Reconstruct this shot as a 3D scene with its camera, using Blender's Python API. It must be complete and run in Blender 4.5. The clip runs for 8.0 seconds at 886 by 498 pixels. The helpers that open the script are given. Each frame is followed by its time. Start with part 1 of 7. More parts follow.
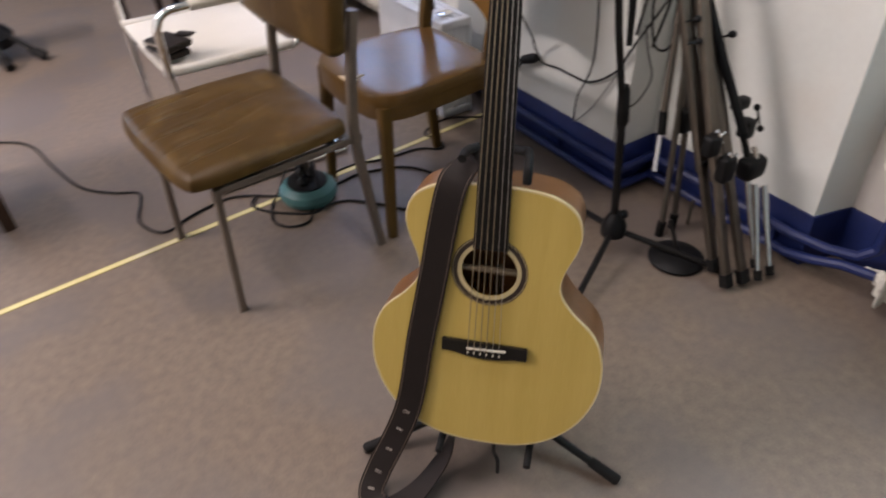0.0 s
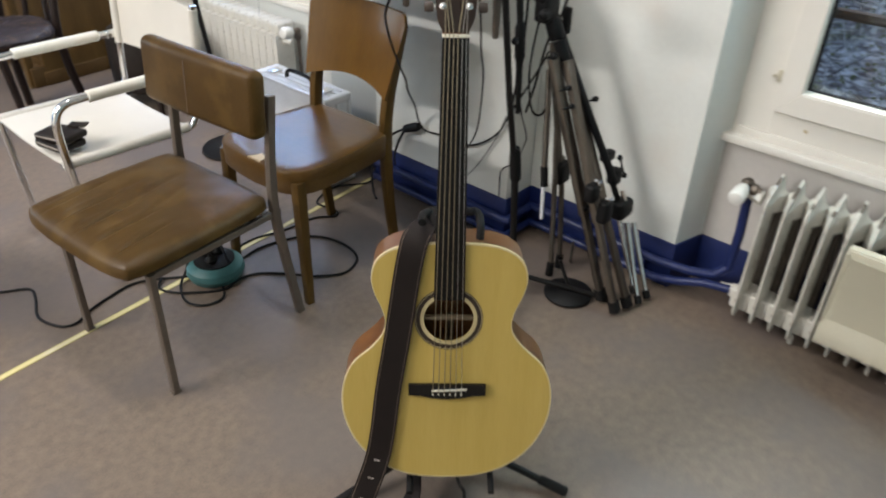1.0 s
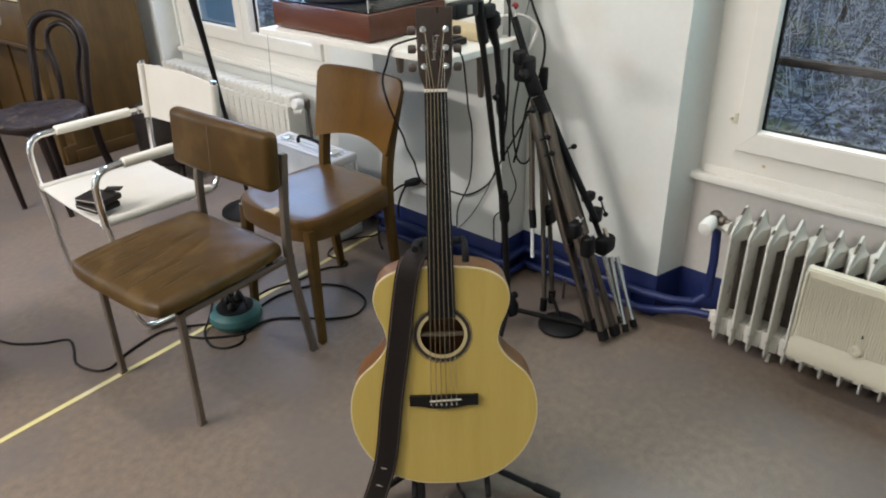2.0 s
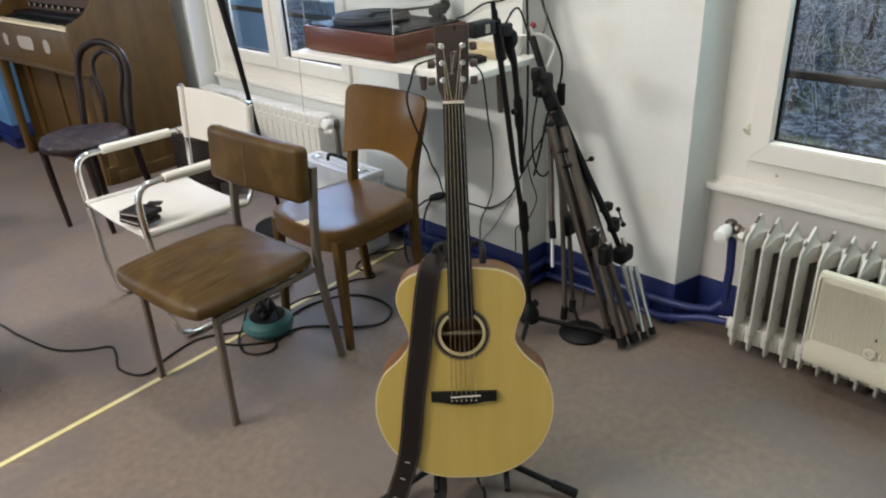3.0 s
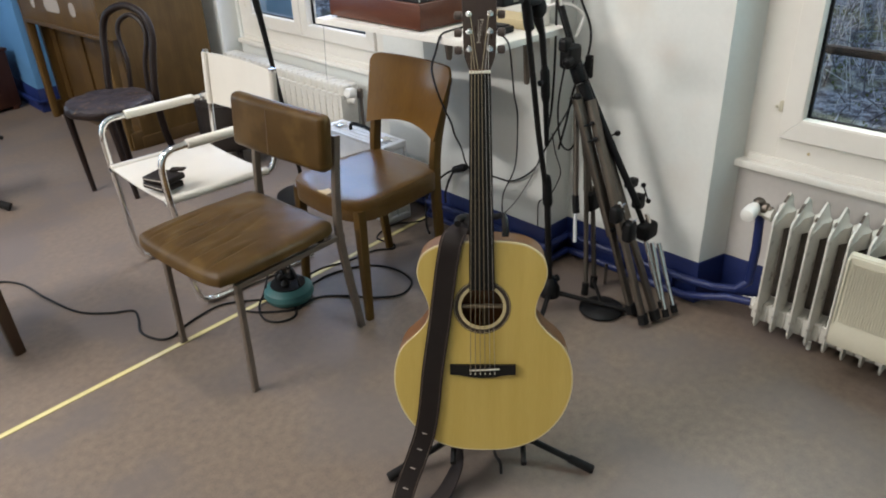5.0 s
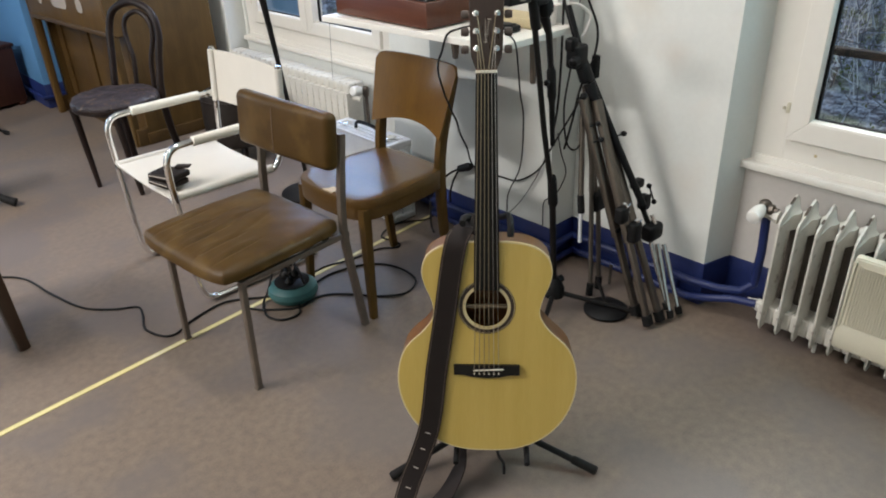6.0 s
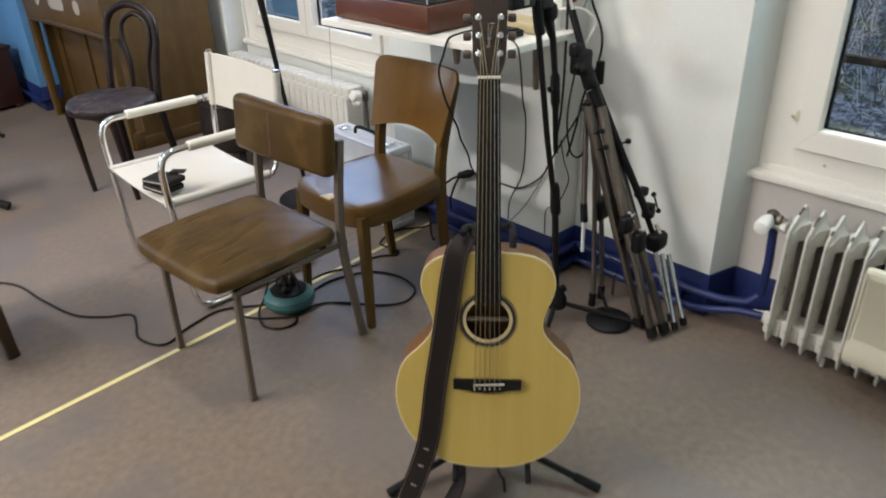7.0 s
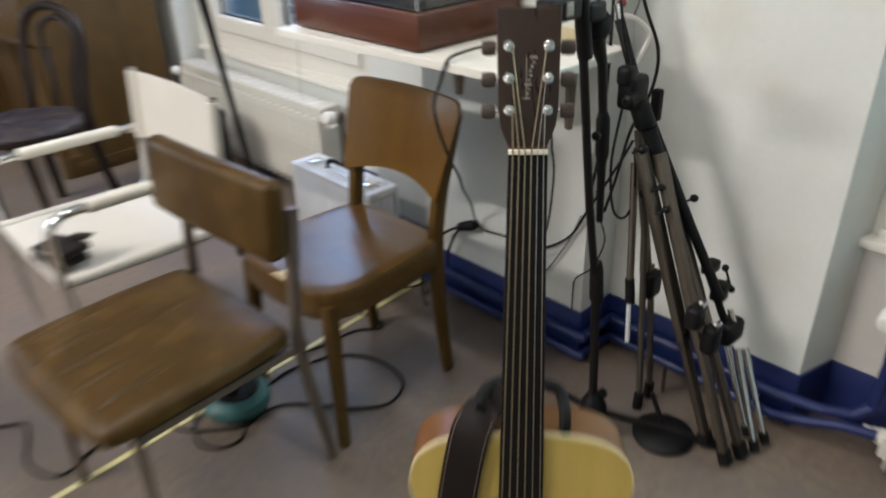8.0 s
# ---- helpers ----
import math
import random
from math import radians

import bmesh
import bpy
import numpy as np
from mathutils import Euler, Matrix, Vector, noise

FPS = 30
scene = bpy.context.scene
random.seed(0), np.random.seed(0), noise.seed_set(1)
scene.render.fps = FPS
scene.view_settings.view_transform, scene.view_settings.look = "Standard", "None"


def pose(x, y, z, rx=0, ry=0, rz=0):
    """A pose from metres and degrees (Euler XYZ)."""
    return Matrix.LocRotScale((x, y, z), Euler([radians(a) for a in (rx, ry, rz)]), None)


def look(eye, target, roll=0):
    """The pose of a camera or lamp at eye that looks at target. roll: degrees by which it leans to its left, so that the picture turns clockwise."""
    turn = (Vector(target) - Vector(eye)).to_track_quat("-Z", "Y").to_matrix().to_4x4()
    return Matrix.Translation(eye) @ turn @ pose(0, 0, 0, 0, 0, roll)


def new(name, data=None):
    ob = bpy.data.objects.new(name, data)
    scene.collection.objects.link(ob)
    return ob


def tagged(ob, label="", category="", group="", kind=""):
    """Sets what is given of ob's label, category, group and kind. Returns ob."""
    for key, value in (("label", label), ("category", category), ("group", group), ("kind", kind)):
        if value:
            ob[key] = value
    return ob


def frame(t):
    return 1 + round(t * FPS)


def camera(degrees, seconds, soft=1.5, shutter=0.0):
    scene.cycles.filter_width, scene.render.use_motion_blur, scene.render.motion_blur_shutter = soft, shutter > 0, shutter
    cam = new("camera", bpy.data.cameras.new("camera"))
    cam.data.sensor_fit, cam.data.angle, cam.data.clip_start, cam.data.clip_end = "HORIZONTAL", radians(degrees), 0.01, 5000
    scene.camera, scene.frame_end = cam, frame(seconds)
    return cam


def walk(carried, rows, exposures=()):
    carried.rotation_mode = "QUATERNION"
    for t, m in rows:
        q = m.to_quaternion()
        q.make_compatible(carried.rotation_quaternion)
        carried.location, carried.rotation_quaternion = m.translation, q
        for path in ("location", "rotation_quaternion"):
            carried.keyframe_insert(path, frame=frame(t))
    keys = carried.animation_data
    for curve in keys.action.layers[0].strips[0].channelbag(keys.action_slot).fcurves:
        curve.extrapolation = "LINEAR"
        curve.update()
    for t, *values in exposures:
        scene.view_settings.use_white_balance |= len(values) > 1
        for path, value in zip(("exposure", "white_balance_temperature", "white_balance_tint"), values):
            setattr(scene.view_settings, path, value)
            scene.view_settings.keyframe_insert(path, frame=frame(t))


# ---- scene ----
cam = camera(63.0, 8.0, soft=1.9, shutter=0.9)
PATH = [
    (0, (0.099, 0.285, 1.257), (0.953, 1.602, 0.017), -1.7),
    (0.3, (0.073, 0.339, 1.267), (1.034, 1.585, 0.033), -1.6),
    (0.5, (0.032, 0.352, 1.286), (1.073, 1.559, 0.078), -2.3),
    (0.7, (-0.034, 0.351, 1.308), (1.098, 1.554, 0.18), -1.2),
    (1, (-0.146, 0.327, 1.343), (1.107, 1.425, 0.236), 1.4),
    (1.2, (-0.182, 0.3, 1.354), (1.094, 1.413, 0.291), 0.2),
    (2.3, (-0.306, 0.096, 1.378), (0.985, 1.306, 0.447), -1.7),
    (2.5, (-0.323, 0.076, 1.376), (0.963, 1.301, 0.457), -1.9),
    (3, (-0.336, 0.056, 1.376), (0.928, 1.33, 0.492), -3.0),
    (3.5, (-0.335, 0.057, 1.376), (0.923, 1.352, 0.517), -3.4),
    (4, (-0.34, 0.064, 1.371), (0.892, 1.36, 0.474), -2.9),
    (4.5, (-0.335, 0.066, 1.369), (0.875, 1.361, 0.442), -2.6),
    (4.7, (-0.333, 0.067, 1.369), (0.872, 1.359, 0.431), -2.6),
    (5.8, (-0.33, 0.072, 1.373), (0.859, 1.365, 0.416), -2.2),
    (6, (-0.33, 0.073, 1.371), (0.859, 1.368, 0.418), -2.2),
    (6.5, (-0.327, 0.074, 1.373), (0.863, 1.371, 0.424), -2.2),
    (7, (-0.296, 0.111, 1.359), (0.898, 1.409, 0.417), -1.8),
    (7.3, (-0.215, 0.212, 1.342), (0.976, 1.511, 0.397), -1.4),
    (7.5, (-0.125, 0.326, 1.324), (1.062, 1.626, 0.374), -1.4),
    (7.6, (-0.069, 0.392, 1.325), (1.114, 1.692, 0.372), -1.5),
    (7.9, (0.078, 0.535, 1.31), (1.266, 1.826, 0.35), -1.7),
    (8, (0.145, 0.602, 1.278), (1.352, 1.876, 0.32), -1.7),
]
walk(cam, [(t, look(eye, target, roll)) for t, eye, target, roll in PATH],
     [(0, -0.22, 6720, 22), (0.5, -0.14, 6650, 16), (1.0, -0.06, 6400, 10), (2.5, -0.18, 6400, 10), (6.5, -0.17, 6400, 10), (7.0, -0.15, 6400, 10), (8, -0.275, 6450, 10)])

from functools import partial
from itertools import product

# world, sun and lamps
world = bpy.data.worlds.new("world")
scene.world = world
world.use_nodes = True
wn = world.node_tree.nodes
sky = wn.new("ShaderNodeTexSky")
sky.sky_type, sky.sun_disc = "NISHITA", False
sky.sun_elevation, sky.sun_rotation = radians(14), radians(120)
wn["Background"].inputs["Strength"].default_value = 0.15
world.node_tree.links.new(sky.outputs["Color"], wn["Background"].inputs["Color"])

sun = new("sun", bpy.data.lights.new("sun", "SUN"))
sun.data.energy, sun.data.angle, sun.data.color = 1.0, radians(12), (1.0, 0.98, 0.95)
sun.matrix_world = look((12, 4, 9), (0, 2, 0))


def ceiling_or_fill_lamp(x, y, watts, sx, sy, colour):
    """A light at ceiling height: the fluorescent fittings and one added fill."""
    ob = new("ceiling_or_fill_light", bpy.data.lights.new("ceiling_or_fill_light", "AREA"))
    ob.data.shape, ob.data.size, ob.data.size_y = "RECTANGLE", sx, sy
    ob.data.energy, ob.data.color = watts, colour
    ob.matrix_world = pose(x, y, 3.2)


ceiling_or_fill_lamp(0.66, 1.6, 36, 0.2, 1.2, (1.0, 0.945, 0.895))
# Added fill with no known fitting; lifts the wall below the shelf.
ceiling_or_fill_lamp(-1.2, 0.4, 24, 0.2, 1.2, (1.0, 0.945, 0.895))
ceiling_or_fill_lamp(-1.2, 3.3, 60, 0.2, 1.2, (1.0, 0.945, 0.895))
ceiling_or_fill_lamp(-3.2, 3.2, 308, 0.3, 1.5, (1.0, 0.945, 0.895))


def window_light(y, watts, z, height, colour):
    """The sky's light coming through the upper part of a window opening."""
    ob = new("window_sky_light", bpy.data.lights.new("window_sky_light", "AREA"))
    ob.data.shape, ob.data.size, ob.data.size_y = "RECTANGLE", 1.1, height
    ob.data.energy, ob.data.color = watts, colour
    ob.matrix_world = look((1.94, y, z), (0.0, y, z - 0.18))


window_light(0.35, 29, 1.68, 0.62, (0.56, 0.90, 1.0))
window_light(3.4, 31, 1.48, 1.0, (0.44, 0.62, 1.0))
far_sky = new("window_sky_light", bpy.data.lights.new("window_sky_light", "AREA"))
far_sky.data.shape, far_sky.data.size, far_sky.data.size_y = "RECTANGLE", 1.0, 1.05
far_sky.data.energy, far_sky.data.color = 25, (0.56, 0.80, 1.0)
far_sky.matrix_world = look((-1.15, 6.35, 1.5), (-1.15, 0.0, 1.2))

# ---------------------------------------------------------------- materials


def ramp(nt, fac, stops):
    n = nt.nodes.new("ShaderNodeValToRGB")
    while len(n.color_ramp.elements) < len(stops):
        n.color_ramp.elements.new(0.5)
    for e, (p, c) in zip(n.color_ramp.elements, stops):
        e.position, e.color = p, (*c, 1)
    nt.links.new(fac, n.inputs["Fac"])
    return n.outputs["Color"]


def material(name, base, rough=0.5, metal=0.0, var=0.25, scale=6.0, fine=120.0, bump=0.05, dist=0.002,
             stretch=(1, 1, 1), rvar=0.12, coat=0.0, spec=0.5, stain=None, random_tint=0.0, sheen=0.0):
    """Two scales of colour variation, fine relief and uneven gloss on one base colour."""
    m = bpy.data.materials.new(name)
    m.use_nodes = True
    nt = m.node_tree
    N, L = nt.nodes, nt.links
    b = N["Principled BSDF"]
    co = N.new("ShaderNodeTexCoord").outputs["Object"]
    mp = N.new("ShaderNodeMapping")
    mp.inputs["Scale"].default_value = stretch
    L.new(co, mp.inputs["Vector"])
    big, small = N.new("ShaderNodeTexNoise"), N.new("ShaderNodeTexNoise")
    for n, s, d in ((big, scale, 5), (small, fine, 3)):
        n.inputs["Scale"].default_value, n.inputs["Detail"].default_value = s, d
        L.new(mp.outputs[0], n.inputs["Vector"])
    mix = N.new("ShaderNodeMath")
    mix.operation = "MULTIPLY_ADD"
    L.new(big.outputs["Fac"], mix.inputs[0])
    mix.inputs[1].default_value = 0.6
    half = N.new("ShaderNodeMath")
    half.operation = "MULTIPLY"
    half.inputs[1].default_value = 0.4
    L.new(small.outputs["Fac"], half.inputs[0])
    L.new(half.outputs[0], mix.inputs[2])
    dark = tuple(c * (1 - var) for c in base)
    lite = tuple(min(1, c * (1 + var)) for c in base)
    col = ramp(nt, mix.outputs[0], [(0.3, dark), (0.5, base), (0.7, lite)])
    if stain:
        st = N.new("ShaderNodeTexNoise")
        st.inputs["Scale"].default_value, st.inputs["Detail"].default_value = stain[1], 4
        L.new(co, st.inputs["Vector"])
        f = ramp(nt, st.outputs["Fac"], [(stain[2], (0, 0, 0)), (min(1, stain[2] + 0.12), (stain[3],) * 3)])
        mx = N.new("ShaderNodeMixRGB")
        L.new(f, mx.inputs["Fac"])
        L.new(col, mx.inputs["Color1"])
        mx.inputs["Color2"].default_value = (*stain[0], 1)
        col = mx.outputs["Color"]
    if random_tint:
        oi = N.new("ShaderNodeObjectInfo")
        hv = N.new("ShaderNodeHueSaturation")
        rr = N.new("ShaderNodeMapRange")
        rr.inputs["To Min"].default_value, rr.inputs["To Max"].default_value = 1 - random_tint, 1 + random_tint
        L.new(oi.outputs["Random"], rr.inputs["Value"])
        L.new(rr.outputs[0], hv.inputs["Value"])
        L.new(col, hv.inputs["Color"])
        col = hv.outputs["Color"]
    L.new(col, b.inputs["Base Color"])
    r = N.new("ShaderNodeMapRange")
    r.inputs["To Min"].default_value, r.inputs["To Max"].default_value = max(0.02, rough - rvar), min(1, rough + rvar)
    L.new(mix.outputs[0], r.inputs["Value"])
    L.new(r.outputs[0], b.inputs["Roughness"])
    b.inputs["Metallic"].default_value = metal
    b.inputs["Coat Weight"].default_value = coat
    b.inputs["Coat Roughness"].default_value = 0.12
    b.inputs["Specular IOR Level"].default_value = spec
    b.inputs["Sheen Weight"].default_value = sheen
    if bump:
        bp = N.new("ShaderNodeBump")
        bp.inputs["Strength"].default_value, bp.inputs["Distance"].default_value = bump, dist
        L.new(mix.outputs[0], bp.inputs["Height"])
        L.new(bp.outputs[0], b.inputs["Normal"])
    return m


def wood(name, dark, lite, axis=2, rough=0.35, rings=14.0, coat=0.0, bump=0.05, blotch=0.0, spec=0.3, coat_rough=0.09):
    """Wood with its grain running along one axis of the object."""
    m = bpy.data.materials.new(name)
    m.use_nodes = True
    nt = m.node_tree
    N, L = nt.nodes, nt.links
    b = N["Principled BSDF"]
    co = N.new("ShaderNodeTexCoord").outputs["Object"]
    mp = N.new("ShaderNodeMapping")
    s = [1.0, 1.0, 1.0]
    s[axis] = 0.06
    mp.inputs["Scale"].default_value = s
    L.new(co, mp.inputs["Vector"])
    g1, g2 = N.new("ShaderNodeTexNoise"), N.new("ShaderNodeTexNoise")
    g1.inputs["Scale"].default_value, g1.inputs["Detail"].default_value, g1.inputs["Distortion"].default_value = rings, 6, 0.6
    g2.inputs["Scale"].default_value, g2.inputs["Detail"].default_value = rings * 14, 3
    L.new(mp.outputs[0], g1.inputs["Vector"])
    L.new(mp.outputs[0], g2.inputs["Vector"])
    mx = N.new("ShaderNodeMath")
    mx.operation = "MULTIPLY_ADD"
    mx.inputs[1].default_value = 0.35
    L.new(g2.outputs["Fac"], mx.inputs[0])
    sc = N.new("ShaderNodeMath")
    sc.operation = "MULTIPLY"
    sc.inputs[1].default_value = 0.65
    L.new(g1.outputs["Fac"], sc.inputs[0])
    L.new(sc.outputs[0], mx.inputs[2])
    mid = tuple((a + c) / 2 for a, c in zip(dark, lite))
    col = ramp(nt, mx.outputs[0], [(0.3, dark), (0.5, mid), (0.7, lite)])
    if blotch:
        w = N.new("ShaderNodeTexNoise")
        w.inputs["Scale"].default_value, w.inputs["Detail"].default_value = 9, 5
        L.new(co, w.inputs["Vector"])
        f = ramp(nt, w.outputs["Fac"], [(0.5, (0, 0, 0)), (0.72, (blotch,) * 3)])
        mq = N.new("ShaderNodeMixRGB")
        L.new(f, mq.inputs["Fac"])
        L.new(col, mq.inputs["Color1"])
        mq.inputs["Color2"].default_value = (*[c * 0.45 for c in dark], 1)
        col = mq.outputs["Color"]
    L.new(col, b.inputs["Base Color"])
    r = N.new("ShaderNodeMapRange")
    r.inputs["To Min"].default_value, r.inputs["To Max"].default_value = max(0.05, rough - 0.1), rough + 0.12
    L.new(g1.outputs["Fac"], r.inputs["Value"])
    L.new(r.outputs[0], b.inputs["Roughness"])
    b.inputs["Coat Weight"].default_value, b.inputs["Coat Roughness"].default_value = coat, coat_rough
    b.inputs["Specular IOR Level"].default_value = spec
    bp = N.new("ShaderNodeBump")
    bp.inputs["Strength"].default_value, bp.inputs["Distance"].default_value = bump, 0.001
    L.new(mx.outputs[0], bp.inputs["Height"])
    L.new(bp.outputs[0], b.inputs["Normal"])
    return m


def glass_material(name, tint=(1, 1, 1), ior=1.5, rough=0.0):
    """Clear glass or acrylic of real thickness."""
    m = bpy.data.materials.new(name)
    m.use_nodes = True
    b = m.node_tree.nodes["Principled BSDF"]
    b.inputs["Base Color"].default_value = (*tint, 1)
    b.inputs["Transmission Weight"].default_value = 1.0
    b.inputs["IOR"].default_value = ior
    b.inputs["Roughness"].default_value = rough
    return m


def sheet_material(name, gloss):
    """A thin clear sheet: light passes straight on, a little of it is mirrored."""
    m = bpy.data.materials.new(name)
    m.use_nodes = True
    nt = m.node_tree
    nt.nodes.remove(nt.nodes["Principled BSDF"])
    clear, shine, mix = (nt.nodes.new("ShaderNode" + n) for n in ("BsdfTransparent", "BsdfGlossy", "MixShader"))
    clear.inputs["Color"].default_value = (0.95, 0.96, 0.96, 1)
    shine.inputs["Roughness"].default_value = 0.04
    mix.inputs["Fac"].default_value = gloss
    nt.links.new(clear.outputs[0], mix.inputs[1])
    nt.links.new(shine.outputs[0], mix.inputs[2])
    nt.links.new(mix.outputs[0], nt.nodes["Material Output"].inputs["Surface"])
    return m


M_floor = material("floor_covering", (0.151, 0.115, 0.087), 0.52, var=0.26, scale=40.0, fine=190, bump=0.2, dist=0.001,
                   stain=((0.118, 0.098, 0.090), 2.4, 0.47, 0.65))
M_wall = material("white_wall_paint", (0.690, 0.706, 0.674), 0.7, var=0.04, scale=1.6, fine=60, bump=0.12, dist=0.002,
                  stain=((0.68, 0.63, 0.56), 2.0, 0.58, 0.45))


def smudged_wall(name, spots):
    """The wall paint with a few soft smudges of their own place, size and colour."""
    m = M_wall.copy()
    m.name = name
    nt = m.node_tree
    N, L = nt.nodes, nt.links
    b = N["Principled BSDF"]
    col = b.inputs["Base Color"].links[0].from_socket
    co = N.new("ShaderNodeTexCoord").outputs["Object"]
    wob = N.new("ShaderNodeTexNoise")
    wob.inputs["Scale"].default_value, wob.inputs["Detail"].default_value = 14, 4
    L.new(co, wob.inputs["Vector"])
    for place, size, tint, weight in spots:
        d = N.new("ShaderNodeVectorMath")
        d.operation = "DISTANCE"
        d.inputs[1].default_value = place
        L.new(co, d.inputs[0])
        a = N.new("ShaderNodeMath")
        a.operation = "MULTIPLY_ADD"
        a.inputs[1].default_value = size * 1.6
        L.new(wob.outputs["Fac"], a.inputs[0])
        L.new(d.outputs["Value"], a.inputs[2])
        f = ramp(nt, a.outputs[0], [(size * 0.7, (weight,) * 3), (size * 1.9, (0, 0, 0))])
        mx = N.new("ShaderNodeMixRGB")
        L.new(f, mx.inputs["Fac"])
        L.new(col, mx.inputs["Color1"])
        mx.inputs["Color2"].default_value = (*tint, 1)
        col = mx.outputs["Color"]
    L.new(col, b.inputs["Base Color"])
    return m


M_pierwall = smudged_wall("smudged_white_wall_paint", [((1.705, 1.198, 0.814), 0.06, (0.60, 0.49, 0.41), 0.28), ((1.705, 1.32, 0.94), 0.07, (0.58, 0.54, 0.46), 0.5),
                                                       ((1.705, 1.40, 0.86), 0.05, (0.86, 0.84, 0.78), 0.7), ((1.705, 1.12, 0.40), 0.09, (0.62, 0.58, 0.52), 0.5),
                                                       ((1.705, 1.25, 0.24), 0.06, (0.56, 0.52, 0.47), 0.5)])
M_ceiling = material("ceiling_paint", (0.70, 0.69, 0.66), 0.8, var=0.04)
M_niche = material("greyish_niche_wall", (0.52, 0.495, 0.465), 0.75, var=0.06, scale=2.2, fine=60, bump=0.12, dist=0.002)
M_hidden = material("off_white_wall_paint", (0.64, 0.63, 0.58), 0.7, var=0.06, scale=2, bump=0.1)
# Unseen near wall's colour, chosen to send cool light back into the room.
M_bluebounce = material("pale_blue_bounce_wall", (0.44, 0.60, 0.66), 0.7, var=0.06, scale=2, bump=0.1)
M_bluewall = material("blue_wall_paint", (0.075, 0.195, 0.37), 0.55, var=0.08, scale=2.0, fine=50, bump=0.1)
M_darkblue = material("dark_blue_gloss_paint", (0.0055, 0.015, 0.088), 0.50, var=0.25, scale=9, fine=70, bump=0.1, dist=0.002,
                      stain=((0.03, 0.055, 0.16), 26, 0.68, 0.5))
M_pvc = material("white_window_plastic", (0.70, 0.68, 0.625), 0.38, var=0.03, scale=3, fine=30, bump=0.02)
M_sill = material("painted_sill", (0.70, 0.68, 0.625), 0.45, var=0.05, scale=5, fine=50, bump=0.06)
M_glass = glass_material("window_glass", (0.96, 0.98, 0.99), 1.52)
M_acrylic = sheet_material("clear_acrylic", 0.035)
M_edgeglint = material("acrylic_edge_glint", (0.55, 0.56, 0.56), 0.25, var=0.05, bump=0)
M_rad = material("cream_radiator_enamel", (0.58, 0.565, 0.51), 0.38, var=0.10, scale=14, fine=80, bump=0.1, dist=0.002,
                 stain=((0.14, 0.10, 0.075), 30, 0.63, 0.8))
# Near-black colour that puts shade into the radiator's slots.
M_slotshade = material("dark_slot_shade", (0.075, 0.062, 0.05), 0.75, var=0.35, scale=30, bump=0.2)
M_rust = material("rusty_bare_iron", (0.075, 0.058, 0.045), 0.8, var=0.4, scale=60, bump=0.2)
M_humid = material("yellowed_plastic", (0.53, 0.50, 0.39), 0.42, var=0.05, scale=6, bump=0.02)
M_chrome = material("chrome", (0.86, 0.86, 0.85), 0.1, 1.0, var=0.06, scale=20, bump=0.0, rvar=0.06)
M_nickel = material("nickel_plated_tube", (0.74, 0.73, 0.71), 0.09, 1.0, var=0.1, scale=20, bump=0.0, rvar=0.05)
M_alu = material("aluminium_tube", (0.15, 0.128, 0.108), 0.46, 1.0, var=0.12, scale=18, fine=200, bump=0.03)
M_steel = material("dull_painted_steel", (0.155, 0.125, 0.10), 0.45, 0.6, var=0.16, scale=16, fine=150, bump=0.04)
M_greymetal = material("dark_grey_rail_paint", (0.022, 0.021, 0.023), 0.65, spec=0.2, var=0.15, bump=0.03)
M_dish = material("bare_aluminium_sheet", (0.74, 0.75, 0.77), 0.42, 0.45, var=0.1, scale=10, fine=120, bump=0.04)
M_black = material("black_plastic", (0.005, 0.005, 0.0055), 0.5, spec=0.2, var=0.3, scale=14, bump=0.06)
M_blackmetal = material("black_painted_metal", (0.0055, 0.005, 0.005), 0.42, 0.0, spec=0.25, var=0.3, scale=14, bump=0.05)
M_rubber = material("black_rubber", (0.007, 0.0065, 0.0065), 0.7, spec=0.2, var=0.25, bump=0.08)
M_cable = material("black_cable", (0.007, 0.0065, 0.0065), 0.55, var=0.2, bump=0.0, spec=0.25)
M_greycable = material("grey_cable", (0.16, 0.16, 0.16), 0.5, var=0.2, bump=0.0)
M_whiteplastic = material("white_plastic", (0.75, 0.74, 0.7), 0.35, var=0.04, bump=0.02)
M_canvas = material("cream_canvas", (0.55, 0.52, 0.46), 0.75, var=0.06, scale=7, fine=420, bump=0.15, dist=0.001, sheen=0.1)
M_sleeve = material("white_arm_sleeve", (0.66, 0.63, 0.55), 0.5, var=0.05, scale=9, bump=0.05)
M_teal = material("teal_plastic", (0.034, 0.115, 0.115), 0.45, var=0.12, scale=12, bump=0.03)
M_blackwood = material("dark_stained_wood", (0.012, 0.0066, 0.005), 0.42, var=0.4, scale=12, bump=0.08, stretch=(1, 1, 0.2), spec=0.22)
M_bentseat = material("worn_dark_seat", (0.030, 0.024, 0.027), 0.5, var=0.6, scale=16, fine=50, bump=0.5, dist=0.006,
                      stain=((0.15, 0.095, 0.055), 38, 0.565, 0.7), stretch=(1, 0.4, 1), spec=0.25)
M_wallet = material("black_leather", (0.014, 0.010, 0.008), 0.55, spec=0.2, var=0.3, scale=30, fine=300, bump=0.2)
M_strap = material("dark_brown_leather", (0.013, 0.009, 0.008), 0.65, var=0.25, scale=20, fine=300, bump=0.2, spec=0.2)
M_stitch = material("strap_stitching", (0.12, 0.085, 0.06), 0.7, var=0.1, bump=0)
M_hole = material("strap_slot", (0.35, 0.31, 0.27), 0.6, var=0.1, bump=0)
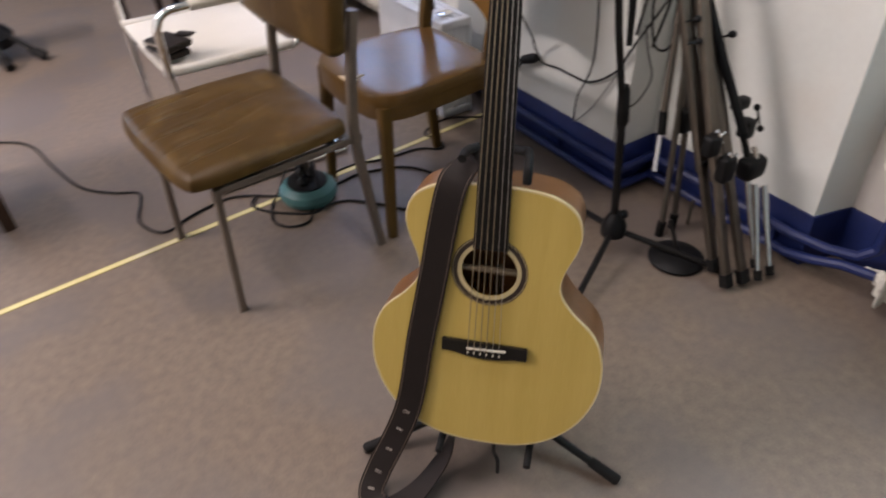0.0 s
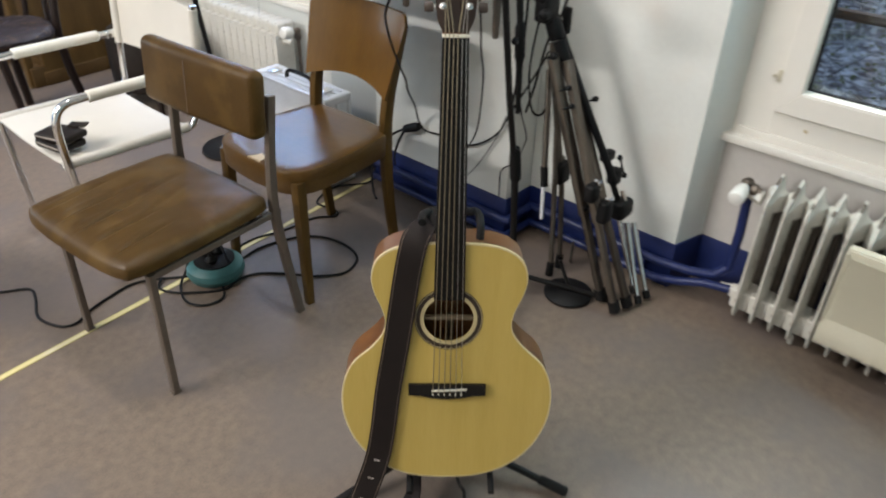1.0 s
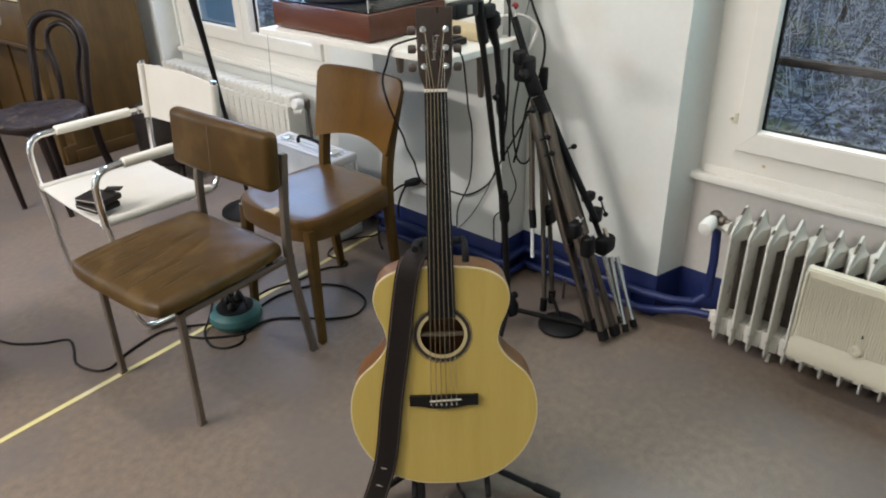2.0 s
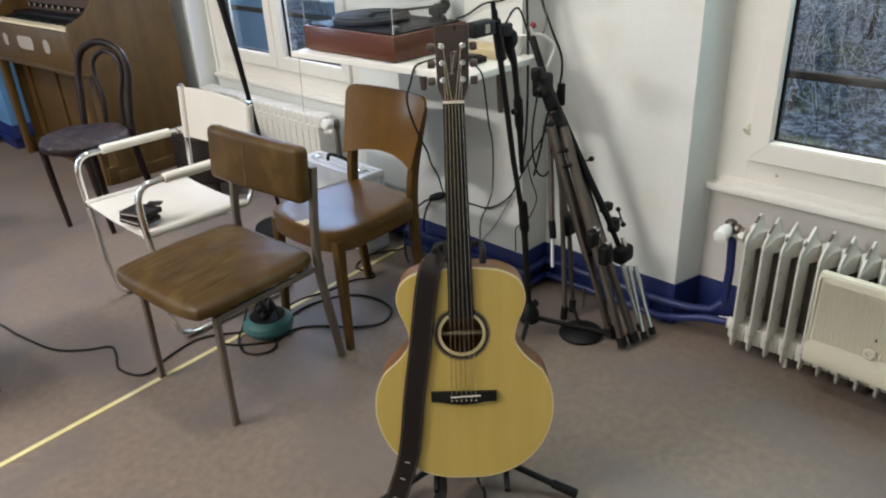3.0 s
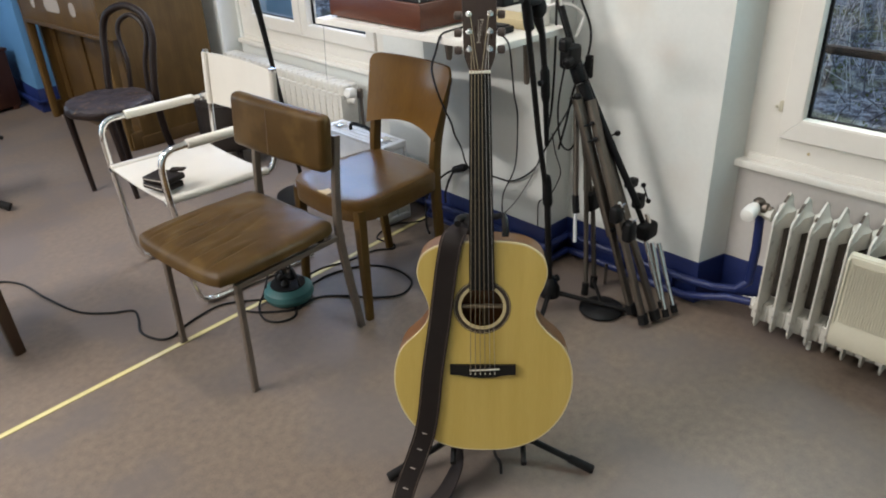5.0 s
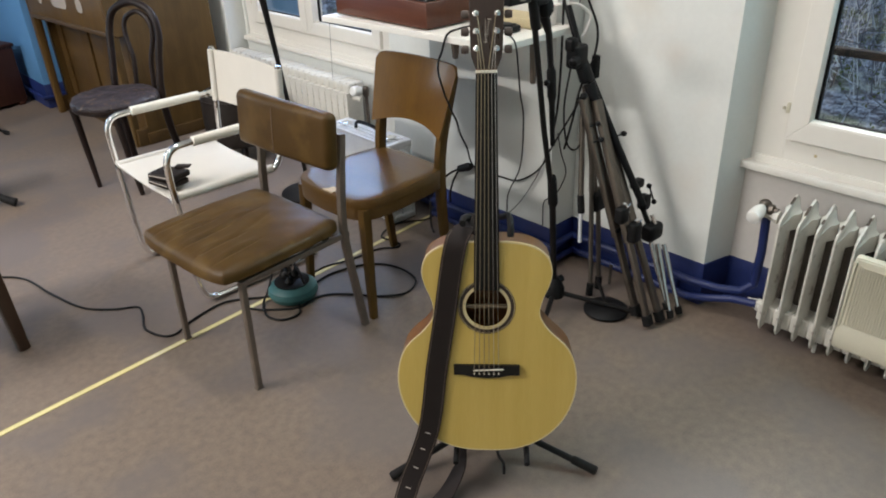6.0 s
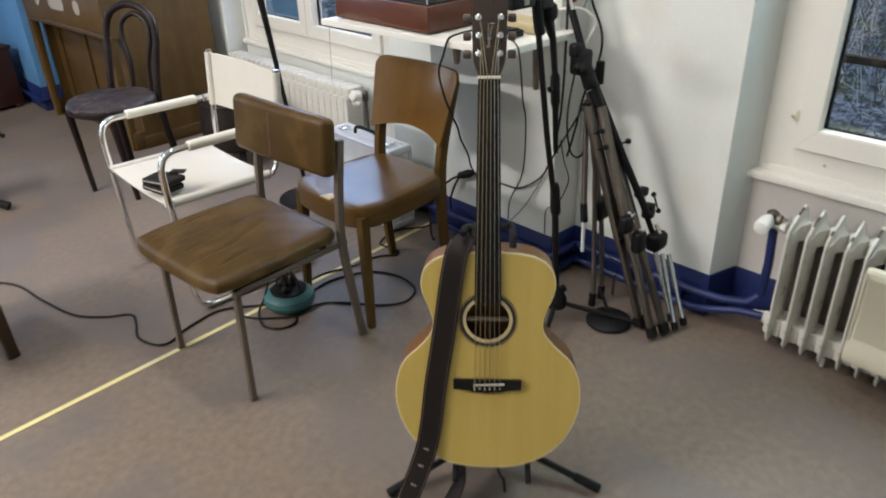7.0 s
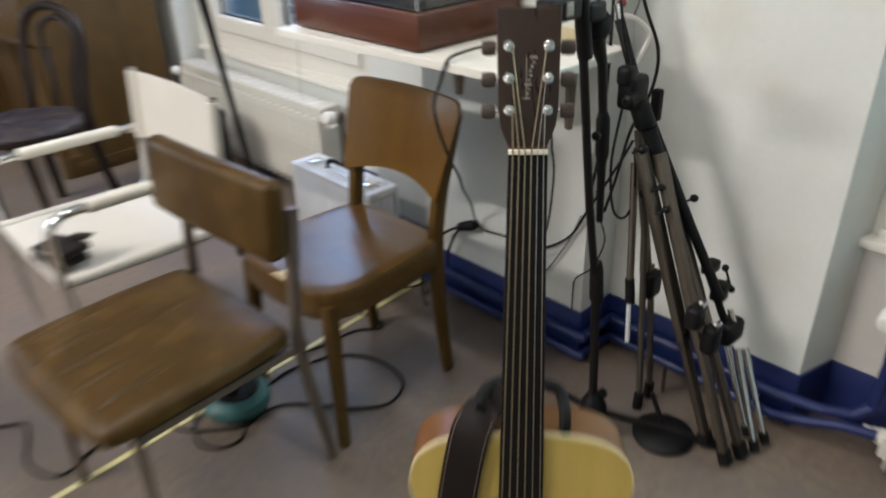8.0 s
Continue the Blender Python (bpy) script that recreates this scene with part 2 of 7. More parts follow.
M_fret = material("ebony", (0.006, 0.005, 0.0045), 0.42, spec=0.3, var=0.25, scale=18, fine=200, bump=0.04, stretch=(1, 1, 0.1))
M_head = material("dark_rosewood_veneer", (0.032, 0.019, 0.013), 0.3, var=0.25, scale=18, fine=200, bump=0.03, stretch=(1, 1, 0.12))
M_bone = material("bone", (0.78, 0.74, 0.62), 0.35, var=0.05, bump=0)
M_binding = material("ivory_binding", (0.54, 0.44, 0.24), 0.35, var=0.04, bump=0)
M_button = material("tuner_button", (0.06, 0.043, 0.034), 0.35, var=0.3, scale=60, bump=0.0)
M_string = material("bronze_string", (0.30, 0.25, 0.17), 0.45, 0.8, var=0.1, bump=0)
M_plain = material("steel_string", (0.55, 0.53, 0.50), 0.3, 1.0, var=0.1, bump=0)
# Dark brown with the shade of the organ's stop recess put into it.
M_dark = material("unlit_inside", (0.05, 0.03, 0.018), 0.8, var=0.2, bump=0)
M_brace = material("inside_brace_wood", (0.12, 0.09, 0.055), 0.7, var=0.1, bump=0)
M_rosette = material("rosette_dark_ring", (0.03, 0.018, 0.012), 0.4, var=0.3, scale=90, bump=0)
M_logo = material("headstock_inlay", (0.36, 0.33, 0.28), 0.4, var=0.1, bump=0)
M_tape = material("yellow_floor_tape", (0.60, 0.53, 0.26), 0.5, var=0.14, scale=10, fine=90, bump=0.05,
                  stain=((0.6, 0.55, 0.42), 3.0, 0.54, 0.7))


def grimy_edges(m, half):
    """Yellow-brown dirt along both long edges of a strip that lies along x."""
    nt = m.node_tree
    N, L = nt.nodes, nt.links
    b = N["Principled BSDF"]
    col = b.inputs["Base Color"].links[0].from_socket
    sep = N.new("ShaderNodeSeparateXYZ")
    L.new(N.new("ShaderNodeTexCoord").outputs["Object"], sep.inputs[0])
    a = N.new("ShaderNodeMath")
    a.operation = "ABSOLUTE"
    L.new(sep.outputs["Y"], a.inputs[0])
    w = N.new("ShaderNodeMath")
    w.operation = "DIVIDE"
    w.inputs[1].default_value = half
    L.new(a.outputs[0], w.inputs[0])
    mx = N.new("ShaderNodeMixRGB")
    L.new(ramp(nt, w.outputs[0], [(0.45, (0, 0, 0)), (0.95, (0.9, 0.9, 0.9))]), mx.inputs["Fac"])
    L.new(col, mx.inputs["Color1"])
    mx.inputs["Color2"].default_value = (0.30, 0.25, 0.07, 1)
    L.new(mx.outputs["Color"], b.inputs["Base Color"])


grimy_edges(M_tape, 0.0108)
M_paper = material("white_paper_label", (0.27, 0.235, 0.20), 0.7, var=0.08, bump=0)
M_key = material("ivory_keys", (0.66, 0.58, 0.40), 0.35, var=0.08, scale=20, bump=0.02)
M_red = material("dark_red_plastic", (0.20, 0.02, 0.02), 0.4, var=0.1, bump=0)
M_beige = material("beige_board", (0.46, 0.38, 0.22), 0.6, var=0.12, scale=8, bump=0.05)
M_platter = material("dark_platter_rubber", (0.020, 0.019, 0.019), 0.6, var=0.25, scale=30, bump=0.05, spec=0.25)
M_platterrim = material("grey_platter_metal", (0.085, 0.08, 0.077), 0.45, 0.4, var=0.1, bump=0.02)
M_darkchair = wood("dark_brown_chair_wood", (0.022, 0.011, 0.006), (0.045, 0.023, 0.012), 2, 0.35, 16, coat=0.2)
M_redbox = wood("red_brown_cabinet_wood", (0.030, 0.010, 0.006), (0.06, 0.02, 0.011), 2, 0.5)
M_spruce = wood("spruce_top", (0.43, 0.308, 0.072), (0.505, 0.365, 0.102), 2, 0.3, 30, coat=0.35, bump=0.02)
M_mahog = wood("mahogany_sides", (0.10, 0.040, 0.013), (0.18, 0.078, 0.026), 0, 0.32, 20, coat=0.25)
M_neck = wood("neck_wood", (0.12, 0.05, 0.02), (0.2, 0.09, 0.04), 2, 0.35, 20)
M_chairwood = wood("brown_varnished_wood", (0.070, 0.035, 0.008), (0.104, 0.055, 0.013), 1, 0.42, 9, coat=0.56, blotch=0.4, spec=0.10, coat_rough=0.2)
M_chairwood_z = wood("brown_varnished_wood_upright", (0.094, 0.043, 0.005), (0.127, 0.062, 0.008), 2, 0.36, 9, coat=0.32, blotch=0.1, spec=0.08, coat_rough=0.17)
# Leg wood: duller than the plywood, and darkened for shade under the seat.
M_chairleg_shaded = wood("brown_solid_leg_wood_shaded", (0.068, 0.036, 0.008), (0.096, 0.054, 0.014), 2, 0.42, 12, coat=0.15, blotch=0.1, spec=0.12)
M_rawwood = wood("bare_splintered_wood", (0.46, 0.36, 0.22), (0.62, 0.50, 0.33), 0, 0.7, 30)
M_oak = wood("organ_oak", (0.056, 0.029, 0.007), (0.102, 0.057, 0.015), 2, 0.45, 11, coat=0.0, blotch=0.25)
# Lengthwise grain, toned darker so that low and recessed parts look shaded.
M_oak_y_shaded = wood("organ_oak_lengthwise_shaded", (0.044, 0.023, 0.006), (0.084, 0.046, 0.013), 1, 0.45, 11, coat=0.0, blotch=0.3)
M_ttwood = wood("red_brown_plinth_wood", (0.064, 0.018, 0.009), (0.104, 0.034, 0.016), 1, 0.35, 12, coat=0.15)


def leather(name, base, lite):
    """Worn upholstery leather: soft blotches, rubbed light creases, fine pores."""
    m = material(name, base, 0.40, var=0.22, scale=7, fine=260, bump=0.15, dist=0.0015, rvar=0.08,
                 stain=(lite, 11.0, 0.50, 0.45), spec=0.20)
    return m


M_leather = leather("olive_brown_leather", (0.058, 0.031, 0.0068), (0.105, 0.062, 0.018))

# ---------------------------------------------------------------- geometry helpers


def box(bm, c, s, bevel=0.0, seg=2, m=None):
    """A box of size s about the point c, with rounded edges, laid by the matrix m."""
    mat = Matrix.Translation(c) @ Matrix.Diagonal((*s, 1))
    if m is not None:
        mat = m @ mat
    made = bmesh.ops.create_cube(bm, size=1, matrix=mat)
    if bevel:
        edges = list({e for v in made["verts"] for e in v.link_edges})
        bmesh.ops.bevel(bm, geom=edges, offset=bevel, segments=seg, profile=0.5, affect="EDGES")
    return bm


def glide(pts, k=6, closed=False):
    """Catmull-Rom through the points."""
    p = [Vector(q) for q in pts]
    n = len(p)
    out = []
    for i in range(n if closed else n - 1):
        a, b, c, d = (p[j % n] if closed else p[min(max(j, 0), n - 1)] for j in (i - 1, i, i + 1, i + 2))
        for s in range(k):
            t = s / k
            out.append(0.5 * (2 * b + (c - a) * t + (2 * a - 5 * b + 4 * c - d) * t * t + (3 * b - a - 3 * c + d) * t ** 3))
    if not closed:
        out.append(p[-1])
    return out


def sweep(bm, pts, section, closed=False, up=(0, 0, 1), scales=None):
    """Sweep a closed 2D section (list of (u, v)) along the points; v keeps towards up."""
    p = [Vector(q) for q in pts]
    n, rings = len(p), []
    up = Vector(up)
    for i, q in enumerate(p):
        a, b = (p[i - 1], p[(i + 1) % n]) if closed else (p[max(i - 1, 0)], p[min(i + 1, n - 1)])
        t = (b - a).normalized()
        u = t.cross(up)
        if u.length < 1e-3:
            u = t.cross(Vector((1, 0.01, 0)))
        u.normalize()
        v = u.cross(t)
        k = scales[i] if scales else 1.0
        rings.append([bm.verts.new(q + u * x * k + v * y * k) for x, y in section])
    m = len(section)
    for i in range(n if closed else n - 1):
        r, s = rings[i], rings[(i + 1) % n]
        for j in range(m):
            bm.faces.new((r[j], r[(j + 1) % m], s[(j + 1) % m], s[j]))
    if not closed:
        bm.faces.new(rings[0][::-1])
        bm.faces.new(rings[-1])
    return bm


def tube(bm, pts, r, n=10, closed=False, radii=None):
    """A round tube along the points, its frame carried along without twist."""
    p = [Vector(q) for q in pts]
    cnt, rings = len(p), []
    u = None
    for i, q in enumerate(p):
        a, b = (p[i - 1], p[(i + 1) % cnt]) if closed else (p[max(i - 1, 0)], p[min(i + 1, cnt - 1)])
        t = (b - a).normalized()
        if u is None:
            u = t.orthogonal().normalized()
        u = (u - t * u.dot(t)).normalized()
        v = t.cross(u)
        k = radii[i] if radii else r
        rings.append([bm.verts.new(q + (u * math.cos(2 * math.pi * j / n) + v * math.sin(2 * math.pi * j / n)) * k) for j in range(n)])
    for i in range(cnt if closed else cnt - 1):
        a, b = rings[i], rings[(i + 1) % cnt]
        for j in range(n):
            bm.faces.new((a[j], a[(j + 1) % n], b[(j + 1) % n], b[j]))
    if not closed:
        bm.faces.new(rings[0][::-1])
        bm.faces.new(rings[-1])
    return bm


def lathe(bm, profile, n=24, m=None):
    """Turn a profile of (radius, z) round the z axis."""
    rings = []
    for r, z in profile:
        ring = []
        for j in range(n):
            v = Vector((r * math.cos(2 * math.pi * j / n), r * math.sin(2 * math.pi * j / n), z))
            ring.append(bm.verts.new(m @ v if m is not None else v))
        rings.append(ring)
    for a, b in zip(rings, rings[1:]):
        for j in range(n):
            bm.faces.new((a[j], a[(j + 1) % n], b[(j + 1) % n], b[j]))
    bm.faces.new(rings[0][::-1])
    bm.faces.new(rings[-1])
    return bm


def prism(bm, outline, a, b, axis=1, m=None):
    """Extrude an outline from a to b along an axis (0 x, 1 y, 2 z); outline holds the two other coordinates in order."""
    rings = []
    for d in (a, b):
        ring = []
        for p, q in outline:
            c = [p, q]
            c.insert(axis, d)
            v = Vector(c)
            ring.append(bm.verts.new(m @ v if m is not None else v))
        rings.append(ring)
    n = len(outline)
    for j in range(n):
        bm.faces.new((rings[0][j], rings[0][(j + 1) % n], rings[1][(j + 1) % n], rings[1][j]))
    bm.faces.new(rings[0][::-1])
    bm.faces.new(rings[1])
    return bm


def rounded(w, h, r, k=4):
    """A rounded rectangle's outline about the origin."""
    out = []
    for cx, cy, a0 in ((w / 2 - r, h / 2 - r, 0), (-w / 2 + r, h / 2 - r, 90), (-w / 2 + r, -h / 2 + r, 180), (w / 2 - r, -h / 2 + r, 270)):
        for i in range(k + 1):
            a = radians(a0 + 90 * i / k)
            out.append((cx + r * math.cos(a), cy + r * math.sin(a)))
    return out


def finish(name, bm, mat, angle=35, smooth=True):
    bmesh.ops.recalc_face_normals(bm, faces=bm.faces)
    me = bpy.data.meshes.new(name)
    bm.to_mesh(me)
    bm.free()
    me.materials.append(mat)
    if smooth:
        me.polygons.foreach_set("use_smooth", [True] * len(me.polygons))
        me.set_sharp_from_angle(angle=radians(angle))
    return me


def part(name, bm, mat, parent, label="", angle=35, smooth=True):
    """Link a bmesh as one mesh object under a thing or a part."""
    ob = new(name, finish(name, bm, mat, angle, smooth))
    ob.parent = parent
    return tagged(ob, label)


def thing(name, m, label, category, group=""):
    """A top-level thing: an Empty at its base."""
    ob = new(name)
    ob.empty_display_size = 0.05
    ob.matrix_basis = m
    return tagged(ob, label, category, group)


def single(name, bm, mat, label, category, group="", m=None, angle=35):
    """A thing that is one mesh."""
    ob = new(name, finish(name, bm, mat, angle))
    if m is not None:
        ob.matrix_basis = m
    return tagged(ob, label, category, group)


def structure(name, bm, mat, label="", angle=30, parent=None):
    ob = new(name, finish(name, bm, mat, angle))
    ob.parent = parent
    return tagged(ob, label, kind="structure") if parent is None else tagged(ob, label)


BM = bmesh.new
# ---------------------------------------------------------------- the room
X_PIER_L, X_PIER_R, X_NICHE, X_OUT = 1.565, 1.705, 1.822, 2.10
Y_PIER_L0, Y_PIER_L1, Y_NICHE_R = 1.555, 2.172, 1.014
SPLAY = 0.982
WIN_L, WIN_R, WIN_Z = (2.70, 4.04), (-0.26, 0.976), (0.475, 2.05)
FAR, NEAR, LEFT, HIGH = 6.3, -3.2, -4.6, 3.3

bm = BM()
box(bm, ((LEFT + X_OUT) / 2, (FAR + NEAR) / 2, -0.06), (X_OUT - LEFT, FAR - NEAR, 0.12))
structure("floor", bm, M_floor, "brown-grey speckled floor covering with faint stains")
bm = BM()
box(bm, ((LEFT + X_OUT) / 2, (FAR + NEAR) / 2, HIGH + 0.06), (X_OUT - LEFT, FAR - NEAR, 0.12))
structure("ceiling", bm, M_ceiling)


def wall_block(bm, x0, x1, y0, y1, z0=0.0, z1=HIGH, bevel=0.0):
    box(bm, ((x0 + x1) / 2, (y0 + y1) / 2, (z0 + z1) / 2), (x1 - x0, y1 - y0, z1 - z0), bevel)


bm = BM()
for a, b in ((NEAR, WIN_R[0]), (SPLAY + 0.02, WIN_L[0])):
    wall_block(bm, X_NICHE, X_OUT, a, b)
wall_block(bm, X_NICHE, 1.91, WIN_L[1], FAR)
wall_block(bm, 1.91, X_OUT, 4.34, FAR)
for (a, b), z in (((WIN_R[0], SPLAY + 0.02), WIN_Z[0] + 0.025), (WIN_L, WIN_Z[0] + 0.009)):
    wall_block(bm, X_NICHE, X_OUT, a, b, WIN_Z[1], HIGH)
    if a > 2:
        wall_block(bm, X_NICHE, X_OUT, a, b, 0, z)
structure("wall_window_side", bm, M_wall, "white plastered outer wall with two window openings")
# Niche wall in a greyer, darker tone than the walls around it.
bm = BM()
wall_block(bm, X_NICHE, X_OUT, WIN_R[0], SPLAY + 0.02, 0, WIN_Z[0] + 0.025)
structure("wall_niche", bm, M_niche, "greyish wall behind the radiator, under the window")
bm = BM()
prism(bm, [(X_PIER_R, Y_NICHE_R), (1.8345, SPLAY - 0.0035), (1.8345, SPLAY + 0.02), (X_NICHE - 0.0005, SPLAY + 0.02), (X_NICHE - 0.0005, Y_PIER_L0), (X_PIER_R, Y_PIER_L0)], 0.0, HIGH, 2)
structure("wall_pier_1", bm, M_pierwall, "white plastered pier between the windows, smudged")
bm = BM()
wall_block(bm, X_PIER_L, X_NICHE, Y_PIER_L0, Y_PIER_L1, bevel=0.004)
structure("wall_pier_2", bm, M_wall, "white plastered chimney breast beside the shelf")
bm = BM()
wall_block(bm, 1.632, X_NICHE, Y_PIER_L1, 2.50, bevel=0.004)
structure("wall_step", bm, M_wall, "white plastered wall step beside the far window")
bm = BM()
wall_block(bm, X_PIER_R, X_NICHE, 4.06, FAR, bevel=0.004)
structure("wall_pier_3", bm, M_wall, "white plastered pier behind the organ")
bm = BM()
wall_block(bm, X_PIER_R, X_NICHE, NEAR, -0.32, bevel=0.004)
structure("wall_pier_4", bm, M_wall)
# Walls out of view close the room; the near one adds cool bounce.
for name, args, mat in (("wall_near", (LEFT, X_OUT, NEAR - 0.2, NEAR), M_bluebounce),
                        ("wall_left", (LEFT - 0.2, LEFT, NEAR - 0.2, FAR + 0.2), M_hidden)):
    bm = BM()
    wall_block(bm, *args)
    structure(name, bm, mat, "")
X_BLUE, Y_BLUE = 0.96, 5.25
bm = BM()
wall_block(bm, X_BLUE, X_PIER_R, Y_BLUE, FAR, bevel=0.004)
structure("wall_pier_5", bm, M_bluewall, "light blue painted wall projection behind the organ")
FWX, FWZ = (-1.72, -0.58), (0.92, 2.08)
bm = BM()
wall_block(bm, LEFT, FWX[0], FAR, FAR + 0.2)
wall_block(bm, FWX[1], X_OUT, FAR, FAR + 0.2)
wall_block(bm, FWX[0], FWX[1], FAR, FAR + 0.2, 0.0, FWZ[0])
wall_block(bm, FWX[0], FWX[1], FAR, FAR + 0.2, FWZ[1], HIGH)
structure("wall_far", bm, M_bluewall, "light blue painted end wall")

# dark blue painted skirting band, following every step of the wall
BAND = 0.155


def band(name, x0, x1, y0, y1, h=BAND):
    bm = BM()
    wall_block(bm, x0, x1, y0, y1, 0.0, h, 0.002)
    structure(name, bm, M_darkblue, "dark blue gloss painted skirting")


T = 0.006
band("baseboard", X_PIER_L - T, X_PIER_L, Y_PIER_L0 - T, Y_PIER_L1)
band("baseboard", X_PIER_L, X_PIER_R - T, Y_PIER_L0 - T, Y_PIER_L0)
band("baseboard", X_PIER_R - T, X_PIER_R, Y_NICHE_R, Y_PIER_L0)
bm = BM()
prism(bm, [(X_PIER_R - T, Y_NICHE_R), (X_PIER_R - T, Y_NICHE_R - T), (X_NICHE - T, SPLAY - T + 0.003), (X_NICHE - T, SPLAY + 0.003)], 0.0, BAND, 2)
structure("baseboard", bm, M_darkblue, "dark blue gloss painted skirting")
band("baseboard", X_NICHE - T, X_NICHE, -0.32, SPLAY + 0.003)
band("baseboard", 1.632 - T, 1.632, Y_PIER_L1, 2.50)
band("baseboard", X_NICHE - T, X_NICHE, 2.50, 4.06)
band("baseboard", X_PIER_R - T, X_PIER_R, 4.06, Y_BLUE - T)
band("baseboard", X_BLUE - T, X_BLUE, Y_BLUE - T, FAR - T)
band("baseboard", X_BLUE, X_PIER_R - T, Y_BLUE - T, Y_BLUE)
band("baseboard", LEFT, X_BLUE - T, FAR - T, FAR)

# heating pipes painted with the skirting
for k, (z, r) in enumerate(((0.092, 0.0135), (0.030, 0.013))):
    bm = BM()
    o = r + 0.004
    pts = [(1.632 - T - o, 2.48, z), (1.632 - T - o, 2.2, z), (X_PIER_L - T - o, 2.16, z), (X_PIER_L - T - o, Y_PIER_L0 - T - o, z),
           (X_PIER_R - T - o, Y_PIER_L0 - T - o, z), (X_PIER_R - T - o, Y_NICHE_R + 0.03, z)]
    if k == 0:
        pts += [(1.698, 0.95, z), (1.722, 0.885, z + 0.006), (1.734, 0.853, z + 0.040), (1.736, 0.849, 0.25), (1.736, 0.857, 0.40)]
    else:
        pts += [(X_PIER_R - T - o, 0.97, 0.052), (1.698, 0.90, 0.072), (1.712, 0.825, 0.078)]
    fine = []
    for a, b in zip(pts, pts[1:]):
        a, b = Vector(a), Vector(b)
        fine += [a, a + (b - a) * 0.12, a + (b - a) * 0.88]
    fine.append(Vector(pts[-1]))
    tube(bm, glide(fine, 3), r, 10)
    tagged(new("heating_pipe", finish("heating_pipe", bm, M_darkblue)), "dark blue painted heating pipe along the skirting", "pipe", "heating pipes", "")
bm = BM()
tube(bm, [(X_BLUE - T - 0.017, FAR - 0.02, 0.075), (X_BLUE - T - 0.017, Y_BLUE - T - 0.017, 0.075), (X_PIER_R - 0.03, Y_BLUE - T - 0.017, 0.075)], 0.013, 10)
tagged(new("heating_pipe", finish("heating_pipe", bm, M_darkblue)), "dark blue painted heating pipe along the skirting", "pipe", "heating pipes", "")
for y in (1.80, 1.28, 1.09):
    bm = BM()
    x = X_PIER_L if y > 1.6 else X_PIER_R
    box(bm, (x - 0.017, y, 0.062), (0.018, 0.006, 0.085), 0.002)
    tagged(new("pipe_clip", finish("pipe_clip", bm, M_darkblue)), "dark blue painted pipe clip on the skirting", "clip", "pipe clips")

# ---------------------------------------------------------------- windows


def window(name, y0, y1, z0, mid, tuck=0.0):
    """A two-leaf plastic window in its opening, with sill, leaves, panes and the guard rail outside."""
    z1 = WIN_Z[1]
    w = tagged(new(name), "white plastic two-leaf window with clear panes", "window", kind="structure")
    fx0, fx1 = 1.835, 1.905
    bm = BM()
    t = 0.094
    for c, s in (((y0 + t / 2, (z0 + z1) / 2), (t, z1 - z0)), ((y1 + (tuck - t) / 2, (z0 + z1) / 2), (t + tuck, z1 - z0)),
                 (((y0 + y1) / 2, z0 + 0.048), (y1 - y0 - 2 * t, 0.096)), (((y0 + y1) / 2, z1 - t / 2), (y1 - y0 - 2 * t, t))):
        box(bm, ((fx0 + fx1) / 2, c[0], c[1]), (fx1 - fx0, s[0], s[1]), 0.001, 1)
    box(bm, (1.829, (y0 + y1) / 2, z0 + 0.013), (0.011, y1 - y0 - 0.03, 0.024), 0.003)
    part("window_frame", bm, M_pvc, w)
    if tuck:
        bm = BM()
        lathe(bm, [(0.0048, 0), (0.0052, 0.001), (0.003, 0.0018)], 10, pose(1.8345, 0.787, 0.556, 0, -90, 0))
        part("screw_cap", bm, M_beige, w, "small beige screw cap")
    for a, b in ((y0 + t, mid), (mid, y1 - t)):
        a, b = a + 0.002, b - 0.002
        sw, sz0, sz1 = 0.060, z0 + 0.092, z1 - t - 0.002
        lf = BM()
        o, n = [(a, sz0), (b, sz0), (b, sz1), (a, sz1)], [(a + sw, sz0 + sw), (b - sw, sz0 + sw), (b - sw, sz1 - sw), (a + sw, sz1 - sw)]
        for i in range(4):
            j = (i + 1) % 4
            rail = BM()
            prism(rail, [o[i], o[j], n[j], n[i]], 1.819, 1.885, 0)
            bmesh.ops.bevel(rail, geom=rail.edges[:], offset=0.0012, segments=1, affect="EDGES")
            tmp = bpy.data.meshes.new("rail")
            rail.to_mesh(tmp)
            rail.free()
            lf.from_mesh(tmp)
            bpy.data.meshes.remove(tmp)
        leaf = part("window_leaf", lf, M_pvc, w)
        gk = BM()
        for c, s in (((a + sw + 0.004, (sz0 + sz1) / 2), (0.008, sz1 - sz0 - 2 * sw)), ((b - sw - 0.004, (sz0 + sz1) / 2), (0.008, sz1 - sz0 - 2 * sw)),
                     (((a + b) / 2, sz0 + sw + 0.004), (b - a - 2 * sw - 0.016, 0.008)), (((a + b) / 2, sz1 - sw - 0.004), (b - a - 2 * sw - 0.016, 0.008))):
            box(gk, (1.862, c[0], c[1]), (0.012, s[0], s[1]))
        part("gasket", gk, M_black, leaf, "black rubber glazing gasket")
        bd = BM()
        box(bd, (1.838, (a + b) / 2, sz0 + sw + 0.001), (0.036, b - a - 2 * sw, 0.008), 0.002, m=None)
        part("glazing_bead", bd, M_pvc, leaf)
        gl = BM()
        box(gl, (1.866, (a + b) / 2, (sz0 + sz1) / 2), (0.004, b - a - 2 * sw, sz1 - sz0 - 2 * sw))
        pane = part("pane", gl, M_glass, leaf, "clear window pane", smooth=False)
        pane.visible_shadow = False
        hg = BM()
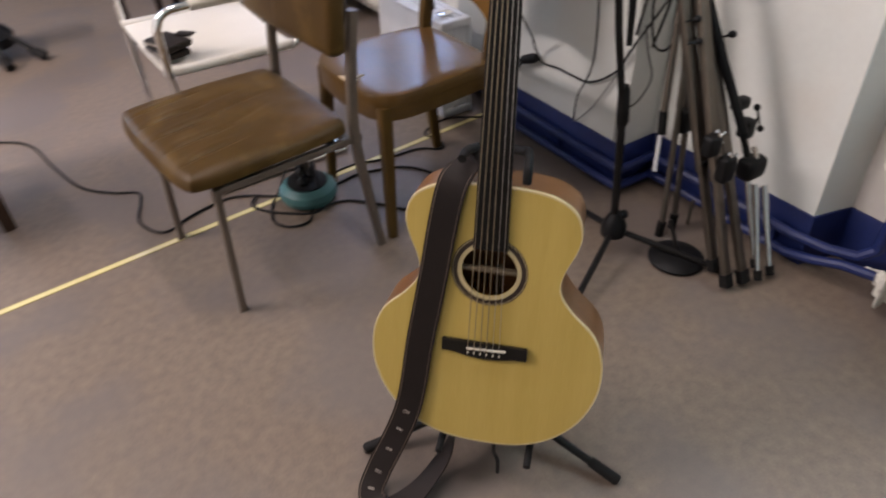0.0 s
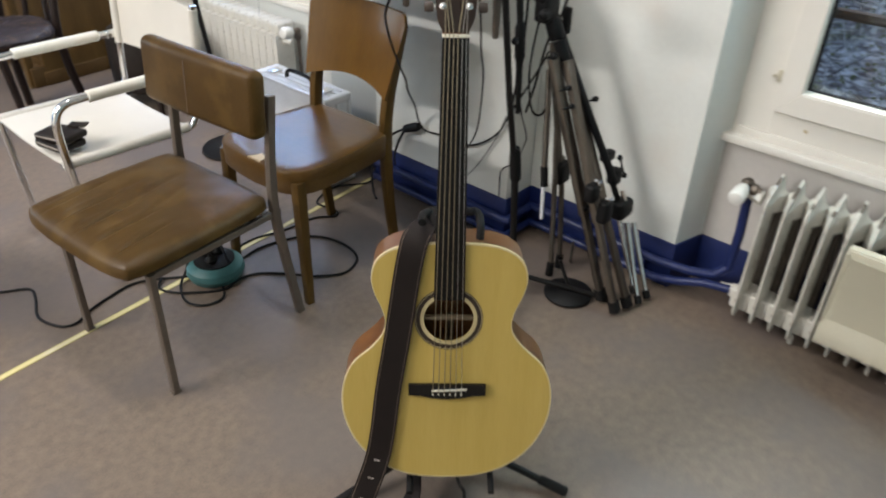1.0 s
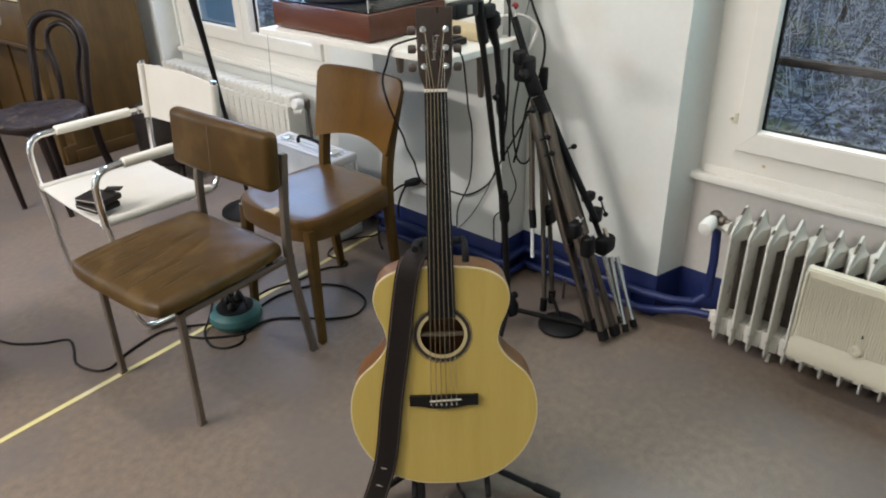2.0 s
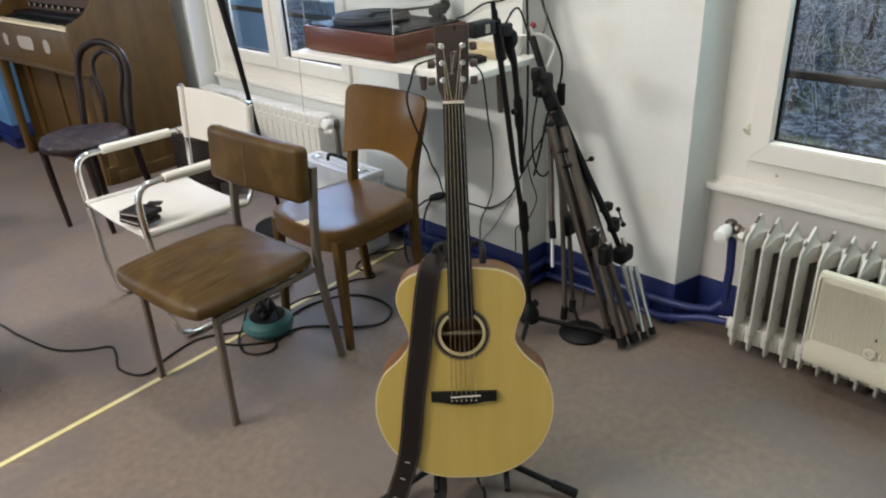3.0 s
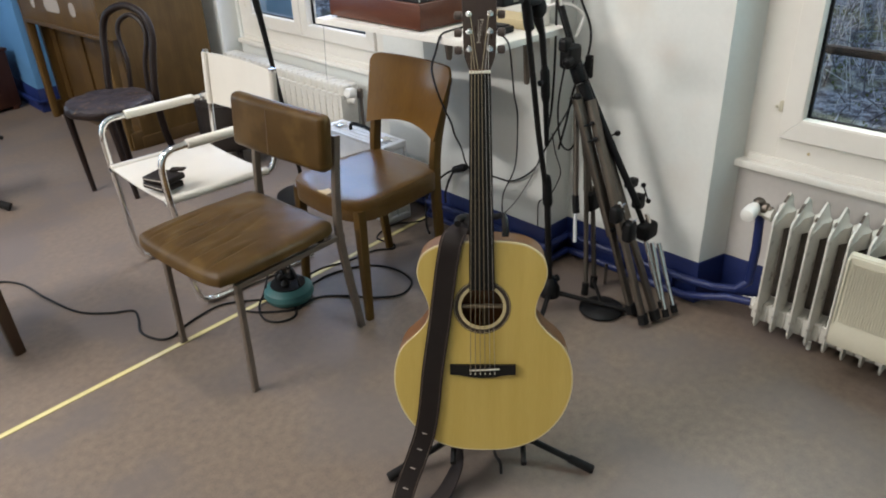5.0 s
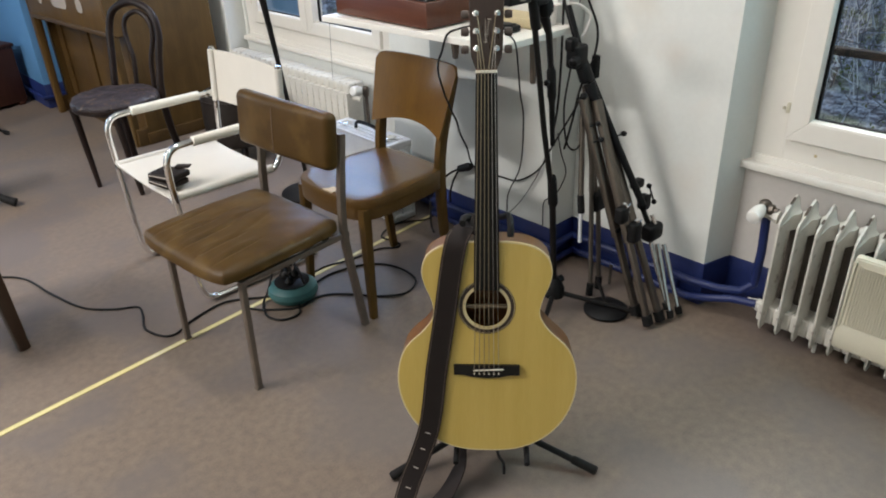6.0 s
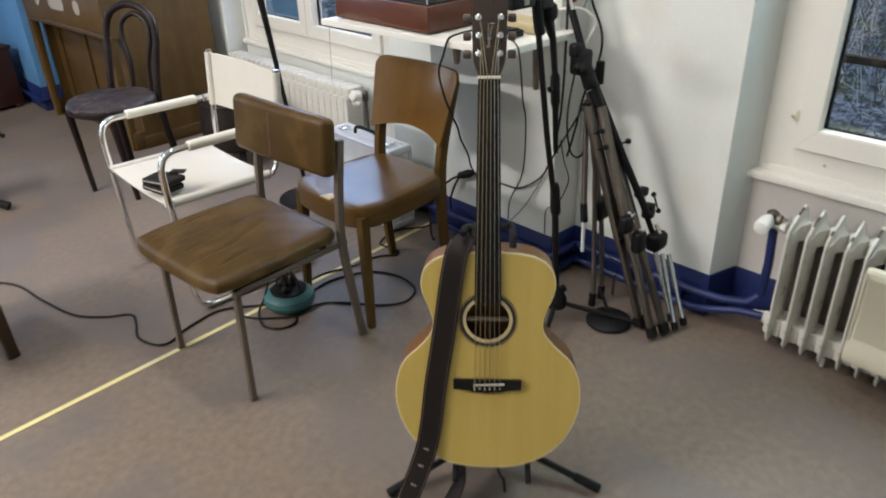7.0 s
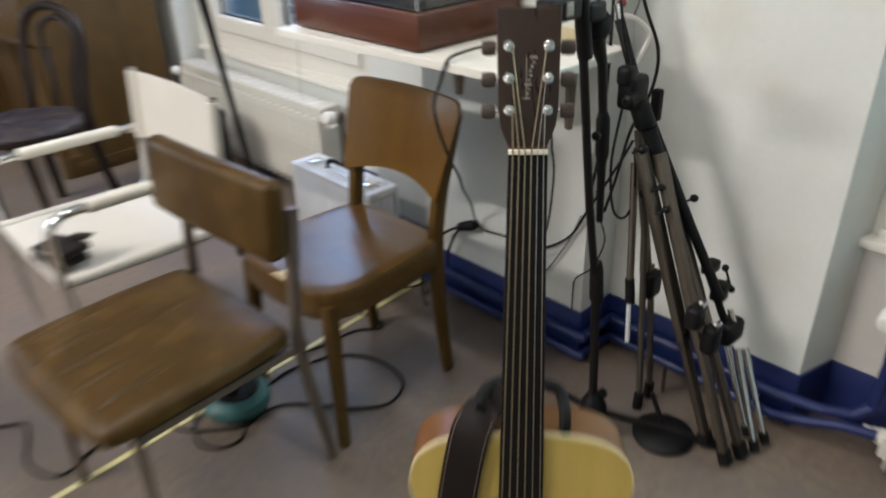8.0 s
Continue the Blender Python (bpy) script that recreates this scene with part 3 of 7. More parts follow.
        hy = b + 0.008 if b > mid + 0.1 else a - 0.008
        for z in (0.685, 1.80):
            box(hg, (1.829, hy, z), (0.012, 0.012, 0.032), 0.003)
            box(hg, (1.831, hy + 0.015 * (1 if b > mid + 0.1 else -1), z - 0.004), (0.008, 0.008, 0.008), 0.002)
        part("hinge", hg, M_humid, leaf, "yellowed plastic hinge cover")
    hd = BM()
    box(hd, (1.812, mid - 0.04, 1.22), (0.014, 0.028, 0.07), 0.005)
    box(hd, (1.796, mid - 0.04, 1.17), (0.014, 0.02, 0.13), 0.005)
    part("window_handle", hd, M_pvc, w)
    sl = BM()
    box(sl, (1.818, (y0 + y1) / 2, z0 - 0.009), (0.046, y1 - y0 + 0.03, 0.024), 0.004)
    part("window_sill", sl, M_sill, w, "narrow white painted sill")
    rl = BM()
    far_end = 4.338 if y1 > 2 else y1 - 0.002
    for z in (0.811, 1.2):
        box(rl, (2.068, (y0 + far_end) / 2, z), (0.03, far_end - y0 - 0.002, 0.024), 0.003)
    part("guard_rail", rl, M_greymetal, w, "dark grey metal guard rail outside")
    return w


window("window_1", *WIN_L, WIN_Z[0] + 0.009, 3.40)
window("window_2", *WIN_R, WIN_Z[0] + 0.025, 0.358, 0.016)

w = tagged(new("window_3"), "white plastic window in the blue end wall", "window", kind="structure")
bm = BM()
for cx, cz, sx, sz in ((-1.685, 1.5, 0.07, 1.16), (-0.615, 1.5, 0.07, 1.16), (-1.15, 0.955, 1.0, 0.07), (-1.15, 2.045, 1.0, 0.07), (-1.15, 1.5, 0.07, 1.02)):
    box(bm, (cx, FAR + 0.13, cz), (sx, 0.06, sz), 0.003)
part("window_frame", bm, M_pvc, w)
for x in (-1.4175, -0.8825):
    bm = BM()
    box(bm, (x, FAR + 0.13, 1.5), (0.463, 0.004, 1.018))
    pane = part("pane", bm, M_glass, w, smooth=False)
    pane.visible_shadow = False

# ---------------------------------------------------------------- chair with leather pads on steel legs


def steel_chair():
    """Leather seat and back pads on flat steel tube legs; x runs from the front to the back."""
    c = thing("steel_chair", pose(0.608, 1.926, 0, 0, 0, 4.6), "olive-brown leather padded chair on dull steel legs", "chair")
    hw, hd = 0.199, 0.215
    sec = rounded(0.024, 0.014, 0.004, 2)
    for s in (-1, 1):
        bm = BM()
        sweep(bm, [(-hd, s * hw, 0.006), (-hd + 0.004, s * hw, 0.20), (-hd + 0.008, s * hw, 0.366)], rounded(0.022, 0.018, 0.004, 2), up=(1, 0, 0))
        leg = part("front_leg", bm, M_steel, c)
        bm = BM()
        box(bm, (-hd, s * hw, 0.004), (0.024, 0.02, 0.008), 0.002)
        part("foot_cap", bm, M_steel, leg)
        bm = BM()
        pts = glide([(hd, s * hw, 0.006), (hd - 0.026, s * hw, 0.18), (hd - 0.048, s * hw, 0.36), (hd - 0.042, s * hw, 0.50), (hd - 0.02, s * hw, 0.675)], 5)
        sweep(bm, pts, rounded(0.02, 0.024, 0.004, 2), up=(1, 0, 0))
        leg = part("back_leg", bm, M_steel, c)
        bm = BM()
        box(bm, (hd, s * hw, 0.004), (0.024, 0.022, 0.008), 0.002)
        part("foot_cap", bm, M_steel, leg)
        bm = BM()
        box(bm, (-0.012, s * (hw - 0.002), 0.356), (2 * hd - 0.035, 0.014, 0.018), 0.002)
        part("side_rail", bm, M_steel, c)
        for x in (-0.14, 0.10):
            bm = BM()
            box(bm, (x, s * (hw - 0.010), 0.372), (0.022, 0.014, 0.018), 0.002)
            part("spacer", bm, M_black, c, "dark spacer under the seat pad")
    for x in (-hd + 0.03, hd - 0.07):
        bm = BM()
        box(bm, (x, 0, 0.358), (0.02, 2 * hw - 0.02, 0.014), 0.002)
        part("cross_rail", bm, M_steel, c)
    # seat pad: a soft domed cushion with five sewn creases near the front and a few sat-in hollows
    bm = BM()
    nx, ny = 84, 190
    grid = {}
    creases = ((-0.66, 0.10), (-0.33, 0.05), (0.0, 0.07), (0.33, 0.04), (0.66, 0.06))
    for side, i, j in product((0, 1), range(nx + 1), range(ny + 1)):
        u, v = 2 * i / nx - 1, 2 * j / ny - 1
        x0, x1 = -0.276 - 0.008 * (1 - v * v), 0.160
        y = 0.008 + v * (0.230 - 0.010 * (u + 1) / 2)
        soft_corner = 1 - 0.070 * abs(u) ** 5 * abs(v) ** 5
        x, y = (x0 + x1) / 2 + u * (x1 - x0) / 2 * soft_corner, y * soft_corner
        edge = max(abs(u), abs(v))
        nose = max(0.0, (edge - 0.80) / 0.20)
        if side:
            z = 0.376 + 0.006 * max(0.0, (edge - 0.9) / 0.1) ** 2
        else:
            z = 0.421 - 0.024 * (1 - math.sqrt(max(0.0, 1 - min(1.0, nose) ** 2.4))) + 0.009 * (1 - u * u) * (1 - v * v)
            z -= 0.006 * max(0.0, -u - 0.2) ** 2
            inner = max(0.0, 1 - edge ** 8)
            for q, lean in creases:
                d = v - q - lean * (u + 0.6)
                along = math.exp(-((u + 0.50) / 0.36) ** 4)
                z += along * inner * (-0.0042 * math.exp(-(d / 0.024) ** 2) + 0.0022 * math.exp(-((d - 0.07) / 0.05) ** 2))
            z += 0.0040 * noise.noise((u * 1.5, v * 1.9, 0.3)) * inner + 0.0022 * noise.noise((u * 3.4, v * 4.2, 4.0)) * inner
            for q, c0, lean, deep in ((-0.22, 0.05, 0.30, 0.0030), (0.10, 0.15, 0.22, 0.0036), (0.42, -0.05, 0.10, 0.0022)):
                d = v - q - lean * u
                z -= deep * math.exp(-(d / 0.05) ** 2) * max(0.0, 1 - ((u - c0) / 0.5) ** 2)
        grid[side, i, j] = bm.verts.new((x, y, z))
    for side, i, j in product((0, 1), range(nx), range(ny)):
        f = [grid[side, i, j], grid[side, i + 1, j], grid[side, i + 1, j + 1], grid[side, i, j + 1]]
        bm.faces.new(f if side == 0 else f[::-1])
    ring = [(i, 0) for i in range(nx)] + [(nx, j) for j in range(ny)] + [(i, ny) for i in range(nx, 0, -1)] + [(0, j) for j in range(ny, 0, -1)]
    for a, b in zip(ring, ring[1:] + ring[:1]):
        bm.faces.new((grid[0, a[0], a[1]], grid[1, a[0], a[1]], grid[1, b[0], b[1]], grid[0, b[0], b[1]]))
    part("seat_pad", bm, M_leather, c, "creased olive-brown leather seat pad", 50)
    bm = BM()
    m = pose(0.150, -0.004, 0.669, 0, 5, 0)
    box(bm, (0, 0, 0), (0.052, 0.446, 0.170), 0.022, 4, m)
    bmesh.ops.subdivide_edges(bm, edges=bm.edges[:], cuts=2, use_grid_fill=True)
    for v in bm.verts:
        y = v.co.y
        v.co.x += 0.10 * y * y - 0.012
        v.co += Vector((0.003, 0, 0.003)) * noise.noise(v.co * 9)
    back = part("back_pad", bm, M_leather, c, "brown leather back pad with a vertical seam", 50)
    bm = BM()
    tube(bm, glide([(0.1050, 0.02, 0.592), (0.1113, 0.02, 0.665), (0.1172, 0.02, 0.733)], 4), 0.0017, 6)
    part("seam", bm, M_stitch, back, "pale stitched seam")
    return c


steel_chair()

# ---------------------------------------------------------------- canvas armchair on chrome tube


def canvas_chair():
    c = thing("canvas_armchair", pose(0.70, 2.505, 0, 0, 0, 0), "cream canvas cantilever armchair on chrome tube", "chair")
    r = 0.0115
    for s in (-1, 1):
        y = s * 0.243
        bm = BM()
        pts = [(0.30, y, r), (0.0, y, r), (-0.10, y, r), (-0.155, y, r + 0.010), (-0.178, y, 0.06), (-0.186, y, 0.12), (-0.196, y, 0.34),
               (-0.203, y, 0.50), (-0.196, y, 0.555), (-0.170, y, 0.582), (-0.12, y, 0.588), (0.05, y, 0.588), (0.19, y, 0.586), (0.232, y, 0.586)]
        tube(bm, glide(pts, 5), r, 12)
        frame_side = part("side_tube", bm, M_chrome, c)
        bm = BM()
        tube(bm, [(-0.105, y, 0.589), (-0.103, y, 0.589), (0.163, y, 0.588), (0.165, y, 0.588)], 0.0165, 14, radii=[0.014, 0.0165, 0.0165, 0.014])
        part("arm_sleeve", bm, M_sleeve, frame_side, "white arm sleeve")
        bm = BM()
        box(bm, (0.215, y, 0.586), (0.05, 0.026, 0.026), 0.006)
        part("arm_bracket", bm, M_chrome, frame_side)
        bm = BM()
        yb, yt = s * 0.222, -0.016 + s * 0.236
        tube(bm, glide([(-0.212, yb, 0.408), (-0.05, yb, 0.402), (0.13, yb, 0.398), (0.185, yb, 0.402), (0.212, yb, 0.432), (0.216, (yb + yt) / 2, 0.48),
                        (0.226, yt, 0.60), (0.242, yt, 0.766)], 5), 0.0105, 12)
        part("seat_and_back_tube", bm, M_chrome, c)
    bm = BM()
    tube(bm, [(0.30, -0.243, r), (0.30, 0.243, r)], r, 12)
    part("floor_tube", bm, M_chrome, c)

    def sling(pts, name, label, off=0.0, half=0.236):
        """A canvas sheet that wraps the tube at both sides and sags between them."""
        bm = BM()
        rows = []
        ny = 24
        for x, z, sag, dx in pts:
            row = []
            for j in range(ny + 1):
                v = 2 * j / ny - 1
                k = (1 - v * v)
                row.append((x + dx * k, off + v * half, z - sag * k + 0.0015 * noise.noise((x * 9, v * 4, z * 9))))
            rows.append(row)
        for t in (0.0, 0.004):
            vs = [[bm.verts.new((p[0] + (t if "back" in name else 0), p[1], p[2] - (0 if "back" in name else t))) for p in row] for row in rows]
            for a, b in zip(vs, vs[1:]):
                for j in range(ny):
                    bm.faces.new((a[j], a[j + 1], b[j + 1], b[j]))
            if t:
                edge = lambda w: [w[0][j] for j in range(ny + 1)] + [q[-1] for q in w[1:]] + [w[-1][j] for j in range(ny - 1, -1, -1)] + [q[0] for q in w[-2:0:-1]]
                e0, e1 = edge(first), edge(vs)
                for i in range(len(e0)):
                    k = (i + 1) % len(e0)
                    bm.faces.new((e0[i], e0[k], e1[k], e1[i]))
            first = vs
        sheet = part(name, bm, M_canvas, c, label)
        for s in (-1, 1):
            hm = BM()
            tube(hm, [(p[0] + (0.002 if "back" in name else 0), off + s * (half - 0.012), p[1] - (0 if "back" in name else 0.006)) for p in pts], 0.0145, 12)
            part("side_hem", hm, M_canvas, sheet)

    sling([(-0.208 + 0.385 * i / 12, 0.418 - 0.006 * i / 12, 0.010, 0) for i in range(13)], "seat_canvas", "stretched cream canvas seat")
    sling([(0.222 + 0.016 * i / 8, 0.560 + 0.195 * i / 8, 0.0, 0.022) for i in range(9)], "back_canvas", "stretched cream canvas back", -0.016, 0.248)
    return c


canvas_chair()

# ---------------------------------------------------------------- varnished wooden chair


def wooden_chair(m, label, wood_flat, wood_up, wood_leg, stout=1.0):
    """Bent plywood seat and back on square tapered legs; x runs from the front to the back, origin under the seat's middle."""
    c = thing("wooden_chair", m, label, "chair", "wooden chairs")
    # seat: rounded trapezoid board with an apron
    outline = glide([(-0.208, -0.083), (-0.196, -0.140), (-0.165, -0.176), (-0.115, -0.191), (-0.03, -0.191), (0.10, -0.181), (0.165, -0.169), (0.190, -0.137), (0.198, 0.0),
                     (0.190, 0.137), (0.165, 0.169), (0.10, 0.181), (-0.03, 0.191), (-0.115, 0.191), (-0.165, 0.176), (-0.196, 0.140), (-0.208, 0.083), (-0.214, 0.0)], 4, True)
    bm = BM()
    levels = ((0.99, 0.3992), (1.0, 0.4000), (1.0, 0.408), (1.0, 0.424), (0.985, 0.4305), (0.95, 0.4328), (0.80, 0.4322), (0.5, 0.4300), (0.2, 0.4290))
    rings = [[bm.verts.new((p[0] * k, p[1] * k, z)) for p in outline] for k, z in levels]
    for a, b in zip(rings, rings[1:]):
        for j in range(len(a)):
            bm.faces.new((a[j], a[(j + 1) % len(a)], b[(j + 1) % len(a)], b[j]))
    bm.faces.new(rings[0][::-1])
    bm.faces.new(rings[-1])
    seat = part("seat", bm, wood_flat, c, "worn glossy brown wooden seat")
    bm = BM()
    ap = [[bm.verts.new((p[0] * k, p[1] * k, z)) for p in outline] for k, z in ((0.995, 0.3988), (0.995, 0.364), (0.985, 0.360), (0.88, 0.360), (0.88, 0.3988))]
    for a, b in zip(ap, ap[1:] + ap[:1]):
        for j in range(len(a)):
            bm.faces.new((a[j], a[(j + 1) % len(a)], b[(j + 1) % len(a)], b[j]))
    part("apron", bm, wood_flat, c)
    bm = BM()
    jag = [(-0.206, -0.046), (-0.190, -0.043), (-0.172, -0.050), (-0.182, -0.036), (-0.150, -0.030), (-0.176, -0.022), (-0.168, -0.012), (-0.190, -0.008), (-0.207, 0.004)]
    prism(bm, jag, 0.4305, 0.4346, 2)
    part("chipped_edge", bm, M_rawwood, seat, "splintered pale bare wood at the seat's edge")
    for s in (-1, 1):
        bm = BM()
        n = 8
        pts = [(-0.170 - 0.016 * (1 - t), s * (0.160 + 0.020 * (1 - t)), 0.395 * t + 0.003) for t in (i / n for i in range(n + 1))]
        sweep(bm, pts, rounded(0.036, 0.036, 0.008, 2), up=(1, 0, 0), scales=[stout * (0.68 + 0.32 * i / n) for i in range(n + 1)])
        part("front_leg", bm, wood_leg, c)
        bm = BM()
        pts = glide([(0.207, s * 0.158, 0.003), (0.184, s * 0.156, 0.20), (0.176, s * 0.156, 0.40), (0.188, s * 0.157, 0.52), (0.219, s * 0.162, 0.64), (0.247, s * 0.167, 0.735)], 5)
        n = len(pts) - 1
        sweep(bm, pts, rounded(0.026, 0.036, 0.006, 2), up=(1, 0, 0), scales=[0.8 + 0.25 * math.sin(math.pi * min(1, i / n * 1.0)) for i in range(n + 1)])
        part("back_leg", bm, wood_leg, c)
    # curved plywood back panel with an arched lower edge
    bm = BM()
    ny, nz = 40, 10
    vs = {}
    for side, i, j in product((0, 1), range(ny + 1), range(nz + 1)):
        v = 2 * i / ny - 1
        q = max(0.0, abs(v) - 0.84) / 0.16
        zt = 0.772 - 0.026 * (1 - math.sqrt(max(0.0, 1 - q * q)))
        zb = 0.563 - 0.028 * v * v
        z = zb + (zt - zb) * j / nz
        lean = (z - 0.52) * 0.30
        x = 0.192 + lean + 0.030 * (1 - v * v) - 0.006 - (0.011 if side == 0 else 0.0) - 0.022
        vs[side, i, j] = bm.verts.new((x, v * (0.199 - 0.026 * (1 - j / nz)), z))
    for side, i, j in product((0, 1), range(ny), range(nz)):
        bm.faces.new((vs[side, i, j], vs[side, i + 1, j], vs[side, i + 1, j + 1], vs[side, i, j + 1]))
    ring = [(i, 0) for i in range(ny)] + [(ny, j) for j in range(nz)] + [(i, nz) for i in range(ny, 0, -1)] + [(0, j) for j in range(nz, 0, -1)]
    for a, b in zip(ring, ring[1:] + ring[:1]):
        bm.faces.new((vs[(0, *a)], vs[(0, *b)], vs[(1, *b)], vs[(1, *a)]))
    part("backrest", bm, wood_up, c, "curved glossy brown plywood back panel")
    return c


wooden_chair(pose(1.062, 1.937, 0, 0, 0, 1.5), "brown varnished wooden chair with a chipped seat edge", M_chairwood, M_chairwood_z, M_chairleg_shaded)
# ---------------------------------------------------------------- guitar on its stand
G_S, G_N = Vector((0.644, 1.0, 0.322)), Vector((0.748, 1.094, 0.977))
gz = (G_N - G_S).normalized()
gx = Vector((0.680, -0.733, 0.0))
gx = (gx - gz * gx.dot(gz)).normalized()
gy = gz.cross(gx)
G = Matrix((gx, gy, gz)).transposed().to_4x4()
G.translation = G_S


def guitar():
    """Local axes: x to the treble side, y into the body, z up the neck; origin at the saddle."""
    g = thing("acoustic_guitar", G, "spruce-top acoustic guitar leaning on a black stand", "guitar")
    half = [(0.0, -0.199), (0.072, -0.193), (0.133, -0.167), (0.179, -0.122), (0.205, -0.062), (0.207, -0.002), (0.188, 0.052), (0.148, 0.092),
            (0.127, 0.120), (0.121, 0.144), (0.127, 0.174), (0.141, 0.208), (0.1465, 0.240), (0.136, 0.274), (0.105, 0.297), (0.06, 0.307), (0.0, 0.309)]
    half = [(x, z * 1.075 if z < 0 else z) for x, z in half]
    pts3 = [(x, 0, z) for x, z in half] + [(-x, 0, z) for x, z in half[-2:0:-1]]
    ol = [(p.x, p.z) for p in glide(pts3, 4, True)]
    n = len(ol)
    hole = (0.154, 0.0475)

    def shrunk(k):
        cz = 0.04
        return [(x * (1 - k / 0.19), cz + (z - cz) * (1 - k / 0.24)) for x, z in ol]

    # top plate with the sound hole through it
    bm = BM()
    inner = shrunk(0.0032)
    angs = [math.atan2(z - hole[0], x) for x, z in inner]
    circ = [(hole[1] * math.cos(a), hole[0] + hole[1] * math.sin(a)) for a in angs]
    steps = 6
    for y in (0.0, 0.003):
        rows = [[bm.verts.new((a[0] + (b[0] - a[0]) * s / steps, y, a[1] + (b[1] - a[1]) * s / steps)) for a, b in zip(circ, inner)] for s in range(steps + 1)]
        for a, b in zip(rows, rows[1:]):
            for j in range(n):
                bm.faces.new((a[j], a[(j + 1) % n], b[(j + 1) % n], b[j]))
        if y:
            for a, b in ((first[0], rows[0]), (first[-1], rows[-1])):
                for j in range(n):
                    bm.faces.new((a[j], a[(j + 1) % n], b[(j + 1) % n], b[j]))
        first = rows
    top = part("top", bm, M_spruce, g, "honey-yellow spruce top")
    # binding round the edge
    bm = BM()
    rows = [[bm.verts.new((x, y, z)) for x, z in o] for o, y in ((shrunk(0.0032), 0.0), (shrunk(0.0008), 0.0), (ol, 0.0010), (ol, 0.006), (shrunk(0.0032), 0.006))]
    for a, b in zip(rows, rows[1:] + rows[:1]):
        for j in range(n):
            bm.faces.new((a[j], a[(j + 1) % n], b[(j + 1) % n], b[j]))
    part("binding", bm, M_binding, top, "cream edge binding")
    # sides, as a thin rim, and the back
    bm = BM()
    depth = [0.104 - 0.026 * (z + 0.186) / 0.49 for x, z in ol]
    o1, o2 = [bm.verts.new((x, 0.0061, z)) for x, z in ol], [bm.verts.new((x, d, z)) for (x, z), d in zip(ol, depth)]
    i1, i2 = [bm.verts.new((x, 0.0061, z)) for x, z in shrunk(0.003)], [bm.verts.new((x, d, z)) for (x, z), d in zip(shrunk(0.003), depth)]
    for a, b in ((o1, o2), (o2, i2), (i2, i1), (i1, o1)):
        for j in range(n):
            bm.faces.new((a[j], a[(j + 1) % n], b[(j + 1) % n], b[j]))
    part("sides", bm, M_mahog, g, "reddish-brown mahogany sides")
    bm = BM()
    r1, r2 = [bm.verts.new((x, d + 0.0005, z)) for (x, z), d in zip(ol, depth)], [bm.verts.new((x, d + 0.004, z)) for (x, z), d in zip(ol, depth)]
    for j in range(n):
        bm.faces.new((r1[j], r1[(j + 1) % n], r2[(j + 1) % n], r2[j]))
    bm.faces.new(r1)
    bm.faces.new(r2[::-1])
    part("back", bm, M_mahog, g)
    bm = BM()
    box(bm, (0, 0.012, 0.152), (0.23, 0.012, 0.008), 0.002)
    box(bm, (0.006, 0.09, 0.13), (0.016, 0.004, 0.3), 0.001)
    part("brace", bm, M_brace, g, "pale wooden brace inside the sound hole")

    # rosette rings
    def ring(r0, r1, mat, y0, name, lab=""):
        b = BM()
        k = 64
        rr = [[b.verts.new((r * math.cos(2 * math.pi * j / k), y, hole[0] + r * math.sin(2 * math.pi * j / k))) for j in range(k)]
              for r, y in ((r0, y0), (r1, y0), (r1, 0.001), (r0, 0.001))]
        for a, c in zip(rr, rr[1:] + rr[:1]):
            for j in range(k):
                b.faces.new((a[j], a[(j + 1) % k], c[(j + 1) % k], c[j]))
        part(name, b, mat, top, lab)

    ring(0.0475, 0.0545, M_binding, -0.0004, "rosette_ring", "pale inner rosette ring")
    ring(0.0546, 0.0625, M_rosette, -0.0003, "rosette_ring", "dark outer rosette ring")
    ring(0.0626, 0.0635, M_binding, -0.0003, "rosette_ring", "thin pale rosette line")
    ring(0.0636, 0.0655, M_rosette, -0.0003, "rosette_ring", "thin dark rosette line")

    # bridge, saddle, pins
    bm = BM()
    br = [(-0.076, 0.013), (-0.076, -0.011), (-0.052, -0.012), (-0.030, -0.017), (0.0, -0.0195), (0.030, -0.017), (0.052, -0.012), (0.076, -0.011), (0.076, 0.013)]
    prism(bm, br, -0.008, -0.0001, 1)
    bridge = part("bridge", bm, M_fret, g, "dark ebony bridge")
    bm = BM()
    box(bm, (0.004, -0.0090, 0.002), (0.070, 0.005, 0.0028), 0.0008, m=pose(0, 0, 0, 0, -3, 0))
    part("saddle", bm, M_bone, bridge, "white bone saddle")
    for k in range(6):
        bm = BM()
        lathe(bm, [(0.0010, 0), (0.0019, 0.0006), (0.0016, 0.0018), (0.0006, 0.0022)], 8, pose(-0.028 + 0.0112 * k, -0.008, -0.008, 90, 0, 0))
        part("bridge_pin", bm, M_bone, bridge)

    # neck, fretless fingerboard, heel
    bm = BM()
    fb = [(-0.0290, 0.196), (0.0290, 0.196), (0.0222, 0.672), (-0.0222, 0.672)]
    prism(bm, fb, -0.007, -0.0005, 1)
    bmesh.ops.bevel(bm, geom=bm.edges[:], offset=0.001, segments=1, affect="EDGES")
    part("fingerboard", bm, M_fret, g, "smooth black fretless fingerboard")
    bm = BM()
    vs = []
    for z, w, d in ((0.300, 0.0275, 0.06), (0.312, 0.027, 0.045), (0.335, 0.0268, 0.028), (0.37, 0.0265, 0.022), (0.5, 0.0245, 0.021), (0.65, 0.0222, 0.019), (0.684, 0.0220, 0.018)):
        vs.append([bm.verts.new((w * math.cos(math.pi * j / 10), -0.0004 + d * math.sin(math.pi * j / 10), z)) for j in range(11)])
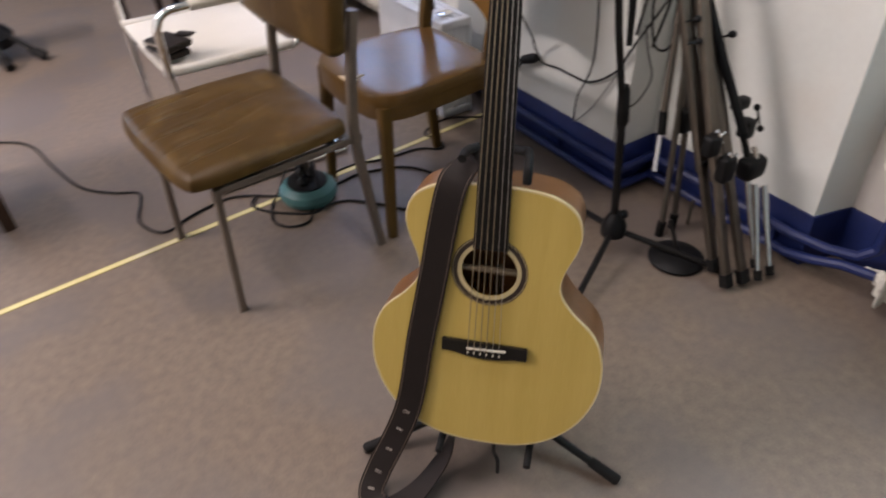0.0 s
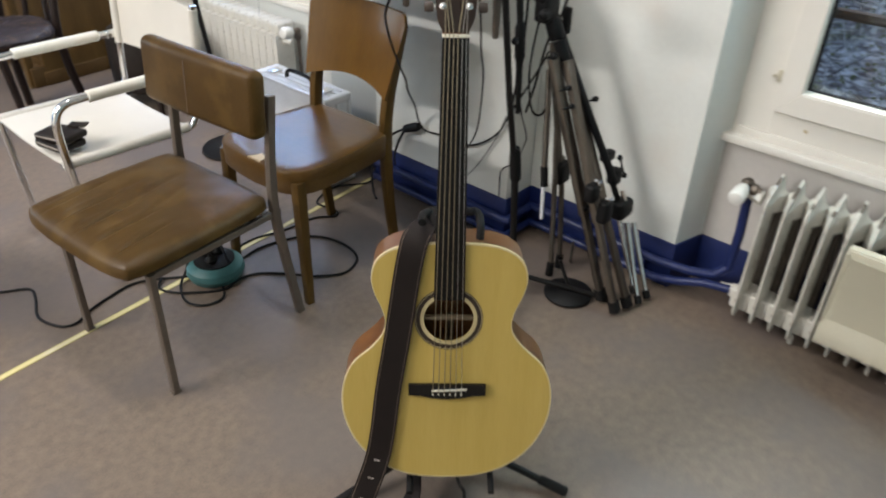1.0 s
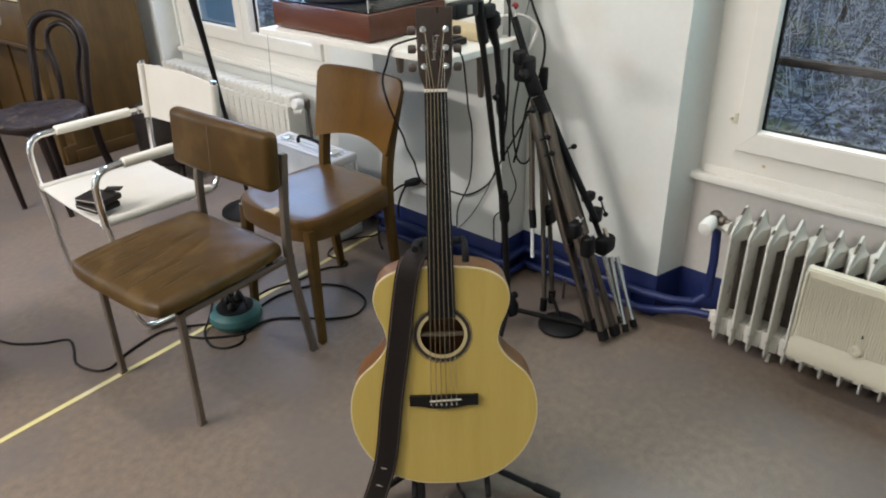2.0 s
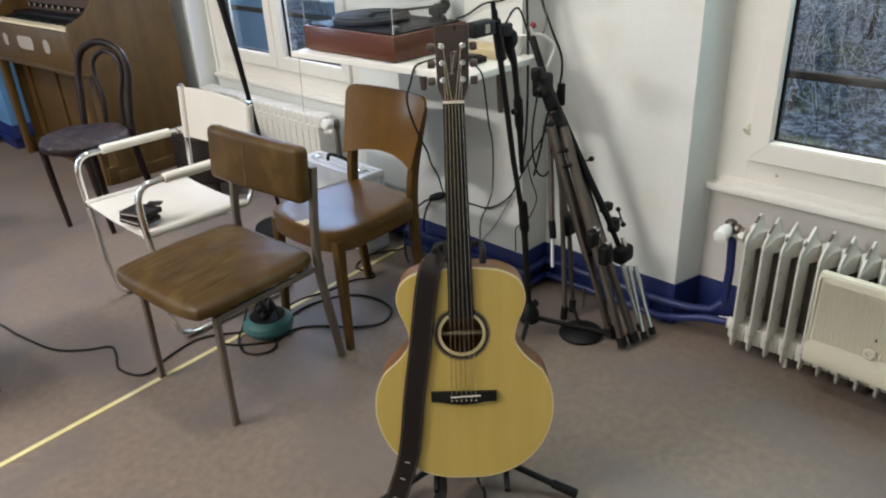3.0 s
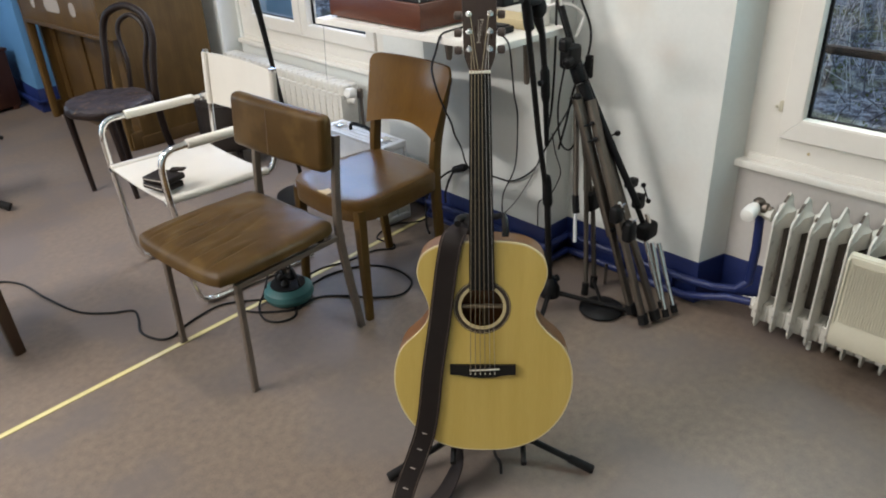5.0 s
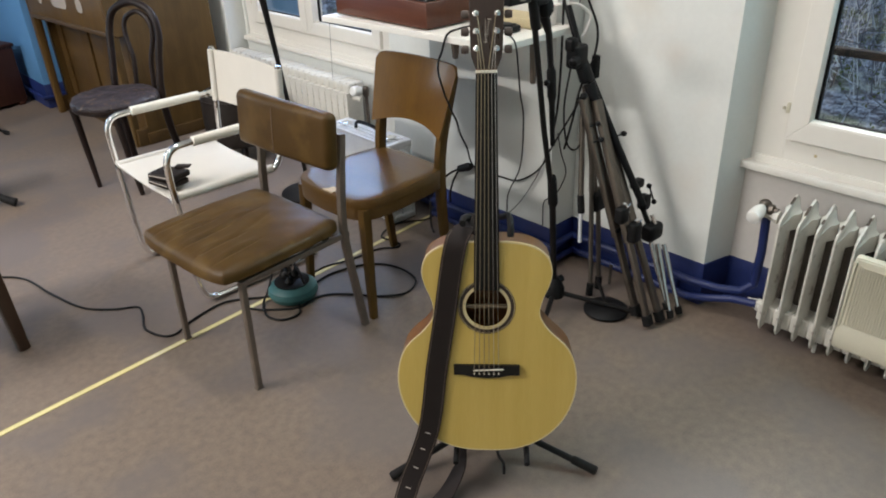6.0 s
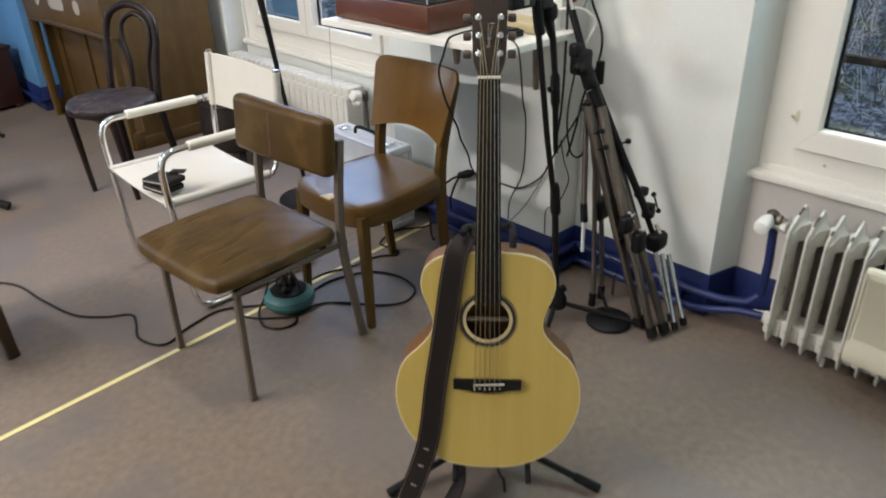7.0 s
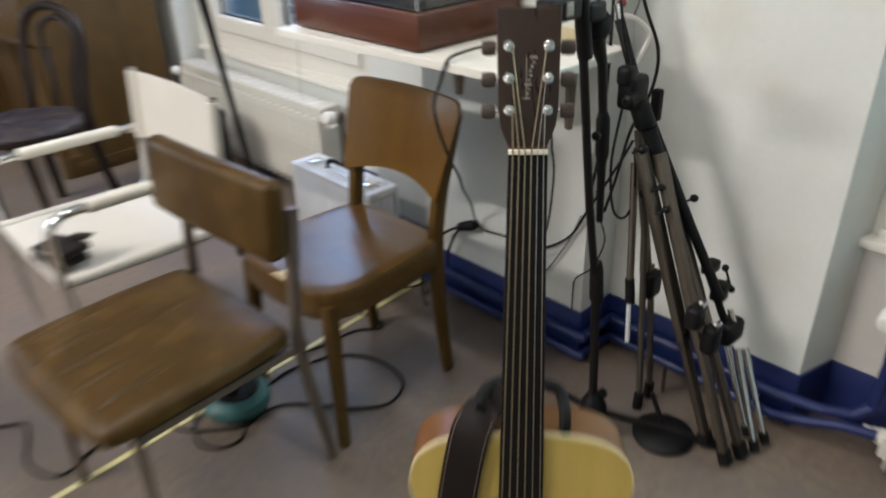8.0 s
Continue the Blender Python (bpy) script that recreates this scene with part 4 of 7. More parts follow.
    for a, b in zip(vs, vs[1:]):
        for j in range(10):
            bm.faces.new((a[j], a[j + 1], b[j + 1], b[j]))
        bm.faces.new((a[10], a[0], b[0], b[10]))
    bm.faces.new(vs[0][::-1])
    bm.faces.new(vs[-1])
    part("neck", bm, M_neck, g)
    bm = BM()
    box(bm, (0, -0.0065, 0.6725), (0.0450, 0.008, 0.0055), 0.001)
    part("nut", bm, M_bone, g, "white bone nut")

    # headstock, tilted back
    hs = pose(0, 0.002, 0.677, -9, 0, 0)
    bm = BM()
    ho = [(-0.0222, 0.0), (0.0222, 0.0), (0.0255, 0.012), (0.0315, 0.024), (0.0335, 0.042), (0.0362, 0.154), (-0.0362, 0.154), (-0.0335, 0.042), (-0.0315, 0.024), (-0.0255, 0.012)]
    prism(bm, ho, -0.004, 0.012, 1, hs)
    bmesh.ops.bevel(bm, geom=bm.edges[:], offset=0.0012, segments=1, affect="EDGES")
    head = part("headstock", bm, M_head, g, "dark brown headstock")
    bm = BM()
    zz = [0.054 + 0.0050 * i for i in range(10)]
    for i, z in enumerate(zz):
        w = 0.0085 if i in (0, 3, 9) else 0.0036
        box(bm, (0.0008 * (i % 3), -0.0045, z), (w, 0.0006, 0.0016 + 0.0006 * (i % 2)), 0.0002, 1, hs @ pose(0, 0, 0, 0, 0.6 * (i - 4), 0))
    box(bm, (-0.0025, -0.0045, 0.076), (0.0008, 0.0006, 0.046), 0, 1, hs)
    part("logo_inlay", bm, M_logo, head, "pale inlaid maker's mark")
    posts = {}
    for s in (-1, 1):
        for k, z in enumerate((0.0405, 0.0755, 0.1105)):
            bm = BM()
            m = hs @ pose(s * (0.0212 + 0.0005 * k), -0.004, z, 90, 0, 0)
            lathe(bm, [(0.0062, 0), (0.0062, 0.0018), (0.0045, 0.0028), (0.003, 0.003), (0.003, 0.011), (0.0034, 0.0125), (0.0015, 0.0135)], 14, m)
            tuner = part("tuner_post", bm, M_chrome, head, "chrome tuner post")
            bm = BM()
            tube(bm, [hs @ Vector((s * 0.032, 0.005, z)), hs @ Vector((s * 0.039, 0.005, z))], 0.0022, 8)
            part("tuner_shaft", bm, M_chrome, tuner)
            bm = BM()
            lathe(bm, [(0.002, -0.0085), (0.0068, -0.0075), (0.0078, 0), (0.0068, 0.0075), (0.002, 0.0085)], 12,
                  hs @ pose(s * 0.0445, 0.005, z, 0, 90, 0) @ Matrix.Diagonal((1.15, 0.55, 1, 1)))
            part("tuner_button", bm, M_button, tuner, "dark tuner button")
            posts[s, k] = hs @ Vector((s * (0.0212 + 0.0005 * k) - s * 0.003, -0.013, z))
    for i in range(6):
        s, k = (-1, i) if i < 3 else (1, 5 - i)
        xs, xb = -0.0172 + 0.0069 * i, -0.028 + 0.0112 * i
        bm = BM()
        r = 0.0009 if i < 4 else 0.0005
        tube(bm, [(xb, -0.0085, -0.0065), (xb, -0.0128, 0.002), (xs, -0.0110, 0.6725), posts[s, k]], r, 6)
        part("string", bm, M_string if i < 4 else M_plain, g)

    # leather strap: from the neck, down the front, hanging to the floor and back up to the end pin
    bm = BM()
    inv = G.inverted()
    w = lambda x, y, z: tuple(inv @ Vector((x, y, z)))
    path = [(-0.020, 0.040, 0.345), (-0.045, 0.030, 0.335), (-0.062, 0.005, 0.318), (-0.070, -0.006, 0.295), (-0.080, -0.008, 0.24), (-0.097, -0.007, 0.12),
            (-0.116, -0.007, 0.0), (-0.128, -0.007, -0.10), (-0.140, -0.008, -0.165), w(0.487, 1.074, 0.105), w(0.440, 1.067, 0.045), w(0.410, 1.047, 0.014),
            w(0.422, 1.005, 0.010), w(0.490, 1.000, 0.022), w(0.570, 1.02, 0.060), w(0.625, 1.055, 0.105), (-0.004, 0.060, -0.192)]
    pts = glide(path, 6)
    dirs = [Vector((0.3, 0.6, 0.7)), Vector((0.8, 0.4, 0.4)), Vector((1, 0.25, 0.25)), Vector((1, 0, 0.15)), Vector((1, 0, 0.1)), Vector((1, 0, 0.12)), Vector((1, 0, 0.12)),
            Vector((1, 0, 0.1)), Vector((1, 0, 0.1))]
    wd = lambda x, y, z: inv.to_3x3() @ Vector((x, y, z))
    dirs += [wd(0.7, -0.7, 0.0), wd(0.75, -0.65, 0), wd(0.8, -0.6, 0.1), wd(0.3, -0.9, 0.05), wd(-0.5, -0.85, 0.05), wd(-0.55, -0.8, 0.1), wd(-0.4, -0.7, 0.5), Vector((0.1, -1, 0))]
    dd = [d.normalized() for d in glide([tuple(d) for d in dirs], 6)]
    hw, th = 0.0255, 0.0028
    rows = []
    for i, (p, d) in enumerate(zip(pts, dd)):
        a, b = pts[max(i - 1, 0)], pts[min(i + 1, len(pts) - 1)]
        t = (b - a).normalized()
        d = (d - t * d.dot(t)).normalized()
        nn = t.cross(d)
        f = 0.45 if i in (0, len(pts) - 1) else (0.75 if i in (1, len(pts) - 2) else 1.0)
        rows.append((p, d, nn, f))
    rr = [[bm.verts.new(p + d * x * f + nn * y) for x, y in ((-hw, -th / 2), (hw, -th / 2), (hw, th / 2), (-hw, th / 2))] for p, d, nn, f in rows]
    for a, b in zip(rr, rr[1:]):
        for j in range(4):
            bm.faces.new((a[j], a[(j + 1) % 4], b[(j + 1) % 4], b[j]))
    bm.faces.new(rr[0][::-1])
    bm.faces.new(rr[-1])
    strap = part("strap", bm, M_strap, g, "dark brown leather strap", 40)
    for s in (-1, 1):
        bm = BM()
        for side in (-1, 1):
            tube(bm, [p + d * s * hw * 0.84 + nn * side * th * 0.5 for p, d, nn, f in rows[10:70]], 0.0007, 4)
        part("stitching", bm, M_stitch, strap, "lighter strap stitching")
    for i in (48, 52, 56, 60, 64):
        p, d, nn, f = rows[i]
        t = nn.cross(d)
        bm = BM()
        m = Matrix((d, t, nn)).transposed().to_4x4()
        m.translation = p
        box(bm, (0, 0, 0), (0.013, 0.003, th + 0.001), 0.0006, 1, m)
        part("strap_slot", bm, M_hole, strap, "pale slot in the strap")
    return g


guitar()


def guitar_stand():
    c = thing("guitar_stand", pose(0.74, 1.11, 0), "black tubular guitar stand with rubber-tipped legs", "guitar stand")
    o = Vector((0.74, 1.11, 0))
    L = lambda x, y, z: Vector((x, y, z)) - o
    hub = G @ Vector((0.0, 0.150, 0.0)) - o
    low = G @ Vector((0.0, 0.125, -0.13)) - o
    fork = L(0.72, 1.07, 0.085)
    for foot in ((0.826, 0.797, 0.011), (0.452, 1.150, 0.011), (0.955, 1.30, 0.011)):
        f = L(*foot)
        bm = BM()
        tube(bm, [fork + (f - fork) * t for t in (0.0, 0.5, 0.80)], 0.0085, 12)
        leg = part("leg", bm, M_blackmetal, c)
        bm = BM()
        d = f - fork
        tube(bm, [fork + d * t for t in (0.78, 0.79, 0.985, 1.0)], 0.0115, 12, radii=[0.009, 0.0110, 0.0120, 0.009])
        part("rubber_foot", bm, M_rubber, leg, "black rubber foot")
    bm = BM()
    tube(bm, [fork, low, hub, G @ Vector((0, 0.150, 0.20)) - o, G @ Vector((0, 0.110, 0.345)) - o], 0.009, 12)
    part("post", bm, M_blackmetal, c)
    bm = BM()
    lathe(bm, [(0.016, -0.03), (0.022, -0.02), (0.022, 0.02), (0.016, 0.03)], 14, Matrix.Translation(hub))
    part("hub", bm, M_black, c)
    bm = BM()
    tube(bm, glide([fork, G @ Vector((0.022, 0.06, -0.232)) - o, G @ Vector((0.030, 0.0, -0.230)) - o, G @ Vector((0.040, -0.012, -0.240)) - o, G @ Vector((0.042, -0.014, -0.268)) - o], 4), 0.004, 8)
    part("hook", bm, M_blackmetal, c, "thin curved hook under the guitar")
    for s in (-0.073, 0.096):
        bm = BM()
        tube(bm, glide([low, G @ Vector((s * 0.8, 0.120, -0.195)) - o, G @ Vector((s, 0.10, -0.222)) - o, G @ Vector((s, 0.02, -0.225)) - o, G @ Vector((s, -0.020, -0.238)) - o], 5), 0.0070, 10)
        arm = part("cradle_arm", bm, M_rubber, c)
    bm = BM()
    tube(bm, glide([G @ Vector((-0.052, -0.012, 0.352)) - o, G @ Vector((-0.050, 0.02, 0.356)) - o, G @ Vector((-0.034, 0.06, 0.35)) - o, G @ Vector((0, 0.085, 0.345)) - o,
                    G @ Vector((0.034, 0.06, 0.35)) - o, G @ Vector((0.048, 0.02, 0.362)) - o, G @ Vector((0.052, -0.014, 0.350)) - o, G @ Vector((0.052, -0.018, 0.325)) - o], 6), 0.0075, 10)
    part("neck_yoke", bm, M_rubber, c, "padded black neck yoke")
    return c


guitar_stand()
# ---------------------------------------------------------------- cast-iron radiators


def radiator(y0, count, x_front, x_back, z_top, valve_side, label, teeth=0.022, p=0.0525, filled=0.0):
    """Column radiator: pointed sections with a thin fin each, headers top and bottom. Runs from y0 towards -y."""
    c = thing("radiator", pose(0, y0, 0), label, "radiator", "radiators")
    xm = (x_front + x_back) / 2
    zf = z_top - 0.045
    body = None
    sec_me = None
    chips = []
    for k in range(0 if filled else 3):
        bm = BM()
        a, b = Vector((x_front + 0.010, 0, zf - 0.002)), Vector((x_back - 0.034, 0, z_top - 0.003))
        slope = math.degrees(math.atan2(b.z - a.z, b.x - a.x))
        t, l = (0.78, 0.30, 0.55)[k], (0.030, 0.018, 0.040)[k]
        box(bm, (0, 0, 0), (l, 0.0072, 0.0016), 0.0004, 1, Matrix.Translation(a + (b - a) * t) @ pose(0, 0, 0, 0, -slope, 0))
        chips.append(finish("chipped_crest", bm, M_rust, smooth=False))
        # Dark column behind each section; its colour stands in for the slot's shade.
        bm = BM()
        box(bm, (x_back - 0.012, 0, (0.08 + zf - 0.03) / 2), (0.022, p * 0.86, zf - 0.11), 0.006, 2)
        slot_shade_me = finish("slot_shade_column", bm, M_slotshade)
    for i in range(count):
        if sec_me is None:
            bm = BM()
            waist = [] if filled else [(x_back, 0.085), (x_front + 0.074, 0.11), (x_front + 0.074, zf - 0.045), (x_back, zf - 0.018)]
            prof = [(x_front, teeth + 0.018), (x_front + 0.012, teeth), (x_front + 0.03, teeth + 0.004), (x_back - 0.02, teeth + 0.02), (x_back, teeth + 0.04), *waist, (x_back, zf + 0.02),
                    (x_back - 0.012, z_top - 0.014), (x_back - 0.026, z_top), (x_back - 0.034, z_top - 0.003), (x_front + 0.010, zf - 0.002), (x_front, zf - 0.016)]
            prism(bm, prof, -0.0034, 0.0034, 1)
            bmesh.ops.bevel(bm, geom=bm.edges[:], offset=0.0014, segments=1, affect="EDGES")
            web = 0.995 * p
            box(bm, ((x_front + 0.034 + x_back - 0.018) / 2, 0, (teeth + 0.107) / 2), (x_back - x_front - 0.052, web, 0.083 - teeth), 0.004, 1)
            if filled:
                box(bm, ((x_front + 0.046 + x_back - 0.016) / 2, 0, zf - 0.036), (x_back - x_front - 0.062, web, 0.064), 0.004, 1)
                box(bm, ((x_front + 0.030 + x_back - 0.012) / 2, 0, (0.08 + zf - 0.05) / 2), (x_back - x_front - 0.042, p * 0.62, zf - 0.13), 0.006, 2)
            else:
                # wedge-shaped column and the ridged head that runs into its neighbours
                half = [(x_front + 0.002, 0.0034), (x_front + 0.026, 0.0055), (x_front + 0.050, 0.0085), (x_front + 0.068, 0.0100), (x_front + 0.078, 0.0065)]
                prism(bm, half + [(x, -y) for x, y in half[::-1]], 0.07, zf - 0.04, 2)
                head = []
                for xq, apex, wide in ((x_front + 0.004, zf - 0.020, 0.07), (x_front + 0.034, zf - 0.008, 0.14), (x_front + 0.062, zf + 0.014, 0.24), (x_front + 0.080, zf + 0.026, 0.40), (x_back - 0.030, z_top - 0.006, 0.498), (x_back - 0.006, z_top - 0.026, 0.498)):
                    head.append([bm.verts.new((xq, yq, zq)) for yq, zq in ((-p * wide, zf - 0.058), (p * wide, zf - 0.058), (p * wide, apex - 0.084 * wide), (p * wide * 0.5, apex - 0.064 * wide),
                                                                            (0.0030, apex), (-0.0030, apex), (-p * wide * 0.5, apex - 0.064 * wide), (-p * wide, apex - 0.084 * wide))])
                for ra, rb in zip(head, head[1:]):
                    for j in range(8):
                        bm.faces.new((ra[j], ra[(j + 1) % 8], rb[(j + 1) % 8], rb[j]))
                bm.faces.new(head[0][::-1])
                bm.faces.new(head[-1])
            if filled:
                box(bm, ((x_front + filled + x_back) / 2 - 0.01, 0, (0.08 + zf + 0.004) / 2), (x_back - x_front - filled - 0.02, p * 0.998, zf - 0.076), 0.002, 1)
                box(bm, ((x_front + x_back) / 2 + 0.009, 0, z_top - 0.026), (x_back - x_front - 0.024, p * 0.998, 0.060), 0.012, 3)
            sec_me = finish("radiator_section", bm, M_rad, 40)
        ob = new("radiator_section", sec_me)
        ob.parent = c
        ob.location = (0, -p * i, 0)
        if not filled:
            rear = new("slot_shade_column", slot_shade_me)
            rear.parent, rear.location = c, (0, -p * i, 0)
            chip = new("chipped_crest", chips[(i * 2 + i // 3) % 3])
            chip.parent = ob
    for z in (0.072, zf - 0.028):
        bm = BM()
        s = 1 if valve_side > 0 else -1
        ye = p / 2 if s > 0 else -p * (count - 0.5)
        lathe(bm, [(0.021, 0.0), (0.021, 0.012), (0.016, 0.014), (0.016, 0.026), (0.012, 0.028), (0.012, 0.045)], 8, pose(xm, ye, z, -90 * s, 0, 0))
        part("end_fitting", bm, M_rad, c)
    return c, p


rad, pitch = radiator(0.787, 20, 1.662, 1.786, 0.458, 1, "chipped cream cast-iron radiator under the window")
bm = BM()
lathe(bm, [(0.013, 0), (0.017, 0.004), (0.017, 0.016), (0.010, 0.020), (0.010, 0.03)], 12, pose(1.724, 0.062, 0.402, 90, 0, 0))
lathe(bm, [(0.016, -0.016), (0.018, -0.006), (0.018, 0.014), (0.012, 0.020)], 12, pose(1.735, 0.078, 0.402, 0, 0, 0))
valve = part("valve", bm, M_alu, rad, "dull brass-grey radiator valve")
bm = BM()
lathe(bm, [(0.014, 0.0), (0.0165, 0.006), (0.0175, 0.018), (0.021, 0.022), (0.0225, 0.055), (0.020, 0.066), (0.012, 0.069)], 20,
      pose(1.718, 0.080, 0.402, 4, -97, 0))
part("thermostat_head", bm, M_whiteplastic, valve, "white thermostat head")
bm = BM()
tube(bm, [(1.690, -0.165, 0.035), (1.690, -0.165, 0.005)], 0.006, 8)
part("drain_nipple", bm, M_rad, rad)
radiator(4.016, 22, 1.655, 1.775, 0.425, -1, "cream cast-iron radiator under the far window", 0.05, 0.0525, 0.006)
vl = thing("radiator_valve", pose(1.70, 2.79, 0), "white thermostat valve on its pipe beside the far radiator", "valve")
bm = BM()
lathe(bm, [(0.014, 0), (0.022, 0.008), (0.025, 0.02), (0.025, 0.046), (0.019, 0.056), (0.008, 0.058)], 18, pose(-0.016, 0.012, 0.412, 0, -80, 12))
part("thermostat_head", bm, M_whiteplastic, vl, "round white thermostat head")
bm = BM()
lathe(bm, [(0.010, -0.026), (0.015, -0.018), (0.015, 0.016), (0.011, 0.024)], 12, pose(0.0, -0.008, 0.408))
tube(bm, [(0.0, -0.008, 0.40), (0.0, 0.025, 0.402)], 0.010, 10)
part("valve_body", bm, M_alu, vl, "dull metal valve body")
bm = BM()
tube(bm, [(0.0, -0.010, 0.39), (0.0, -0.014, 0.20), (0.0, -0.014, 0.03)], 0.008, 10)
part("pipe", bm, M_alu, vl, "thin bare metal pipe")
bm = BM()
lathe(bm, [(0.012, -0.02), (0.021, -0.012), (0.024, 0.004), (0.020, 0.020), (0.010, 0.026)], 16, pose(1.655, 4.045, 0.385, 0, -70, 0))
single("radiator_valve", bm, M_whiteplastic, "round white valve knob on the far radiator's end", "valve")


def humidifier():
    """Ribbed plastic evaporator hung on the radiator's front."""
    c = thing("radiator_humidifier", pose(1.655, 0.560, 0.0), "yellowed ribbed plastic humidifier hung on the radiator", "humidifier")
    w, z0, z1 = 0.46, 0.096, 0.386
    bm = BM()
    prof = [(0.0, z0 + 0.01), (-0.032, z0), (-0.046, z0 + 0.008), (-0.048, z0 + 0.055), (-0.036, z0 + 0.075), (-0.030, z1 - 0.03), (-0.026, z1 - 0.004), (-0.018, z1), (0.0, z1)]
    prism(bm, prof, -w, 0.0, 1)
    bmesh.ops.bevel(bm, geom=bm.edges[:], offset=0.003, segments=2, affect="EDGES")
    part("body", bm, M_humid, c)
    n = 62
    bm = BM()
    box(bm, (0, 0, 0), (0.0030, 0.0038, z1 - z0 - 0.105), 0.001, 1, None)
    me = finish("rib", bm, M_humid)
    for i in range(n):
        y = -0.016 - i * (w - 0.032) / (n - 1)
        ob = new("rib", me)
        ob.parent = c
        ob.matrix_basis = pose(-0.0345, y, (z0 + z1) / 2 + 0.030, 0, 1.4, 0)
    bm = BM()
    box(bm, (-0.034, -0.004, (z0 + z1) / 2 + 0.03), (0.008, 0.008, z1 - z0 - 0.08), 0.002)
    part("edge_strip", bm, M_humid, c)
    bm = BM()
    lathe(bm, [(0.016, 0), (0.017, 0.003), (0.015, 0.005), (0.008, 0.0055), (0.007, 0.002), (0.004, 0.002)], 20, pose(-0.040, -0.165, z0 + 0.098, 0, -90, 0))
    part("dial", bm, M_humid, c)
    bm = BM()
    box(bm, (-0.0375, -0.172, z0 + 0.142), (0.002, 0.004, 0.009))
    part("indicator", bm, M_black, c, "small dark indicator slot")
    return c


humidifier()

# ---------------------------------------------------------------- shelf and record player
S0, S1, SX0, SZ = 1.478, 2.29, 1.165, 0.893
sh = thing("wall_shelf", pose(X_PIER_L, 1.9, SZ), "white shelf board on wall brackets", "shelf")
bm = BM()
prism(bm, [(SX0 + 0.052 - X_PIER_L, S0 - 1.9), (-0.002, S0 - 1.9), (-0.002, S1 - 1.9), (SX0 - X_PIER_L, S1 - 1.9)], -0.020, 0.0, 2)
bmesh.ops.bevel(bm, geom=bm.edges[:], offset=0.002, segments=2, affect="EDGES")
part("board", bm, M_sill, sh)
for x, y, l in ((1.40, 1.513, 0.135), (1.228, 1.68, 0.05)):
    bm = BM()
    prism(bm, [(x - X_PIER_L - 0.014, -0.0205), (x - X_PIER_L + 0.014, -0.0205), (x - X_PIER_L + 0.007, -0.0205 - l), (x - X_PIER_L - 0.007, -0.0205 - l)], y - 1.908, y - 1.892, 1)
    bmesh.ops.bevel(bm, geom=bm.edges[:], offset=0.003, segments=2, affect="EDGES")
    part("bracket", bm, M_steel, sh, "short dark bracket under the board")
for y in (1.60, 2.10):
    bm = BM()
    box(bm, (-0.15, y - 1.9, -0.026), (0.28, 0.02, 0.010), 0.001)
    part("bearer", bm, M_sill, sh)


